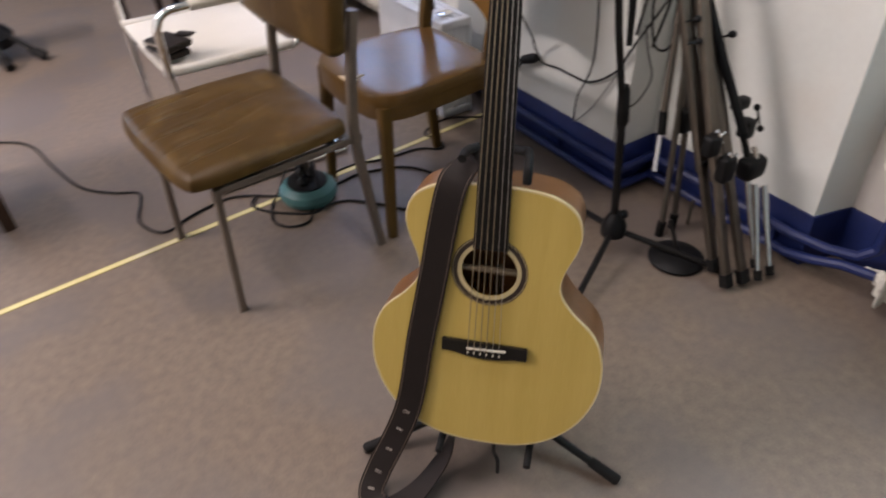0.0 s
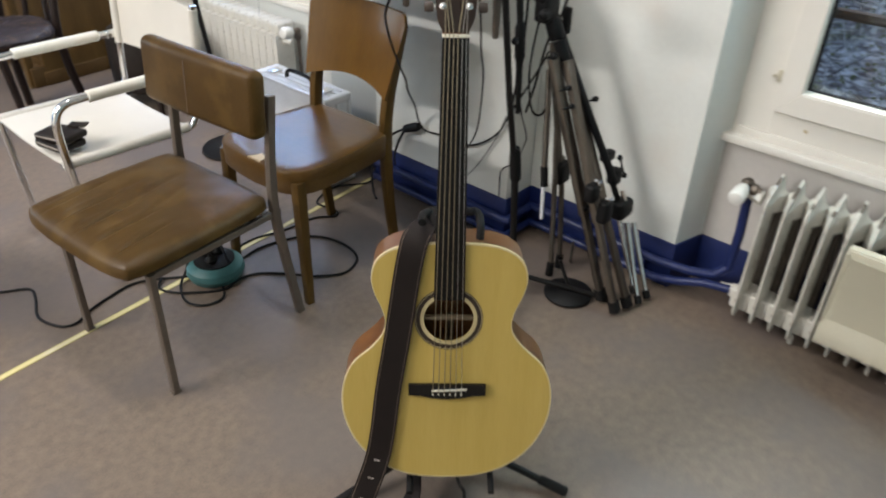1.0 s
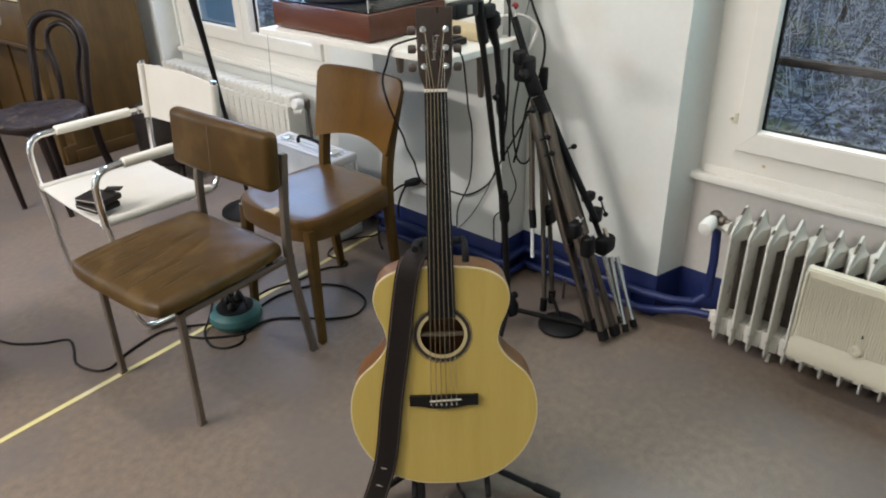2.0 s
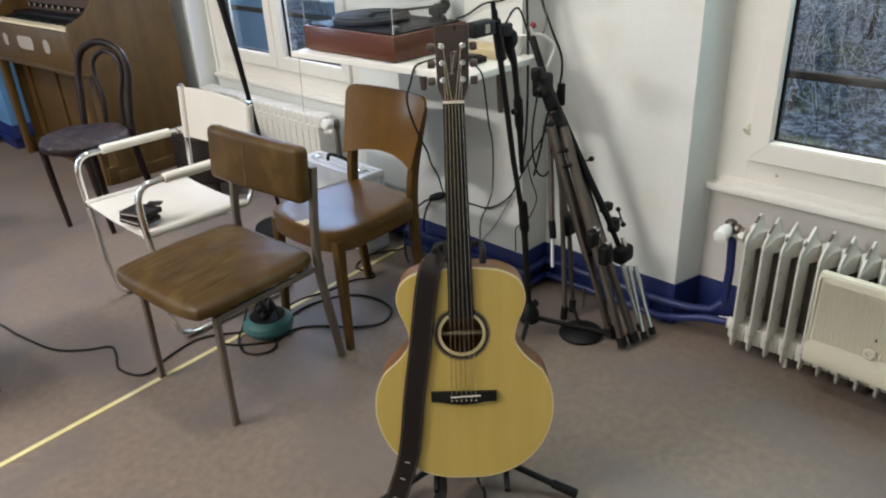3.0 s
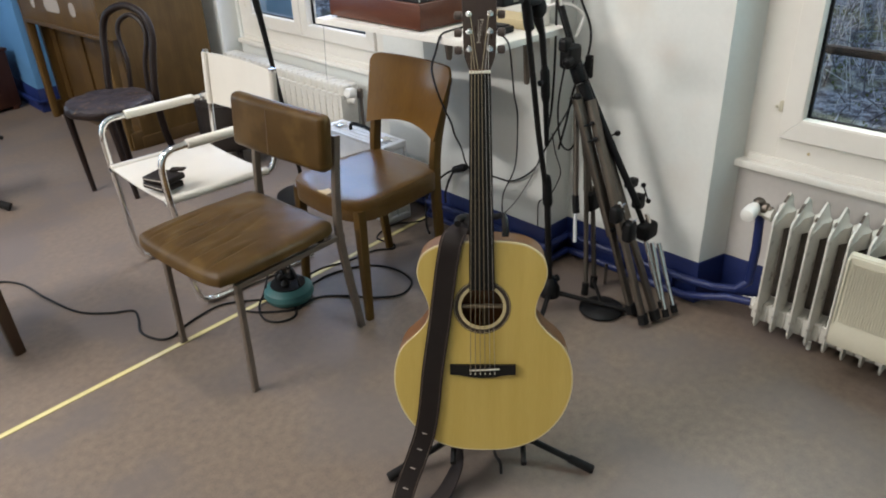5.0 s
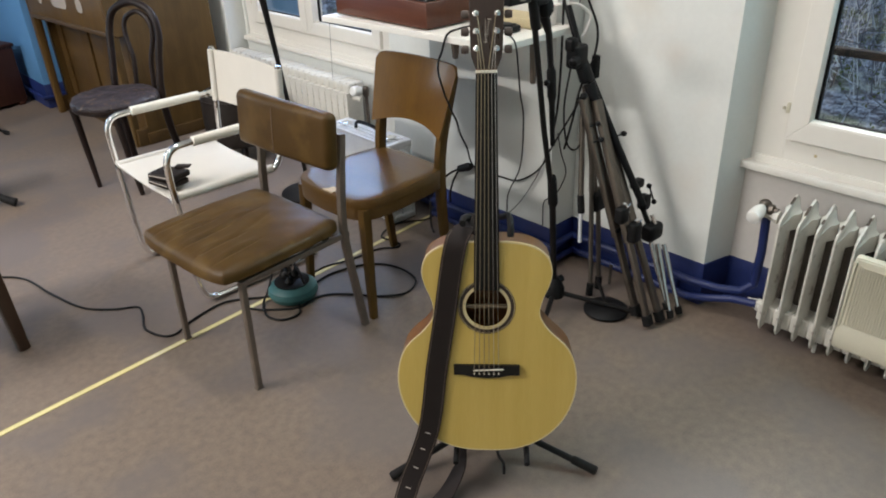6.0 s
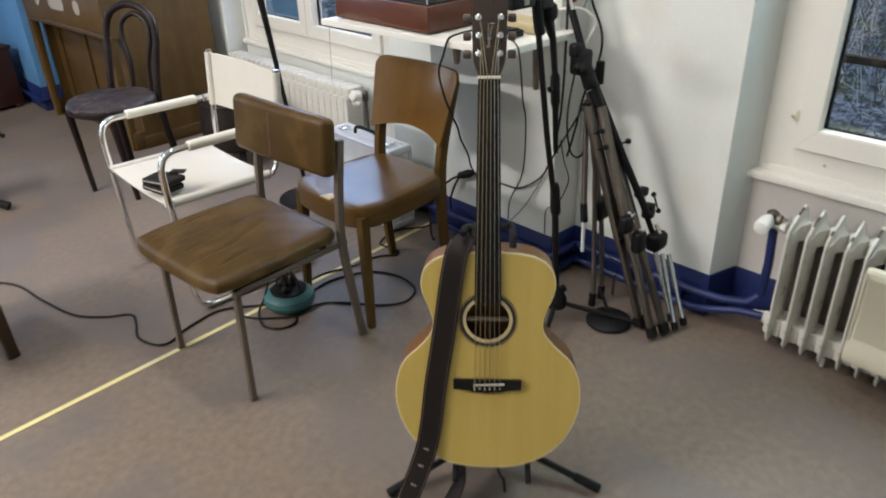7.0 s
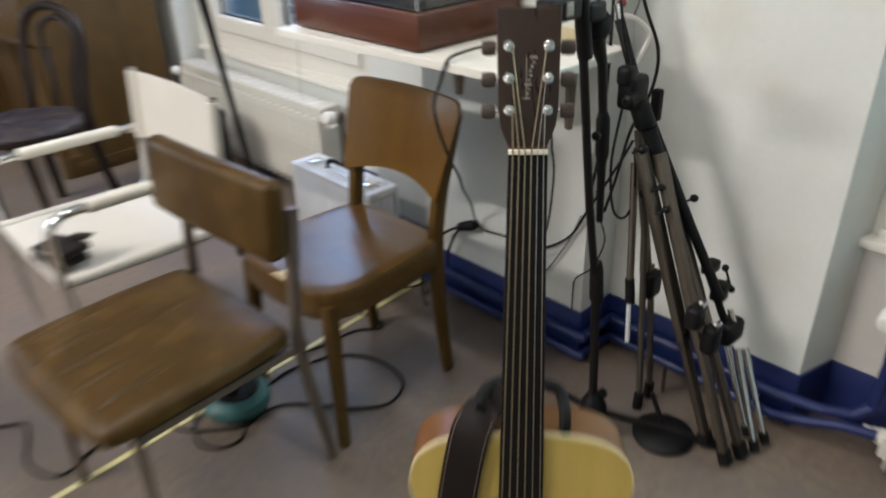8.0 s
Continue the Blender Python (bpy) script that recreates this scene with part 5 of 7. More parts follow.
def turntable():
    c = thing("record_player", pose(1.386, 2.028, SZ), "record player with red-brown wooden plinth under a clear cover", "record player")
    w, d, h = 0.475, 0.342, 0.080
    bm = BM()
    box(bm, (0, 0, h / 2 + 0.004), (d, w, h), 0.004)
    part("plinth", bm, M_ttwood, c, "red-brown wooden plinth")
    bm = BM()
    box(bm, (0.0, 0, h + 0.0065), (d - 0.03, w - 0.03, 0.006), 0.002)
    deck = part("deck_plate", bm, M_black, c, "black deck plate")
    bm = BM()
    lathe(bm, [(0.128, 0), (0.136, 0.002), (0.138, 0.006), (0.138, 0.014), (0.134, 0.017), (0.12, 0.018), (0.12, 0.0165), (0.01, 0.0165)], 48, pose(0.0, 0.06, h + 0.012))
    part("platter", bm, M_platterrim, deck, "grey metal platter")
    bm = BM()
    lathe(bm, [(0.131, 0), (0.132, 0.003), (0.05, 0.0035), (0.049, 0.0042), (0.004, 0.0042), (0.003, 0.012), (0.001, 0.013)], 48, pose(0.0, 0.06, h + 0.0302))
    part("mat", bm, M_platter, deck, "dark ribbed rubber mat")
    bm = BM()
    lathe(bm, [(0.03, 0), (0.03, 0.012), (0.02, 0.016), (0.014, 0.045), (0.014, 0.055), (0.006, 0.058)], 20, pose(0.105, -0.165, h + 0.010))
    tube(bm, [(0.13, -0.19, h + 0.058), (0.105, -0.165, h + 0.058), (-0.02, -0.105, h + 0.056), (-0.09, -0.055, h + 0.053)], 0.0045, 8)
    lathe(bm, [(0.017, 0), (0.020, 0.004), (0.020, 0.03), (0.017, 0.034)], 14, pose(0.120, -0.182, h + 0.058, 0, 90, 39))
    box(bm, (0.105, -0.165, h + 0.045), (0.05, 0.045, 0.03), 0.006)
    box(bm, (-0.098, -0.050, h + 0.047), (0.03, 0.014, 0.012), 0.002, 2)
    part("tone_arm", bm, M_platter, deck, "dark tone arm on its pivot")
    bm = BM()
    lathe(bm, [(0.012, 0), (0.012, 0.012), (0.010, 0.014)], 16, pose(-0.11, -0.185, h + 0.010))
    part("knob", bm, M_platterrim, deck)
    # clear cover of five thin sheets; pale edge strips stand in for glints
    cz0, cz1, t = h + 0.010, h + 0.092, 0.003
    cd, cw = d - 0.012, w - 0.012
    cover = None
    bm = BM()
    box(bm, (0, 0, cz1), (cd, cw, t))
    cover = part("dust_cover", bm, M_acrylic, c, "clear acrylic cover", smooth=False)
    cover.visible_shadow = False
    for c0, s in (((-cd / 2, 0), (t, cw)), ((cd / 2, 0), (t, cw)), ((0, -cw / 2), (cd - 2 * t, t)), ((0, cw / 2), (cd - 2 * t, t))):
        bm = BM()
        box(bm, (c0[0], c0[1], (cz0 + cz1) / 2 - 0.002), (s[0], s[1], cz1 - cz0 - 0.004))
        p = part("cover_side", bm, M_acrylic, cover, smooth=False)
        p.visible_shadow = False
    bm = BM()
    e = 0.0011
    for sx, sy in product((-1, 1), (-1, 1)):
        box(bm, (sx * cd / 2, sy * cw / 2, (cz0 + cz1) / 2), (2 * e, 2 * e, cz1 - cz0))
    for s in (-1, 1):
        box(bm, (s * cd / 2, 0, cz1 + 0.002), (2 * e, cw, 2 * e))
        box(bm, (0, s * cw / 2, cz1 + 0.002), (cd, 2 * e, 2 * e))
    part("cover_edge", bm, M_edgeglint, cover, "thin cover edge coloured pale for the light it catches")
    for sx, sy in product((-1, 1), (-1, 1)):
        bm = BM()
        lathe(bm, [(0.012, 0), (0.014, 0.004)], 12, pose(sx * (d / 2 - 0.03), sy * (w / 2 - 0.03), 0))
        part("foot", bm, M_rubber, c)
    return c


turntable()
bm = BM()
box(bm, (1.475, 1.645, SZ + 0.016), (0.10, 0.20, 0.030), 0.004, m=None)
single("beige_box", bm, M_beige, "flat beige cardboard box lying on the shelf", "box")
bm = BM()
box(bm, (1.365, 1.60, SZ + 0.011), (0.055, 0.085, 0.020), 0.005)
box(bm, (1.365, 1.60, SZ + 0.0225), (0.04, 0.06, 0.004), 0.001)
single("power_adapter", bm, M_black, "small flat black adapter on the shelf", "adapter")
cup = thing("plastic_cup", pose(1.525, 1.555, SZ), "white plastic beaker with a dark red rim inside", "cup")
bm = BM()
lathe(bm, [(0.018, 0), (0.020, 0.002), (0.024, 0.06), (0.0225, 0.06), (0.019, 0.052), (0.004, 0.052)], 20)
part("wall", bm, M_whiteplastic, cup)
bm = BM()
lathe(bm, [(0.0205, 0.0535), (0.0215, 0.0585), (0.012, 0.0595), (0.002, 0.0595)], 20)
part("lid", bm, M_red, cup, "dark red lid")

# ---------------------------------------------------------------- reed organ


def organ():
    c = thing("reed_organ", pose(1.265, 4.60, 0, 0, 0, 3.6), "brown oak reed organ with an open keyboard", "organ")
    y0, y1 = -0.55, 0.55

    def side(y, th):
        b = BM()
        prof = [(-0.185, 0.0), (0.325, 0.0), (0.325, 1.16), (0.06, 1.16), (-0.04, 1.10), (-0.085, 1.01), (-0.115, 0.945), (-0.165, 0.895), (-0.262, 0.862),
                (-0.268, 0.80), (-0.262, 0.62), (-0.240, 0.602), (-0.185, 0.602)]
        prism(b, prof, y, y + th, 1)
        bmesh.ops.bevel(b, geom=b.edges[:], offset=0.003, segments=1, affect="EDGES")
        return b

    part("side_panel", side(y0, 0.028), M_oak, c)
    part("side_panel", side(y1 - 0.028, 0.028), M_oak, c)
    inner = (y1 - y0) - 0.06
    ym = (y0 + y1) / 2
    for name, cc, s, mat in (("back_panel", (0.315, ym, 0.58), (0.014, inner, 1.14), M_oak_y_shaded), ("lower_front_panel", (-0.12, ym, 0.30), (0.02, inner, 0.59), M_oak_y_shaded),
                             ("key_bed", (-0.09, ym, 0.70), (0.31, inner, 0.19), M_oak_y_shaded), ("key_slip", (-0.255, ym, 0.725), (0.018, inner, 0.20), M_oak),
                             ("lower_rail", (-0.258, ym, 0.614), (0.03, inner, 0.024), M_oak_y_shaded),
                             # The stop board's colour is darkened for its shaded recess.
                             ("stop_board", (0.005, ym, 0.925), (0.02, inner, 0.20), M_dark), ("top_board", (0.15, ym, 1.17), (0.36, inner + 0.08, 0.025), M_oak_y_shaded),
                             ("upper_front", (-0.015, ym, 1.065), (0.02, inner, 0.16), M_oak), ("plinth", (0.07, ym, 0.04), (0.49, inner, 0.075), M_oak_y_shaded)):
        b = BM()
        box(b, cc, s, 0.003)
        part(name, b, mat, c)
    for y in (y1 - 0.05, ym + 0.12, ym - 0.16):
        b = BM()
        prism(b, [(-0.13, 0.10), (-0.142, 0.10), (-0.142, 0.58), (-0.13, 0.58)], y - 0.05, y + 0.05, 1)
        part("front_stile", b, M_oak_y_shaded, c)
    # Plinth and foot take the darker oak, which colours in shade near the floor.
    for y in (y0, y1 - 0.028):
        b = BM()
        box(b, (0.07, y + 0.014, 0.035), (0.53, 0.044, 0.068), 0.006)
        part("side_plinth", b, M_oak_y_shaded, c)
        b = BM()
        box(b, (-0.215, y + 0.014, 0.050), (0.07, 0.030, 0.098), 0.005)
        part("leg_foot", b, M_oak_y_shaded, c)
    for y in (y1 - 0.03, y0 + 0.035):
        b = BM()
        sweep(b, [(-0.245, y, 0.0), (-0.245, y, 0.30), (-0.243, y, 0.602)], rounded(0.05, 0.045, 0.006, 2), up=(1, 0, 0), scales=[0.8, 0.9, 1.05])
        part("front_leg", b, M_oak, c)
    # keys
    k = 36
    kw = (inner - 0.06) / k
    b = BM()
    box(b, (0, 0, 0), (0.145, kw - 0.0012, 0.012), 0.0015, 1)
    kme = finish("white_key", b, M_key)
    b = BM()
    box(b, (0, 0, 0), (0.09, kw * 0.55, 0.014), 0.002, 1)
    bme = finish("black_key", b, M_black)
    for i in range(k):
        y = ym - inner / 2 + 0.03 + kw * (i + 0.5)
        o = new("white_key", kme)
        o.parent, o.location = c, (-0.175, y, 0.832)
        if i % 7 in (0, 1, 3, 4, 5) and i < k - 1:
            o = new("black_key", bme)
            o.parent, o.location = c, (-0.148, y + kw / 2, 0.842)
    # Solid black strip that stands in for the shaded gap behind the keys.
    b = BM()
    box(b, (-0.05, ym, 0.845), (0.11, inner, 0.03), 0.002)
    part("key_shade_strip", b, M_black, c, "black strip standing in for the shade behind the keys")
    # stops with pale round faces
    for i in range(11):
        y = ym - inner / 2 + 0.12 + (inner - 0.24) * i / 10
        b = BM()
        lathe(b, [(0.006, 0), (0.006, 0.03), (0.013, 0.032), (0.013, 0.040), (0.010, 0.042)], 14, pose(-0.006, y, 0.895, 0, -90, 0))
        st = part("stop_knob", b, M_black, c, "black stop knob")
        b = BM()
        lathe(b, [(0.009, 0), (0.009, 0.001)], 14, pose(-0.0485, y, 0.895, 0, -90, 0))
        part("stop_face", b, M_paper, st, "pale stop face")
    for y, w in ((ym + 0.30, 0.06), (ym + 0.03, 0.20), (ym - 0.24, 0.075)):
        b = BM()
        rr = [[b.verts.new((x, y + p, 0.735 + q)) for p, q in rounded(w, 0.072, 0.028)] for x in (-0.2645, -0.267)]
        for j in range(len(rr[0])):
            b.faces.new((rr[0][j], rr[0][(j + 1) % len(rr[0])], rr[1][(j + 1) % len(rr[0])], rr[1][j]))
        b.faces.new(rr[0][::-1])
        b.faces.new(rr[1])
        part("label_plate", b, M_paper, c, "pale worn label plate")
    return c


organ()

# ---------------------------------------------------------------- bentwood chair


def bentwood_chair():
    c = thing("bentwood_chair", pose(0.845, 3.63, 0, 0, 0, 25), "dark bentwood chair with a worn round seat", "chair")
    bm = BM()
    lathe(bm, [(0.17, 0.378), (0.198, 0.382), (0.202, 0.392), (0.200, 0.402), (0.19, 0.406)], 40)
    ringp = part("seat_ring", bm, M_blackwood, c)
    bm = BM()
    lathe(bm, [(0.186, 0.394), (0.197, 0.402), (0.198, 0.412), (0.192, 0.422), (0.180, 0.428), (0.165, 0.431)] + [(0.165 - 0.0155 * k, 0.431 + 0.0003 * k) for k in range(1, 11)], 64)
    for v in bm.verts:
        v.co.z += 0.006 * noise.noise(v.co * 16) + 0.004 * noise.noise(v.co * 45)
        if v.co.z < 0.420:
            v.co.x *= 1 + 0.05 * noise.noise(v.co * 30)
            v.co.y *= 1 + 0.05 * noise.noise(v.co * 30 + Vector((7, 0, 0)))
    part("seat", bm, M_bentseat, ringp, "worn dark seat with rubbed patches")
    bm = BM()
    lathe(bm, [(0.170, 0.384), (0.160, 0.366), (0.120, 0.352), (0.05, 0.346), (0.01, 0.345)], 40)
    for v in bm.verts:
        v.co.z += 0.014 * noise.noise(v.co * 12)
    part("torn_lining", bm, M_bentseat, ringp, "torn lining sagging under the seat")
    for x, y, fx, fy in ((-0.145, 0.125, -0.150, 0.085), (-0.145, -0.125, -0.165, -0.195)):
        bm = BM()
        pts = glide([(fx, fy, 0.0), (fx * 0.45 + x * 0.55, fy * 0.45 + y * 0.55, 0.2), (x, y, 0.385)], 5)
        tube(bm, pts, 0.016, 12, radii=[0.0115 + 0.0065 * i / (len(pts) - 1) for i in range(len(pts))])
        part("front_leg", bm, M_blackwood, c)
    bm = BM()
    hoop = [(0.20, 0.175, 0.0), (0.165, 0.150, 0.20), (0.155, 0.145, 0.40), (0.185, 0.146, 0.56), (0.213, 0.150, 0.68), (0.228, 0.112, 0.772), (0.234, 0.0, 0.812),
            (0.228, -0.112, 0.772), (0.213, -0.150, 0.68), (0.185, -0.146, 0.56), (0.155, -0.145, 0.40), (0.165, -0.150, 0.20), (0.20, -0.175, 0.0)]
    tube(bm, glide(hoop, 6), 0.0175, 12)
    part("back_hoop", bm, M_blackwood, c, "bent back hoop running into the back legs")
    bm = BM()
    tube(bm, glide([(0.165, 0.015, 0.41), (0.185, 0.012, 0.55), (0.205, 0.048, 0.66), (0.218, 0.040, 0.735), (0.222, -0.034, 0.772), (0.218, -0.100, 0.735),
                    (0.205, -0.118, 0.66), (0.185, -0.096, 0.55), (0.165, -0.096, 0.41)], 6), 0.012, 10)
    part("inner_hoop", bm, M_blackwood, c)
    return c


bentwood_chair()

# round dark stool behind the canvas chair
st = thing("round_ottoman", pose(1.375, 3.46, 0, 0, 0, 20), "low black upholstered round ottoman on short splayed legs", "ottoman")
bm = BM()
lathe(bm, [(0.10, 0.098), (0.158, 0.102), (0.172, 0.116), (0.176, 0.20), (0.174, 0.335), (0.160, 0.362), (0.10, 0.374), (0.01, 0.377)], 36)
part("padded_seat", bm, M_wallet, st, "black upholstered drum seat")
bm = BM()
ring = [(0.176 * math.cos(2 * math.pi * k / 36), 0.176 * math.sin(2 * math.pi * k / 36), 0.338) for k in range(36)]
tube(bm, ring, 0.004, 8, True)
part("piping", bm, M_wallet, st)
for sx, sy in product((-1, 1), (-1, 1)):
    bm = BM()
    tube(bm, [(sx * 0.085, sy * 0.085, 0.106), (sx * 0.112, sy * 0.112, 0.003)], 0.014, 10, radii=[0.018, 0.011])
    part("leg", bm, M_blackwood, st)

# ---------------------------------------------------------------- aluminium case


def metal_case():
    c = thing("metal_case", pose(1.455, 2.466, 0), "upright aluminium equipment case with a black handle", "case")
    L, D, H = 0.430, 0.120, 0.350
    for name, x, s in (("shell", -0.031, 0.056), ("lid", 0.028, 0.058)):
        bm = BM()
        box(bm, (x, 0, H / 2), (s, L - 0.012, H - 0.008), 0.004)
        part(name, bm, M_dish, c, "ridged bare aluminium " + name)
    for x in (-D / 2 + 0.006, -0.003, D / 2 - 0.006):
        bm = BM()
        for z in (0.007, H - 0.007):
            box(bm, (x, 0, z), (0.014, L, 0.014), 0.003)
        for y in (-L / 2 + 0.007, L / 2 - 0.007):
            box(bm, (x, y, H / 2), (0.014, 0.014, H - 0.03), 0.003)
        part("edge_profile", bm, M_dish, c)
    for i in range(4):
        bm = BM()
        box(bm, (-0.042 + 0.028 * i, 0, H - 0.002), (0.005, L - 0.03, 0.005), 0.0015)
        part("top_rib", bm, M_dish, c)
    bm = BM()
    tube(bm, glide([(-0.004, -0.075, H), (-0.004, -0.07, H + 0.022), (-0.004, -0.04, H + 0.032), (-0.004, 0.04, H + 0.032), (-0.004, 0.07, H + 0.022), (-0.004, 0.075, H)], 5), 0.0075, 10)
    part("handle", bm, M_black, c, "black plastic carrying handle")
    for y in (-0.15, 0.15):
        bm = BM()
        box(bm, (-0.004, y, H + 0.006), (0.05, 0.035, 0.010), 0.003)
        part("latch", bm, M_chrome, c, "chrome latch")
    for y, z in product((-L / 2 + 0.012, L / 2 - 0.012), (0.014, H - 0.014)):
        bm = BM()
        box(bm, (0, y, z), (D + 0.004, 0.030, 0.032), 0.008, 3)
        part("corner_cap", bm, M_dish, c)
    return c


metal_case()

# ---------------------------------------------------------------- microphone stands


def mic_stand_boom():
    """Black stand by the corner, its boom folded down beside the pole."""
    o = Vector((1.345, 1.35, 0))
    c = thing("microphone_stand", Matrix.Translation(o), "black microphone stand with its boom folded down", "microphone stand", "microphone stands")
    P = lambda x, y, z: Vector((x, y, z)) - o
    bm = BM()
    tube(bm, [P(1.342, 1.35, 0.09), P(1.317, 1.352, 0.42)], 0.0105, 12)
    pole = part("lower_pole", bm, M_blackmetal, c)
    bm = BM()
    tube(bm, [P(1.321, 1.352, 0.395), P(1.320, 1.352, 0.405), P(1.311, 1.352, 0.485), P(1.310, 1.352, 0.50)], 0.016, 14, radii=[0.012, 0.016, 0.0145, 0.011])
    part("height_clutch", bm, M_rubber, pole, "black grip clutch")
    bm = BM()
    tube(bm, [P(1.317, 1.352, 0.42), P(1.265, 1.352, 0.65), P(1.207, 1.35, 0.963), P(1.185, 1.35, 1.09)], 0.0085, 12)
    part("upper_pole", bm, M_blackmetal, c)
    bm = BM()
    tube(bm, [P(1.214, 1.35, 0.957), P(1.209, 1.35, 0.97), P(1.192, 1.35, 1.055), P(1.190, 1.35, 1.065)], 0.014, 12)
    tube(bm, [P(1.184, 1.35, 1.07), P(1.180, 1.35, 1.115)], 0.007, 10)
    part("top_sleeve", bm, M_black, c)
    bm = BM()
    box(bm, P(1.222, 1.348, 1.035), (0.050, 0.028, 0.034), 0.007, 3)
    box(bm, P(1.13, 1.35, 1.052), (0.085, 0.035, 0.040), 0.006, 3)
    clamp = part("boom_clamp", bm, M_black, c, "black boom clamp")
    bm = BM()
    box(bm, P(1.135, 1.331, 1.052), (0.018, 0.003, 0.022), 0.001)
    part("clamp_label", bm, M_paper, clamp, "small pale label")
    bm = BM()
    lathe(bm, [(0.005, -0.028), (0.018, -0.024), (0.0255, -0.012), (0.026, 0.003), (0.023, 0.016), (0.014, 0.024), (0.003, 0.027)], 20, Matrix.Translation(P(1.252, 1.357, 1.007)))
    part("ball_joint", bm, M_rubber, c, "round black joint")
    bm = BM()
    tube(bm, [P(1.253, 1.357, 0.985), P(1.268, 1.350, 0.935), P(1.280, 1.347, 0.83)], 0.010, 12, radii=[0.016, 0.0095, 0.0085])
    part("boom_arm", bm, M_blackmetal, c)
    bm = BM()
    tube(bm, [P(1.279, 1.347, 0.842), P(1.281, 1.347, 0.828), P(1.290, 1.349, 0.755), P(1.293, 1.35, 0.735), P(1.306, 1.352, 0.60)], 0.015, 12, radii=[0.009, 0.0135, 0.0135, 0.009, 0.007])
    part("boom_grip", bm, M_rubber, c, "thick black boom grip")
    bm = BM()
    lathe(bm, [(0.004, 0), (0.009, 0.003), (0.009, 0.012), (0.004, 0.014)], 10, pose(*P(1.268, 1.345, 0.80), 0, -90, 0))
    part("knob", bm, M_black, c)
    bm = BM()
    lathe(bm, [(0.018, 0.045), (0.034, 0.055), (0.034, 0.085), (0.024, 0.105), (0.014, 0.125)], 14)
    part("leg_hub", bm, M_black, c)
    bm = BM()
    lathe(bm, [(0.004, 0), (0.012, 0.004), (0.012, 0.018), (0.004, 0.022)], 12, pose(0.010, -0.006, 0.112, 0, 70, -30))
    part("hub_knob", bm, M_black, c)
    for f in ((1.505, 1.098), (1.055, 1.205), (1.395, 1.56 - 0.03)):
        a, b = Vector((0, 0, 0.07)), P(f[0], f[1], 0.012)
        bm = BM()
        tube(bm, [a, b], 0.0085, 10)
        leg = part("leg", bm, M_blackmetal, c)
        bm = BM()
        tube(bm, [a + (b - a) * 0.93, a + (b - a) * 1.0], 0.0118, 10)
        part("rubber_foot", bm, M_rubber, leg)
    return c


mic_stand_boom()

o2 = thing("microphone_stand", pose(1.335, 2.80, 0), "tall black microphone stand on a round base", "microphone stand", "microphone stands")
bm = BM()
lathe(bm, [(0.125, 0), (0.130, 0.004), (0.128, 0.012), (0.10, 0.020), (0.03, 0.028), (0.014, 0.05), (0.012, 0.06)], 32)
part("round_base", bm, M_blackmetal, o2, "round black cast base")
bm = BM()
tube(bm, [(0, 0, 0.05), (-0.060, 0, 0.55), (-0.092, 0, 0.82), (-0.125, 0, 1.08), (-0.20, 0, 1.65)], 0.0105, 12, radii=[0.0095, 0.0095, 0.013, 0.019, 0.020])
part("pole", bm, M_blackmetal, o2)

# small black round stand base beside the tripods
bs = thing("round_stand_base", pose(1.452, 1.212, 0), "black round stand base with a dished underside", "stand base")
bm = BM()
lathe(bm, [(0.066, 0.0), (0.074, 0.005), (0.074, 0.011), (0.062, 0.020), (0.02, 0.030), (0.008, 0.031)], 32)
part("dish", bm, M_black, bs)
bm = BM()
tube(bm, [(0.0, 0.0, 0.028), (0.012, 0.05, 0.10)], 0.006, 8)
part("stub", bm, M_blackmetal, bs)

# ---------------------------------------------------------------- folded tripods in the corner


def leaning(x, z, off=0.0):
    """A point on the plane in which the folded tripods lean."""
    return Vector((x, 1.04 + 0.47 * z + off, z))


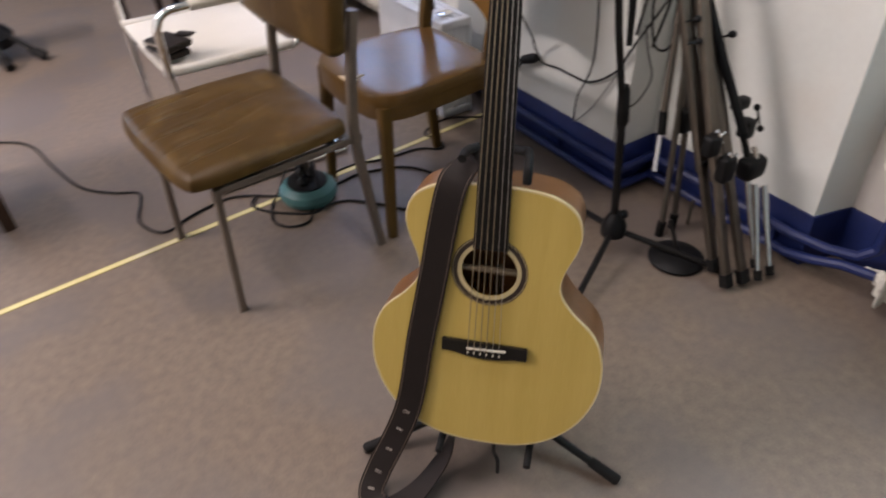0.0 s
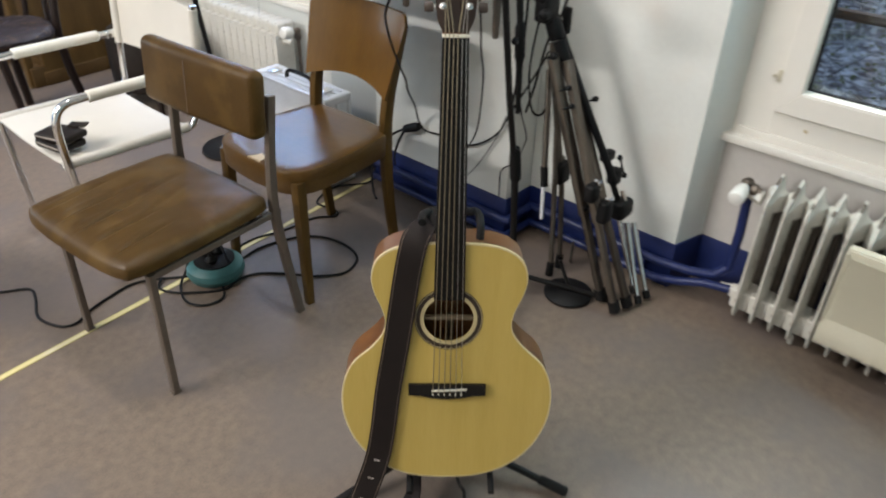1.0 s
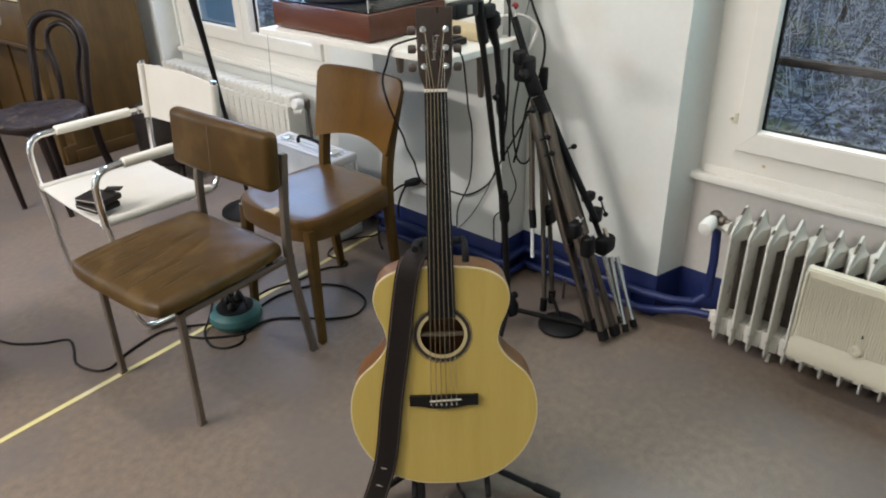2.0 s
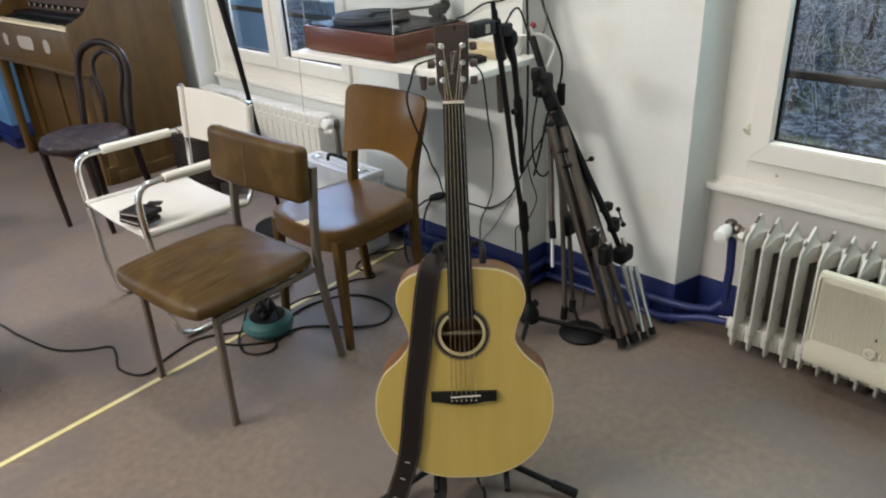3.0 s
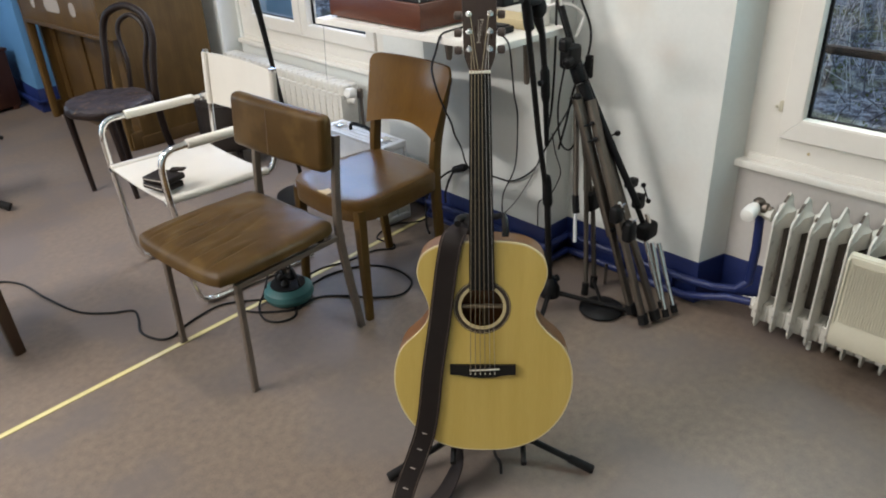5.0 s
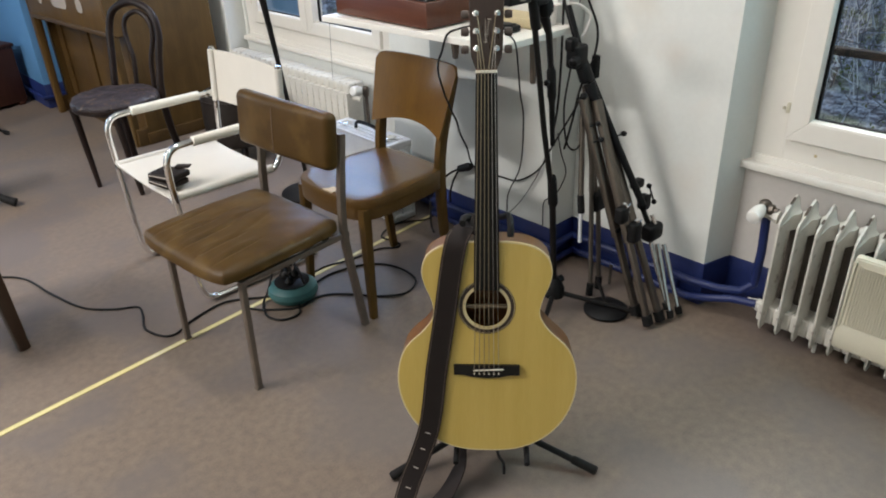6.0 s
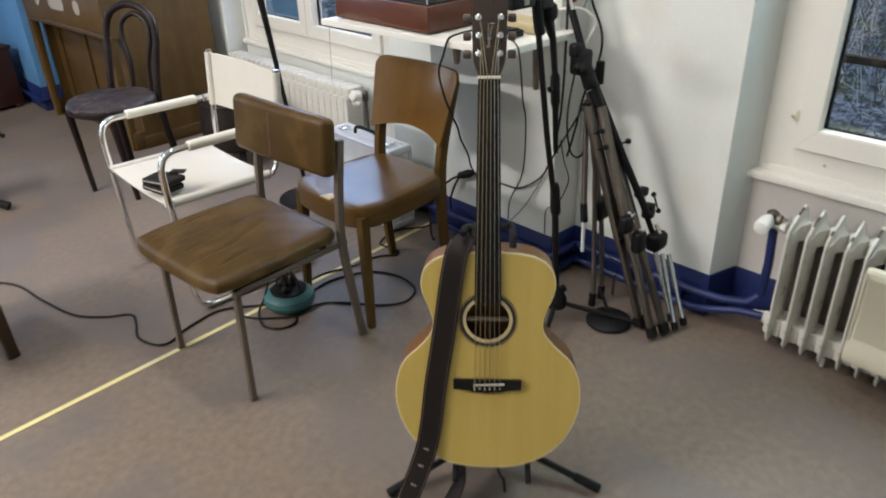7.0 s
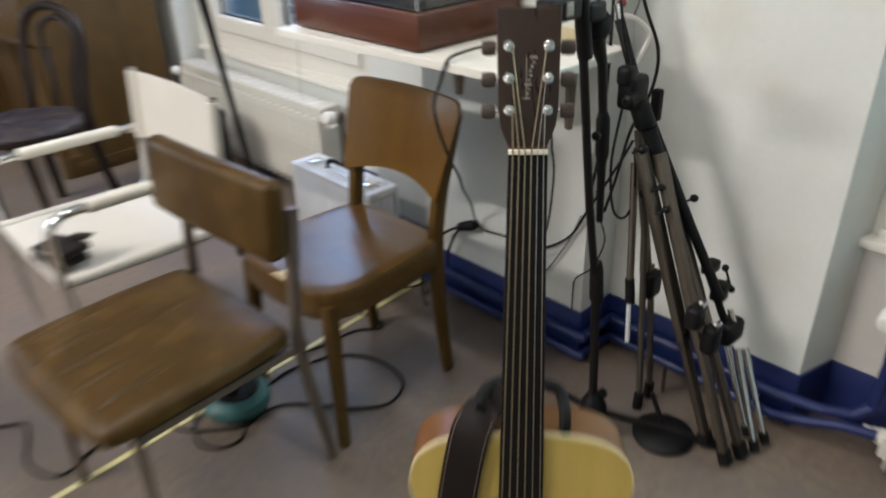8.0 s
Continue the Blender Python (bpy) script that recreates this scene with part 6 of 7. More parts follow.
def tripod_large():
    o = Vector((1.49, 1.06, 0))
    c = thing("folded_tripod", Matrix.Translation(o), "folded aluminium tripod with a black head leaning in the corner", "tripod", "folded tripods")
    for (x0, z0, d0), (x1, z1, d1) in (((1.473, 0.70, 0.0), (1.487, 0.015, 0.068)), ((1.508, 0.693, -0.02), (1.461, 0.014, 0.006)), ((1.535, 0.684, 0.0), (1.512, 0.012, -0.006))):
        a, b = leaning(x0, z0, d0) - o, leaning(x1, z1, d1) - o
        bm = BM()
        sweep(bm, [a, a + (b - a) * 0.62], rounded(0.034, 0.022, 0.005, 2), up=(0, 1, 0.4))
        leg = part("upper_leg", bm, M_alu, c)
        bm = BM()
        sweep(bm, [a + (b - a) * 0.60, b], rounded(0.026, 0.016, 0.004, 2), up=(0, 1, 0.4))
        part("lower_leg", bm, M_alu, leg)
        bm = BM()
        q = a + (b - a) * 0.60
        box(bm, q, (0.031, 0.022, 0.032), 0.004, 2)
        part("leg_lock", bm, M_black, leg, "black leg lock")
        bm = BM()
        sweep(bm, [a + (b - a) * 0.955, b], rounded(0.032, 0.026, 0.006, 2), up=(0, 1, 0.4))
        part("rubber_foot", bm, M_rubber, leg, "black rubber foot")
    pts = [leaning(*p) - o for p in ((1.534, 0.955, 0.004), (1.524, 0.843, 0.0), (1.527, 0.731, -0.01), (1.540, 0.534, -0.025), (1.568, 0.364, -0.03))]
    bm = BM()
    tube(bm, pts, 0.0115, 12)
    part("pan_bar", bm, M_black, c, "long black pan bar")
    bm = BM()
    tube(bm, [pts[0], pts[0] + Vector((0.004, 0.012, 0.028))], 0.007, 10)
    tip = part("pan_bar_tip", bm, M_chrome, c)
    bm = BM()
    lathe(bm, [(0.004, -0.008), (0.0095, -0.006), (0.0105, 0.003), (0.006, 0.008)], 12, Matrix.Translation(pts[0] + Vector((0.022, 0.012, 0.030))) @ pose(0, 0, 0, 0, 60, 0))
    tube(bm, [pts[0] + Vector((0.003, 0.010, 0.022)), pts[0] + Vector((0.018, 0.012, 0.028))], 0.004, 8)
    part("clamp_knob", bm, M_red, tip, "dark red clamp knob")
    bm = BM()
    box(bm, leaning(1.496, 0.820, -0.006) - o, (0.066, 0.044, 0.072), 0.012, 3, None)
    box(bm, leaning(1.472, 0.858, -0.02) - o, (0.036, 0.034, 0.042), 0.010, 3)
    lathe(bm, [(0.008, -0.018), (0.015, -0.012), (0.015, 0.012), (0.008, 0.018)], 14, Matrix.Translation(leaning(1.462, 0.812, -0.02) - o) @ pose(0, 0, 0, 0, 80, 0))
    lathe(bm, [(0.018, -0.03), (0.023, -0.02), (0.023, 0.02), (0.018, 0.03)], 16, Matrix.Translation(leaning(1.514, 0.765, 0.0) - o) @ pose(0, 0, 0, -25, 0, 0))
    head = part("head", bm, M_black, c, "black tripod head")
    bm = BM()
    tube(bm, [leaning(1.508, 0.74, -0.01) - o, leaning(1.514, 0.62, -0.01) - o], 0.018, 12, radii=[0.019, 0.016])
    part("collar", bm, M_black, c)
    bm = BM()
    box(bm, leaning(1.572, 0.775, -0.002) - o, (0.020, 0.022, 0.072), 0.004, 2)
    part("grip", bm, M_rubber, head)
    bm = BM()
    tube(bm, [leaning(1.552, 0.72, 0) - o, leaning(1.560, 0.67, 0) - o], 0.005, 8)
    part("chrome_pin", bm, M_chrome, head)
    for x, z, r in ((1.590, 0.575, 0.010), (1.455, 0.715, 0.012), (1.480, 0.63, 0.009), (1.474, 0.585, 0.009)):
        bm = BM()
        p = leaning(x, z, -0.02) - o
        bmesh.ops.create_uvsphere(bm, u_segments=12, v_segments=8, radius=r, matrix=Matrix.Translation(p) @ Matrix.Diagonal((1.1, 1, 0.9, 1)))
        tube(bm, [p, p + Vector((-0.025, 0.01, -0.004))], 0.003, 6)
        part("knob", bm, M_black, c, "round black knob")
    bm = BM()
    box(bm, leaning(1.436, 0.380, -0.045) - o, (0.042, 0.034, 0.055), 0.010, 3)
    box(bm, leaning(1.470, 0.318, -0.045) - o, (0.042, 0.034, 0.07), 0.010, 3)
    spread = part("spreader_block", bm, M_black, c, "black spreader block")
    for x, z in ((1.448, 0.405), (1.476, 0.348)):
        bm = BM()
        p = leaning(x, z, -0.066) - o
        tube(bm, [p + Vector((-0.016, 0, 0.018)), p + Vector((0.010, 0, -0.022))], 0.005, 8)
        tube(bm, [p + Vector((-0.014, 0, -0.004)), p + Vector((0.016, 0, 0.006))], 0.0035, 6)
        part("wing_nut", bm, M_chrome, spread, "chrome wing nut")
    return c


def tripod_chrome():
    o = Vector((1.60, 1.08, 0))
    c = thing("folded_tripod", Matrix.Translation(o), "small folded tripod with chrome legs and a black crown", "tripod", "folded tripods")
    for (x0, z0, x1, z1, d) in ((1.592, 0.235, 1.548, 0.012, -0.022), (1.621, 0.225, 1.594, 0.010, -0.025), (1.608, 0.23, 1.585, 0.012, 0.015)):
        a, b = leaning(x0, z0, d) - o, leaning(x1, z1, d) - o
        bm = BM()
        tube(bm, [a, a + (b - a) * 0.5], 0.0085, 12)
        leg = part("upper_leg", bm, M_nickel, c)
        bm = BM()
        tube(bm, [a + (b - a) * 0.48, b], 0.0068, 12)
        part("lower_leg", bm, M_nickel, leg)
        bm = BM()
        tube(bm, [a + (b - a) * 0.90, b], 0.0115, 12)
        part("rubber_foot", bm, M_rubber, leg, "black rubber foot")
    bm = BM()
    q = leaning(1.610, 0.262, 0.0) - o
    box(bm, q, (0.075, 0.05, 0.06), 0.016, 3)
    part("crown", bm, M_black, c, "black crown piece")
    bm = BM()
    tube(bm, [leaning(1.603, 0.28, 0) - o, leaning(1.590, 0.43, 0) - o], 0.009, 10)
    part("centre_column", bm, M_blackmetal, c)
    bm = BM()
    box(bm, leaning(1.592, 0.42, -0.012) - o, (0.05, 0.03, 0.03), 0.008, 2)
    box(bm, leaning(1.602, 0.36, -0.01) - o, (0.036, 0.035, 0.05), 0.008, 2)
    part("head", bm, M_black, c)
    bm = BM()
    for x, z in ((1.652, 0.395), (1.652, 0.345)):
        bmesh.ops.create_uvsphere(bm, u_segments=10, v_segments=8, radius=0.009, matrix=Matrix.Translation(leaning(x, z, -0.01) - o))
    tube(bm, [leaning(1.652, 0.395, -0.01) - o, leaning(1.652, 0.345, -0.01) - o], 0.003, 6)
    tube(bm, [leaning(1.652, 0.37, -0.01) - o, leaning(1.605, 0.36, -0.01) - o], 0.0035, 6)
    part("crank", bm, M_black, c, "small black crank with ball ends")
    bm = BM()
    tube(bm, [leaning(1.612, 0.29, -0.02) - o, leaning(1.610, 0.32, -0.02) - o], 0.007, 8)
    part("chrome_screw", bm, M_chrome, c)
    return c


def tripod_upright():
    o = Vector((1.54, 1.33, 0))
    c = thing("folded_tripod", Matrix.Translation(o), "slim grey folded light stand standing in the corner", "tripod", "folded tripods")
    U = lambda x, z, d=0.0: Vector((x, 1.31 + 0.2 * z + d, z)) - o
    for name, pts, r, mat in (("leg", (U(1.564, 0.63), U(1.505, 0.344)), 0.0095, M_alu), ("leg_tip", (U(1.507, 0.355), U(1.474, 0.205)), 0.006, M_dish),
                              ("leg", (U(1.625, 0.66), U(1.567, 0.354)), 0.010, M_alu), ("lower_leg", (U(1.568, 0.36), U(1.502, 0.012)), 0.0085, M_alu),
                              ("leg", (U(1.604, 0.36), U(1.551, 0.012)), 0.0085, M_alu), ("centre_tube", (U(1.59, 0.70), U(1.585, 0.30)), 0.011, M_alu),
                              ("short_tube", (U(1.622, 0.07, -0.01), U(1.600, 0.004, -0.01)), 0.0055, M_alu)):
        bm = BM()
        tube(bm, list(pts), r, 12)
        part(name, bm, mat, c)
    bm = BM()
    box(bm, U(1.590, 0.315, -0.004), (0.055, 0.036, 0.072), 0.012, 3)
    part("bracket", bm, M_black, c, "black sliding bracket")
    for p in (U(1.502, 0.025), U(1.553, 0.03)):
        bm = BM()
        tube(bm, [p + Vector((0, 0, 0.02)), p + Vector((-0.004, 0, -0.024))], 0.0125, 12)
        part("rubber_foot", bm, M_rubber, c)
    bm = BM()
    tube(bm, [U(1.507, 0.36), U(1.500, 0.30)], 0.012, 12)
    part("sleeve", bm, M_black, c)
    for z in (0.63, 0.56):
        bm = BM()
        bmesh.ops.create_uvsphere(bm, u_segments=10, v_segments=8, radius=0.010, matrix=Matrix.Translation(U(1.585 - 0.02, z, -0.015)))
        part("knob", bm, M_black, c, "round black knob")
    return c


tripod_large()
tripod_chrome()
tripod_upright()

# ---------------------------------------------------------------- small things on the floor and chairs
tp = BM()
box(tp, (0.0, 0.0, 0.0007), (3.55, 0.0215, 0.0012), 0.0)
single("floor_tape", tp, M_tape, "strip of worn yellow tape stuck on the floor", "tape", m=pose(-0.215, 2.058, 0.0001, 0, 0, 4.4))


def extension():
    c = thing("extension_socket", pose(0.772, 2.075, 0), "round teal extension socket with black plugs", "extension socket")
    bm = BM()
    lathe(bm, [(0.060, 0.0), (0.080, 0.008), (0.089, 0.028), (0.085, 0.046), (0.068, 0.060), (0.054, 0.063), (0.052, 0.058), (0.01, 0.058)], 36)
    part("housing", bm, M_teal, c, "teal plastic housing")
    bm = BM()
    lathe(bm, [(0.062, 0.059), (0.062, 0.065), (0.044, 0.069), (0.004, 0.069)], 28)
    part("socket_plate", bm, M_black, c, "black socket plate")
    for x, y, lean, h in ((0.024, 0.012, 10, 0.030), (-0.020, -0.018, -8, 0.026), (-0.012, 0.026, 14, 0.036)):
        bm = BM()
        m = Matrix.Translation((x, y, 0.069)) @ pose(0, 0, 0, lean, lean * 0.7, 30 * lean)
        lathe(bm, [(0.014, 0.0), (0.0165, 0.006), (0.0165, h * 0.45), (0.011, h * 0.7), (0.006, h)], 14, m)
        plug = part("plug", bm, M_black, c, "black mains plug")
        bm = BM()
        tube(bm, glide([m @ Vector(q) for q in ((0, 0, h - 0.004), (0.002, 0.002, h + 0.012), (0.016, -0.010, h + 0.022), (0.040, -0.03, h + 0.006), (0.062, -0.045, h - 0.045))], 5), 0.0042, 8)
        part("plug_lead", bm, M_cable, plug)
    return c


extension()
wl = thing("wallet", pose(0.538, 2.385, 0.424, 0, 0, 12), "stack of two black leather wallets on the canvas seat", "wallet")
for z, dx, dy, a in ((0.011, 0, 0, 0), (0.035, 0.004, -0.006, 9)):
    bm = BM()
    box(bm, (0, 0, 0), (0.085, 0.115, 0.021), 0.007, 3, pose(dx, dy, z, 0, 0, a))
    w1 = part("wallet_body", bm, M_wallet, wl)
    bm = BM()
    tube(bm, [pose(dx, dy, z, 0, 0, a) @ Vector(p) for p in ((-0.0425, -0.05, 0.003), (-0.0425, 0.05, 0.003))], 0.0022, 6)
    part("zip", bm, M_paper, w1, "dull metal zip")
bm = BM()
box(bm, (0.035, -0.045, 0.050), (0.03, 0.05, 0.006), 0.002, 2, pose(0, 0, 0, 0, 0, 30))
part("flap", bm, M_wallet, wl)


def cable(pts, r, mat, label, k=8, group="cables"):
    bm = BM()
    tube(bm, glide(pts, k), r, 7)
    return single("cable", bm, mat, label, "cable", group)


F = 0.0042
cable([(-0.9, 3.4, F), (-0.4, 3.25, F), (0.0, 3.05, F), (0.111, 2.944, F), (0.15, 2.75, F), (0.197, 2.559, F), (0.27, 2.465, F), (0.338, 2.415, F), (0.330, 2.35, F),
       (0.300, 2.262, F), (0.320, 2.180, F), (0.36, 2.155, F), (0.42, 2.185, F), (0.485, 2.204, F), (0.56, 2.215, F), (0.62, 2.19, F), (0.70, 2.13, F), (0.725, 2.10, 0.02)],
      F, M_cable, "black mains cable snaking over the floor")
cable([(0.785, 2.09, 0.11), (0.792, 2.10, 0.135), (0.76, 2.14, 0.13), (0.70, 2.12, 0.04), (0.660, 2.10, F), (0.630, 2.02, F), (0.655, 1.965, F), (0.71, 1.955, F), (0.745, 2.0, F), (0.758, 2.05, 0.07), (0.76, 2.062, 0.105)],
      0.004, M_cable, "black cable looped round the extension socket")
cable([(0.80, 2.12, 0.02), (0.86, 2.09, F), (0.95, 2.10, F), (1.031, 2.082, F), (1.10, 2.05, F), (1.147, 1.985, F), (1.160, 1.90, F), (1.135, 1.822, F), (1.056, 1.790, F), (0.98, 1.84, F),
       (0.926, 1.914, F), (0.86, 1.985, F), (0.80, 2.0, F), (0.74, 1.99, F), (0.67, 2.04, F), (0.625, 2.09, F), (0.61, 2.14, F), (0.64, 2.172, 0.009)], F, M_cable, "black cable lying in a loop on the floor")
cable([(0.83, 2.06, F), (0.88, 2.14, F), (0.97, 2.16, F), (1.08, 2.13, F), (1.20, 2.12, F), (1.262, 2.075, F), (1.29, 2.11, F), (1.28, 2.20, F), (1.40, 2.24, F), (1.50, 2.18, F), (1.545, 2.16, 0.02)],
      0.0038, M_cable, "thin black cable running under the wooden chair")
WX = 1.552
cable([(1.34, 1.70, SZ + 0.012), (1.25, 1.69, SZ + 0.014), (1.203, 1.688, SZ + 0.006), (1.192, 1.700, SZ - 0.04), (1.185, 1.715, 0.80), (1.19, 1.702, 0.735), (1.235, 1.715, 0.655), (1.31, 1.765, 0.58), (1.40, 1.845, 0.500), (1.48, 1.890, 0.41), (WX - 0.02, 1.925, 0.335), (WX - 0.01, 1.90, 0.30),
       (WX, 1.84, 0.30), (WX, 1.78, 0.300), (WX, 1.697, 0.309), (WX, 1.601, 0.379), (WX, 1.545, 0.48), (1.60, 1.50, 0.60), (1.62, 1.48, 0.66)], 0.0034, M_cable, "black cable hanging from the shelf to a plug")
cable([(1.46, 1.70, SZ + 0.006), (1.40, 1.63, SZ + 0.006), (1.323, 1.552, SZ + 0.006), (1.275, 1.49, SZ + 0.010), (1.258, 1.460, SZ - 0.008), (1.285, 1.472, 0.80), (1.33, 1.503, 0.721), (1.38, 1.531, 0.624), (1.47, 1.617, 0.414), (1.542, 1.735, 0.252), (1.545, 1.745, 0.17)],
      0.0026, M_cable, "thin black cable hanging down the wall")
cable([(WX, 1.567, 0.452), (WX, 1.601, 0.367), (WX, 1.671, 0.247), (WX, 1.735, 0.169), (WX - 0.006, 1.75, 0.16)], 0.0022, M_greycable, "thin grey cable on the wall")
cable([(WX, 1.575, 0.165), (WX, 1.576, 0.216), (WX, 1.571, 0.262), (1.58, 1.545, 0.290), (1.61, 1.54, 0.321), (1.63, 1.54, 0.366), (1.60, 1.543, 0.443), (1.58, 1.545, 0.52)], 0.0022, M_cable, "thin black cable in the corner")
cable([(WX - 0.004, 1.53, 1.9), (WX - 0.004, 1.527, 1.4), (WX - 0.004, 1.525, 1.093), (WX - 0.004, 1.520, 0.955), (WX - 0.002, 1.521, 0.773), (WX, 1.53, 0.616), (WX, 1.55, 0.50)], 0.0040, M_cable, "black cable coming down from above")
cable([(1.62, 1.52, 1.9), (1.62, 1.525, 1.3), (1.62, 1.523, 1.08), (1.630, 1.49, 0.97), (1.640, 1.452, 0.875), (1.635, 1.455, 0.784), (1.62, 1.49, 0.68), (1.61, 1.51, 0.56), (1.60, 1.53, 0.46)], 0.0040, M_cable, "black cable hanging into the corner")
cable([(1.60, 1.53, 1.7), (1.598, 1.53, 1.2), (1.600, 1.51, 1.06), (1.605, 1.49, 1.0), (1.60, 1.50, 0.95)], 0.0022, M_greycable, "thin grey cable in the corner")
cable([(1.545, 1.83, 0.985), (WX - 0.004, 1.78, 1.0), (WX - 0.004, 1.702, 1.041), (WX - 0.004, 1.617, 1.058), (WX - 0.004, 1.565, 1.095), (WX - 0.004, 1.54, 1.16)], 0.0036, M_cable, "black cable rising from the record player")
cable([(1.53, 1.555, 0.95), (1.58, 1.50, 0.955), (1.612, 1.475, 0.93), (1.62, 1.468, 0.905), (1.60, 1.48, 0.85)], 0.0050, M_whiteplastic, "short white cable beside the beaker")
cable([(1.69, 1.47, 1.14), (1.68, 1.43, 1.092), (1.68, 1.38, 1.078), (1.68, 1.33, 1.088), (1.69, 1.29, 1.13)], 0.0036, M_whiteplastic, "white cable drooping on the wall")
cable([(1.215, 1.335, 1.055), (1.24, 1.33, 1.085), (1.28, 1.34, 1.08), (1.36, 1.38, 1.02), (1.45, 1.42, 0.93), (1.50, 1.43, 0.86)], 0.0030, M_cable, "black cable looped over the stand's clamp")
cable([(1.50, 1.44, 0.80), (1.47, 1.44, 0.66), (1.48, 1.43, 0.54), (1.52, 1.42, 0.51), (1.55, 1.42, 0.56), (1.53, 1.42, 0.68)], 0.0032, M_cable, "black cable looped among the tripods")
cable([(1.703, 3.012, 0.78), (1.70, 3.02, 0.705), (1.70, 3.035, 0.53), (1.70, 3.049, 0.362), (1.70, 3.06, 0.25)], 0.0012, M_greycable, "thin cord hanging in front of the far window")
pl = thing("wall_plug", pose(WX, 1.965, 0.29), "black plug and socket with cables by the wall", "plug")
bm = BM()
tube(bm, [(-0.012, 0.035, -0.015), (-0.012, 0.03, -0.012), (-0.012, -0.02, 0.01), (-0.012, -0.035, 0.016)], 0.016, 12, radii=[0.008, 0.014, 0.017, 0.012])
part("plug_body", bm, M_black, pl)
for pts in ([(-0.012, 0.035, -0.015), (-0.012, 0.09, -0.05), (-0.014, 0.16, -0.12), (-0.02, 0.20, -0.20), (-0.06, 0.16, -0.285), (-0.10, 0.10, -0.286)],
            [(-0.012, 0.035, -0.02), (-0.012, 0.065, -0.07), (-0.014, 0.085, -0.13), (-0.018, 0.08, -0.17)]):
    bm = BM()
    tube(bm, glide(pts, 6), 0.0045, 8)
    part("lead", bm, M_cable, pl)

# dark wooden chair of which one leg reaches into view, and a red-brown cabinet by the end wall
wooden_chair(pose(-0.237, 2.603, 0, 0, 0, 188), "dark varnished wooden chair standing by the tape", M_darkchair, M_darkchair, M_darkchair, 1.5)
bx = thing("small_cabinet", pose(0.556, 5.612, 0, 0, 0, 14), "low red-brown wooden cabinet by the blue wall", "cabinet")
bm = BM()
box(bm, (0, 0, 0.20), (0.62, 0.38, 0.36), 0.005)
part("body", bm, M_redbox, bx)
bm = BM()
box(bm, (0, 0, 0.39), (0.64, 0.40, 0.022), 0.005)
part("top", bm, M_redbox, bx)
for sx, sy in product((-1, 1), (-1, 1)):
    bm = BM()
    box(bm, (sx * 0.27, sy * 0.17, 0.012), (0.04, 0.04, 0.024), 0.003)
    part("foot", bm, M_redbox, bx)


def floor_unit():
    """Grey device on a low black three-legged stand."""
    c = thing("equipment_stand", pose(0.12, 3.87, 0), "grey device on a low black folding stand", "stand")
    bm = BM()
    lathe(bm, [(0.09, 0.05), (0.11, 0.06), (0.115, 0.10), (0.09, 0.13), (0.03, 0.15)], 24)
    part("base", bm, M_black, c)
    for fx, fy in ((0.188, -0.155), (0.045, -0.20), (-0.2, 0.05), (0.1, 0.2)):
        bm = BM()
        tube(bm, [(fx * 0.3, fy * 0.3, 0.13), (fx, fy, 0.022)], 0.010, 10)
        leg = part("leg", bm, M_blackmetal, c)
        bm = BM()
        tube(bm, [(fx * 0.76, fy * 0.76, 0.052), (fx * 0.82, fy * 0.82, 0.040), (fx * 1.02, fy * 1.02, 0.018)], 0.014, 10, radii=[0.012, 0.018, 0.021])
        part("rubber_foot", bm, M_rubber, leg)
    bm = BM()
    box(bm, (-0.02, 0.04, 0.24), (0.20, 0.16, 0.17), 0.02, 3)
    part("device", bm, M_greycable, c, "grey device housing")
    return c


floor_unit()
ms = thing("music_stand", pose(0.40, 4.98, 0), "black folding music stand base by the cabinet", "music stand")
bm = BM()
tube(bm, [(0, 0, 0.10), (0, 0, 0.62)], 0.010, 12)
part("pole", bm, M_blackmetal, ms)
for fx, fy in ((0.196, -0.112), (-0.20, -0.11), (0.0, 0.22)):
    bm = BM()
    tube(bm, [(fx * 0.05, fy * 0.05, 0.17), (fx, fy, 0.010)], 0.008, 10)
    leg = part("leg", bm, M_blackmetal, ms)
    bm = BM()
    tube(bm, [(fx * 0.90, fy * 0.90, 0.024), (fx * 1.02, fy * 1.02, 0.011)], 0.0115, 10)
    part("rubber_foot", bm, M_rubber, leg)

# ---------------------------------------------------------------- outside


def twig_material():
    """Bare twigs, each of its own tone from dark bark to pale grey, with blue skylight coloured in."""
    m = bpy.data.materials.new("bare_twigs")
    m.use_nodes = True
    nt = m.node_tree
    g = nt.nodes.new("ShaderNodeNewGeometry")
    col = ramp(nt, g.outputs["Random Per Island"], [(0.0, (0.03, 0.03, 0.035)), (0.32, (0.13, 0.155, 0.20)), (0.58, (0.46, 0.57, 0.72)), (0.85, (0.86, 0.95, 1.0))])
    b = nt.nodes["Principled BSDF"]
    nt.links.new(col, b.inputs["Base Color"])
    b.inputs["Roughness"].default_value = 0.85
    return m


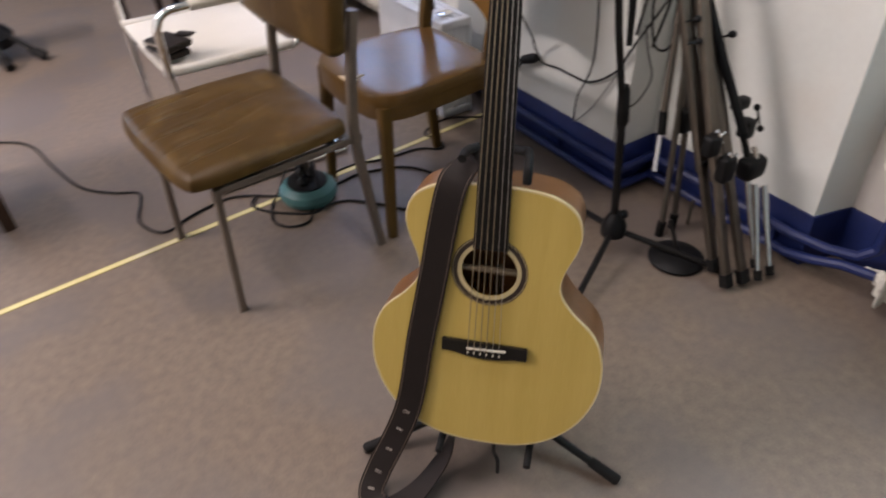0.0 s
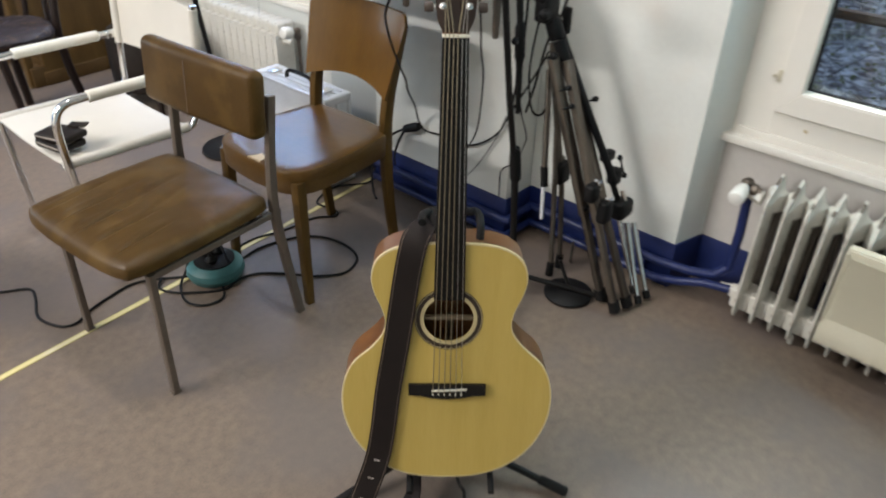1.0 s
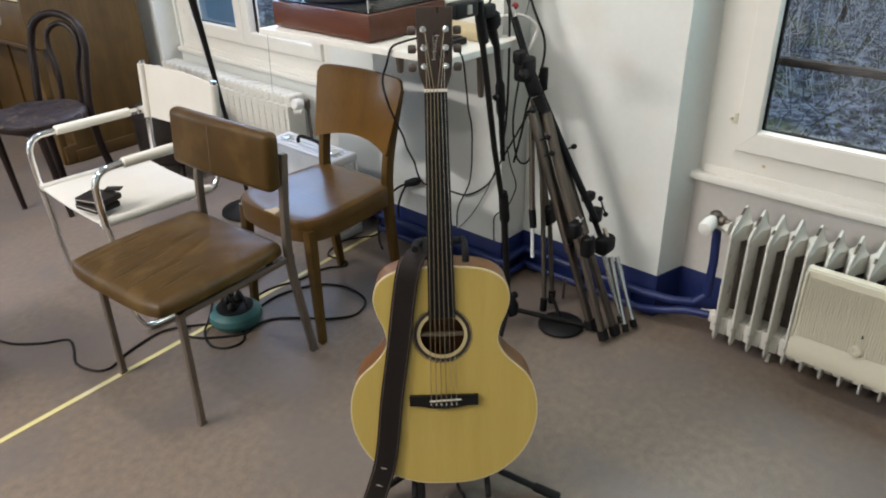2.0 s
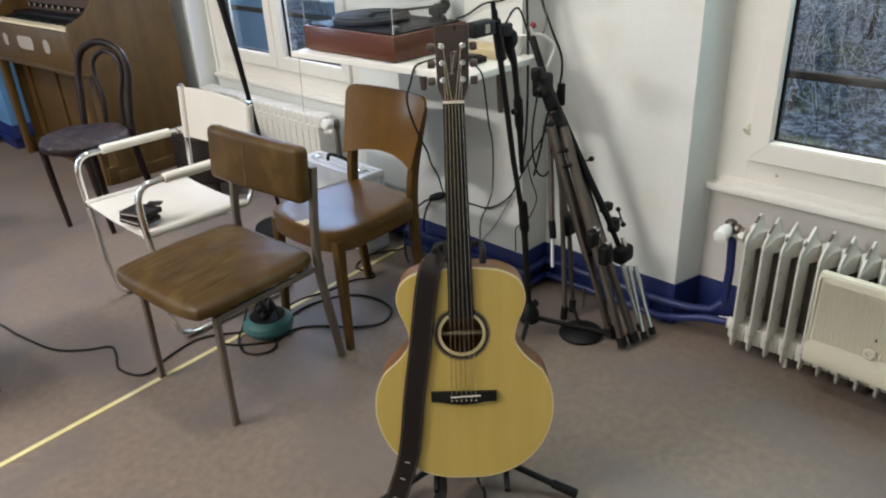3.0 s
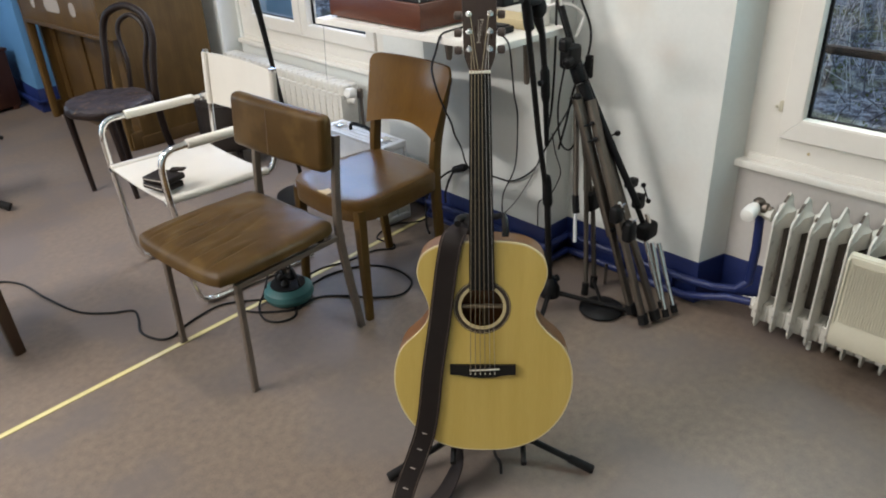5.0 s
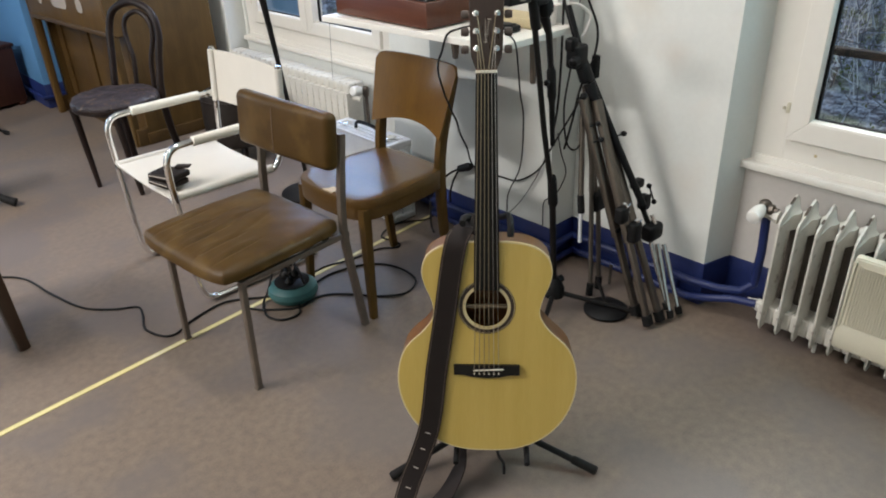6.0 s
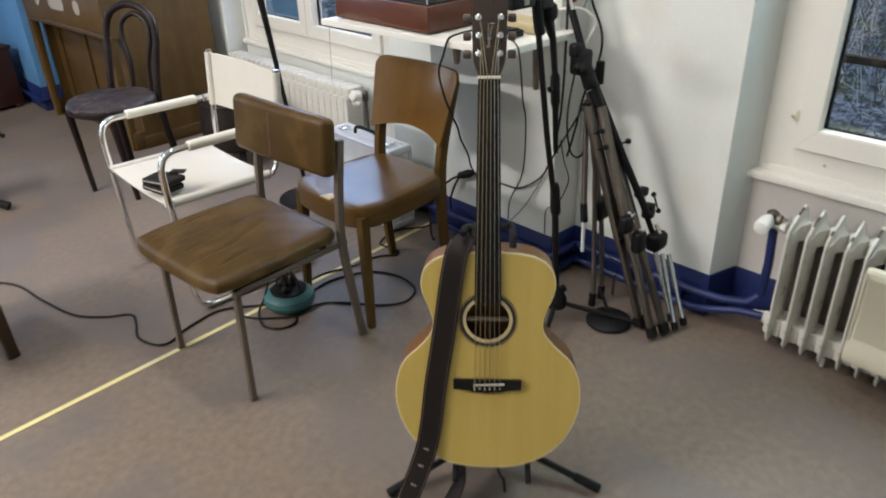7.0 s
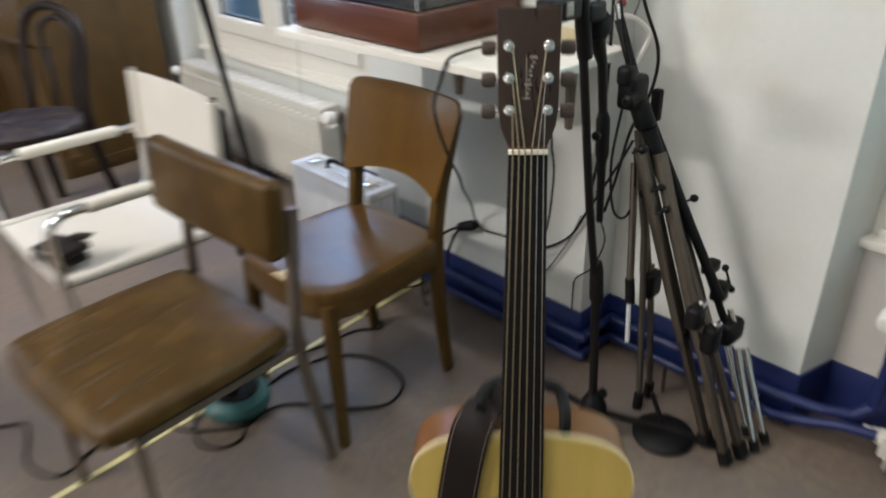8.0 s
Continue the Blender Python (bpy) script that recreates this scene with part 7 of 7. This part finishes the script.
def litter_material():
    """Leaf litter: dark gaps, pale leaves and mossy green patches, the pale tones blued to stand in for skylight."""
    m = material("leaf_litter_bank", (0.2, 0.24, 0.32), 0.9, bump=0.5, dist=0.03, scale=11, fine=34)
    nt = m.node_tree
    N, L = nt.nodes, nt.links
    co = N.new("ShaderNodeTexCoord").outputs["Object"]
    n1, n2 = N.new("ShaderNodeTexNoise"), N.new("ShaderNodeTexNoise")
    for n, s, d in ((n1, 9.0, 6), (n2, 1.4, 4)):
        n.inputs["Scale"].default_value, n.inputs["Detail"].default_value = s, d
        L.new(co, n.inputs["Vector"])
    n1.inputs["Roughness"].default_value = 0.75
    leaf = ramp(nt, n1.outputs["Fac"], [(0.36, (0.03, 0.036, 0.05)), (0.48, (0.19, 0.23, 0.31)), (0.60, (0.58, 0.70, 0.86))])
    moss = ramp(nt, n1.outputs["Fac"], [(0.38, (0.05, 0.06, 0.04)), (0.6, (0.30, 0.36, 0.17))])
    f = ramp(nt, n2.outputs["Fac"], [(0.52, (0, 0, 0)), (0.64, (0.8, 0.8, 0.8))])
    mx = N.new("ShaderNodeMixRGB")
    L.new(f, mx.inputs["Fac"])
    L.new(leaf, mx.inputs["Color1"])
    L.new(moss, mx.inputs["Color2"])
    L.new(mx.outputs["Color"], N["Principled BSDF"].inputs["Base Color"])
    return m


M_soil = litter_material()
M_twig = twig_material()
M_trunk = material("dark_trunk_bark", (0.055, 0.05, 0.048), 0.9, var=0.4, scale=8, bump=0.4, dist=0.01, stretch=(1, 1, 0.2))
M_moss = material("moss_and_ivy", (0.10, 0.15, 0.035), 0.7, var=0.5, scale=14, bump=0.2)
M_outwall = material("blue_grey_render", (0.31, 0.53, 0.78), 0.8, var=0.08, scale=2, bump=0.1)


def bank(x, y):
    """The height of the ground outside."""
    return -0.9 + 0.13 * max(0, x - 3.2)


bm = BM()
n = 60
vs = {}
for i, j in product(range(n + 1), range(n + 1)):
    x = 2.35 + 45 * (i / n) ** 2
    y = -30 + 75 * j / n
    z = bank(x, y) + 0.25 * noise.noise((x * 0.5, y * 0.5, 0))
    vs[i, j] = bm.verts.new((x, y, z))
for i, j in product(range(n), range(n)):
    bm.faces.new((vs[i, j], vs[i + 1, j], vs[i + 1, j + 1], vs[i, j + 1]))
structure("ground", bm, M_soil, "steep bank of leaf litter outside the windows")

rnd = random.Random(7)
verts, faces = [], []


def stick(a, b, r):
    """A three-sided tapered stick, joined into the thicket."""
    d = (b - a).normalized()
    u = d.orthogonal().normalized()
    v = d.cross(u)
    k = len(verts)
    for p, q in ((a, r), (b, r * 0.4)):
        for t in range(3):
            w = 2 * math.pi * t / 3
            verts.append(tuple(p + (u * math.cos(w) + v * math.sin(w)) * q))
    for t in range(3):
        faces.append((k + t, k + (t + 1) % 3, k + 3 + (t + 1) % 3, k + 3 + t))


for i in range(15000):
    x = 5.5 + 17.0 * rnd.random() ** 1.1
    y = rnd.uniform(-3, 4) + (x - 2) * rnd.uniform(-0.15, 1.9)
    a = Vector((x, y, bank(x, y) + rnd.uniform(-0.05, 0.6)))
    steep = rnd.random() < 0.75
    d = Vector((rnd.gauss(0, 0.3), rnd.gauss(0, 0.3), rnd.uniform(0.8, 1.6) if steep else rnd.uniform(-0.2, 0.5))).normalized()
    l = rnd.uniform(0.15, 0.8) * (1.0 if steep else 0.8) * (2.2 if rnd.random() < 0.06 else 1.0)
    mid = a + d * l * 0.5 + Vector((rnd.gauss(0, 0.06), rnd.gauss(0, 0.06), rnd.gauss(0, 0.03)))
    r = rnd.uniform(0.0013, 0.0036) * (1 + x / 12)
    stick(a, mid, r)
    stick(mid, mid + (d + Vector((rnd.gauss(0, 0.45), rnd.gauss(0, 0.45), rnd.gauss(0, 0.3)))).normalized() * l * 0.5, r * 0.7)
for i in range(230):
    x = rnd.uniform(6.0, 13.0)
    y = rnd.uniform(-2, 3) + (x - 2) * rnd.uniform(-0.1, 1.7)
    a = Vector((x, y, bank(x, y)))
    lean = Vector((rnd.gauss(0, 0.10), rnd.gauss(0, 0.16), 1)).normalized()
    r, step = rnd.uniform(0.004, 0.009), rnd.uniform(0.3, 0.55)
    for q in range(4):
        b = a + (lean + Vector((rnd.gauss(0, 0.08), rnd.gauss(0, 0.10), 0))).normalized() * step
        stick(a, b, r * (1 - 0.2 * q))
        a = b
for i in range(25):
    x = rnd.uniform(6.5, 11.0)
    a = Vector((x, rnd.uniform(-1, 3) + (x - 2) * rnd.uniform(0, 1.5), bank(x, 0) + rnd.uniform(0.2, 1.4)))
    stick(a, a + Vector((rnd.gauss(0, 0.4), rnd.gauss(0, 0.9), rnd.gauss(0, 0.4))), rnd.uniform(0.006, 0.012))
for i in range(150):
    x = rnd.uniform(5.0, 10.0)
    a = Vector((x, rnd.uniform(-1.5, 2.5) + (x - 2) * rnd.uniform(-0.1, 1.5), bank(x, 0) + rnd.uniform(0.0, 0.4)))
    d = Vector((rnd.gauss(0, 0.3), rnd.gauss(0, 0.7), rnd.uniform(0.4, 1.4))).normalized()
    r = rnd.uniform(0.006, 0.013)
    for q in range(6):
        b = a + d * rnd.uniform(0.18, 0.34)
        stick(a, b, r)
        if q > 1:
            stick(b, b + (d + Vector((rnd.gauss(0, 0.6), rnd.gauss(0, 0.6), rnd.gauss(0, 0.4)))).normalized() * rnd.uniform(0.2, 0.5), r * 0.6)
        d = (d + Vector((rnd.gauss(0, 0.14), rnd.gauss(0, 0.18), rnd.gauss(-0.05, 0.12)))).normalized()
        a, r = b, r * 0.84
me = bpy.data.meshes.new("undergrowth")
me.from_pydata(verts, [], faces)
me.materials.append(M_twig)
tagged(new("undergrowth", me), "thicket of bare grey twigs on the bank", "undergrowth", kind="stuff")
for i, (x, y, r, lean) in enumerate(((8.4, 2.3, 0.03, 0.1), (9.6, 3.6, 0.045, -0.12), (7.6, 1.2, 0.02, 0.1), (5.2, 4.6, 0.05, 0.05), (7.5, 6.2, 0.06, -0.1), (8.2, -0.6, 0.05, 0.15))):
    tr = thing("sapling", pose(x, y, bank(x, y) - 0.1), "bare dark sapling on the bank", "tree", "saplings")
    bm = BM()
    top = Vector((lean * 3, -lean * 2, 4.2))
    pts = glide([(0, 0, 0), top * 0.33 + Vector((0.06, 0.03, 0)), top * 0.66, top], 4)
    tube(bm, pts, r, 8, radii=[r * (1 - 0.75 * q / (len(pts) - 1)) for q in range(len(pts))])
    part("trunk", bm, M_trunk, tr)
    for q in range(7):
        b = pts[3 + q]
        bm = BM()
        e = b + Vector((rnd.uniform(-0.9, 0.9), rnd.uniform(-0.9, 0.9), rnd.uniform(0.2, 0.9)))
        tube(bm, glide([b, (b + e) / 2 + Vector((0, 0, 0.08)), e], 3), 0.012, 5, radii=[0.014 - 0.0016 * w for w in range(7)])
        part("limb", bm, M_trunk, tr)
verts, faces = [], []
for i in range(6000):
    cx, cy = rnd.choice(((6.2, 0.7), (7.4, 2.6), (6.3, 3.6), (8.4, 4.4), (7.0, 6.0), (9.0, 1.6)))
    x, y = cx + rnd.gauss(0, 0.7), cy + rnd.gauss(0, 0.6)
    p = Vector((x, y, bank(x, y) + rnd.uniform(-0.02, 0.14)))
    u = Vector((rnd.gauss(0, 1), rnd.gauss(0, 1), rnd.gauss(0, 1))).normalized() * 0.018
    v = u.orthogonal().normalized() * 0.013
    k = len(verts)
    verts += [tuple(p - u), tuple(p + v), tuple(p + u), tuple(p - v)]
    faces.append((k, k + 1, k + 2, k + 3))
me = bpy.data.meshes.new("ivy")
me.from_pydata(verts, [], faces)
me.materials.append(M_moss)
tagged(new("ivy", me), "patches of green ivy on the bank", "ivy", kind="stuff")
nb = thing("outbuilding", pose(1.27, 9.32, -1.0, 0, 0, 56), "blue-grey rendered outbuilding beyond the far window", "building")
bm = BM()
box(bm, (0, 0, 2.0), (1.2, 7.4, 4.0), 0.01)
part("wall", bm, M_outwall, nb)
bm = BM()
box(bm, (0, 0, 4.08), (1.5, 7.8, 0.16), 0.01)
part("roof", bm, M_steel, nb)
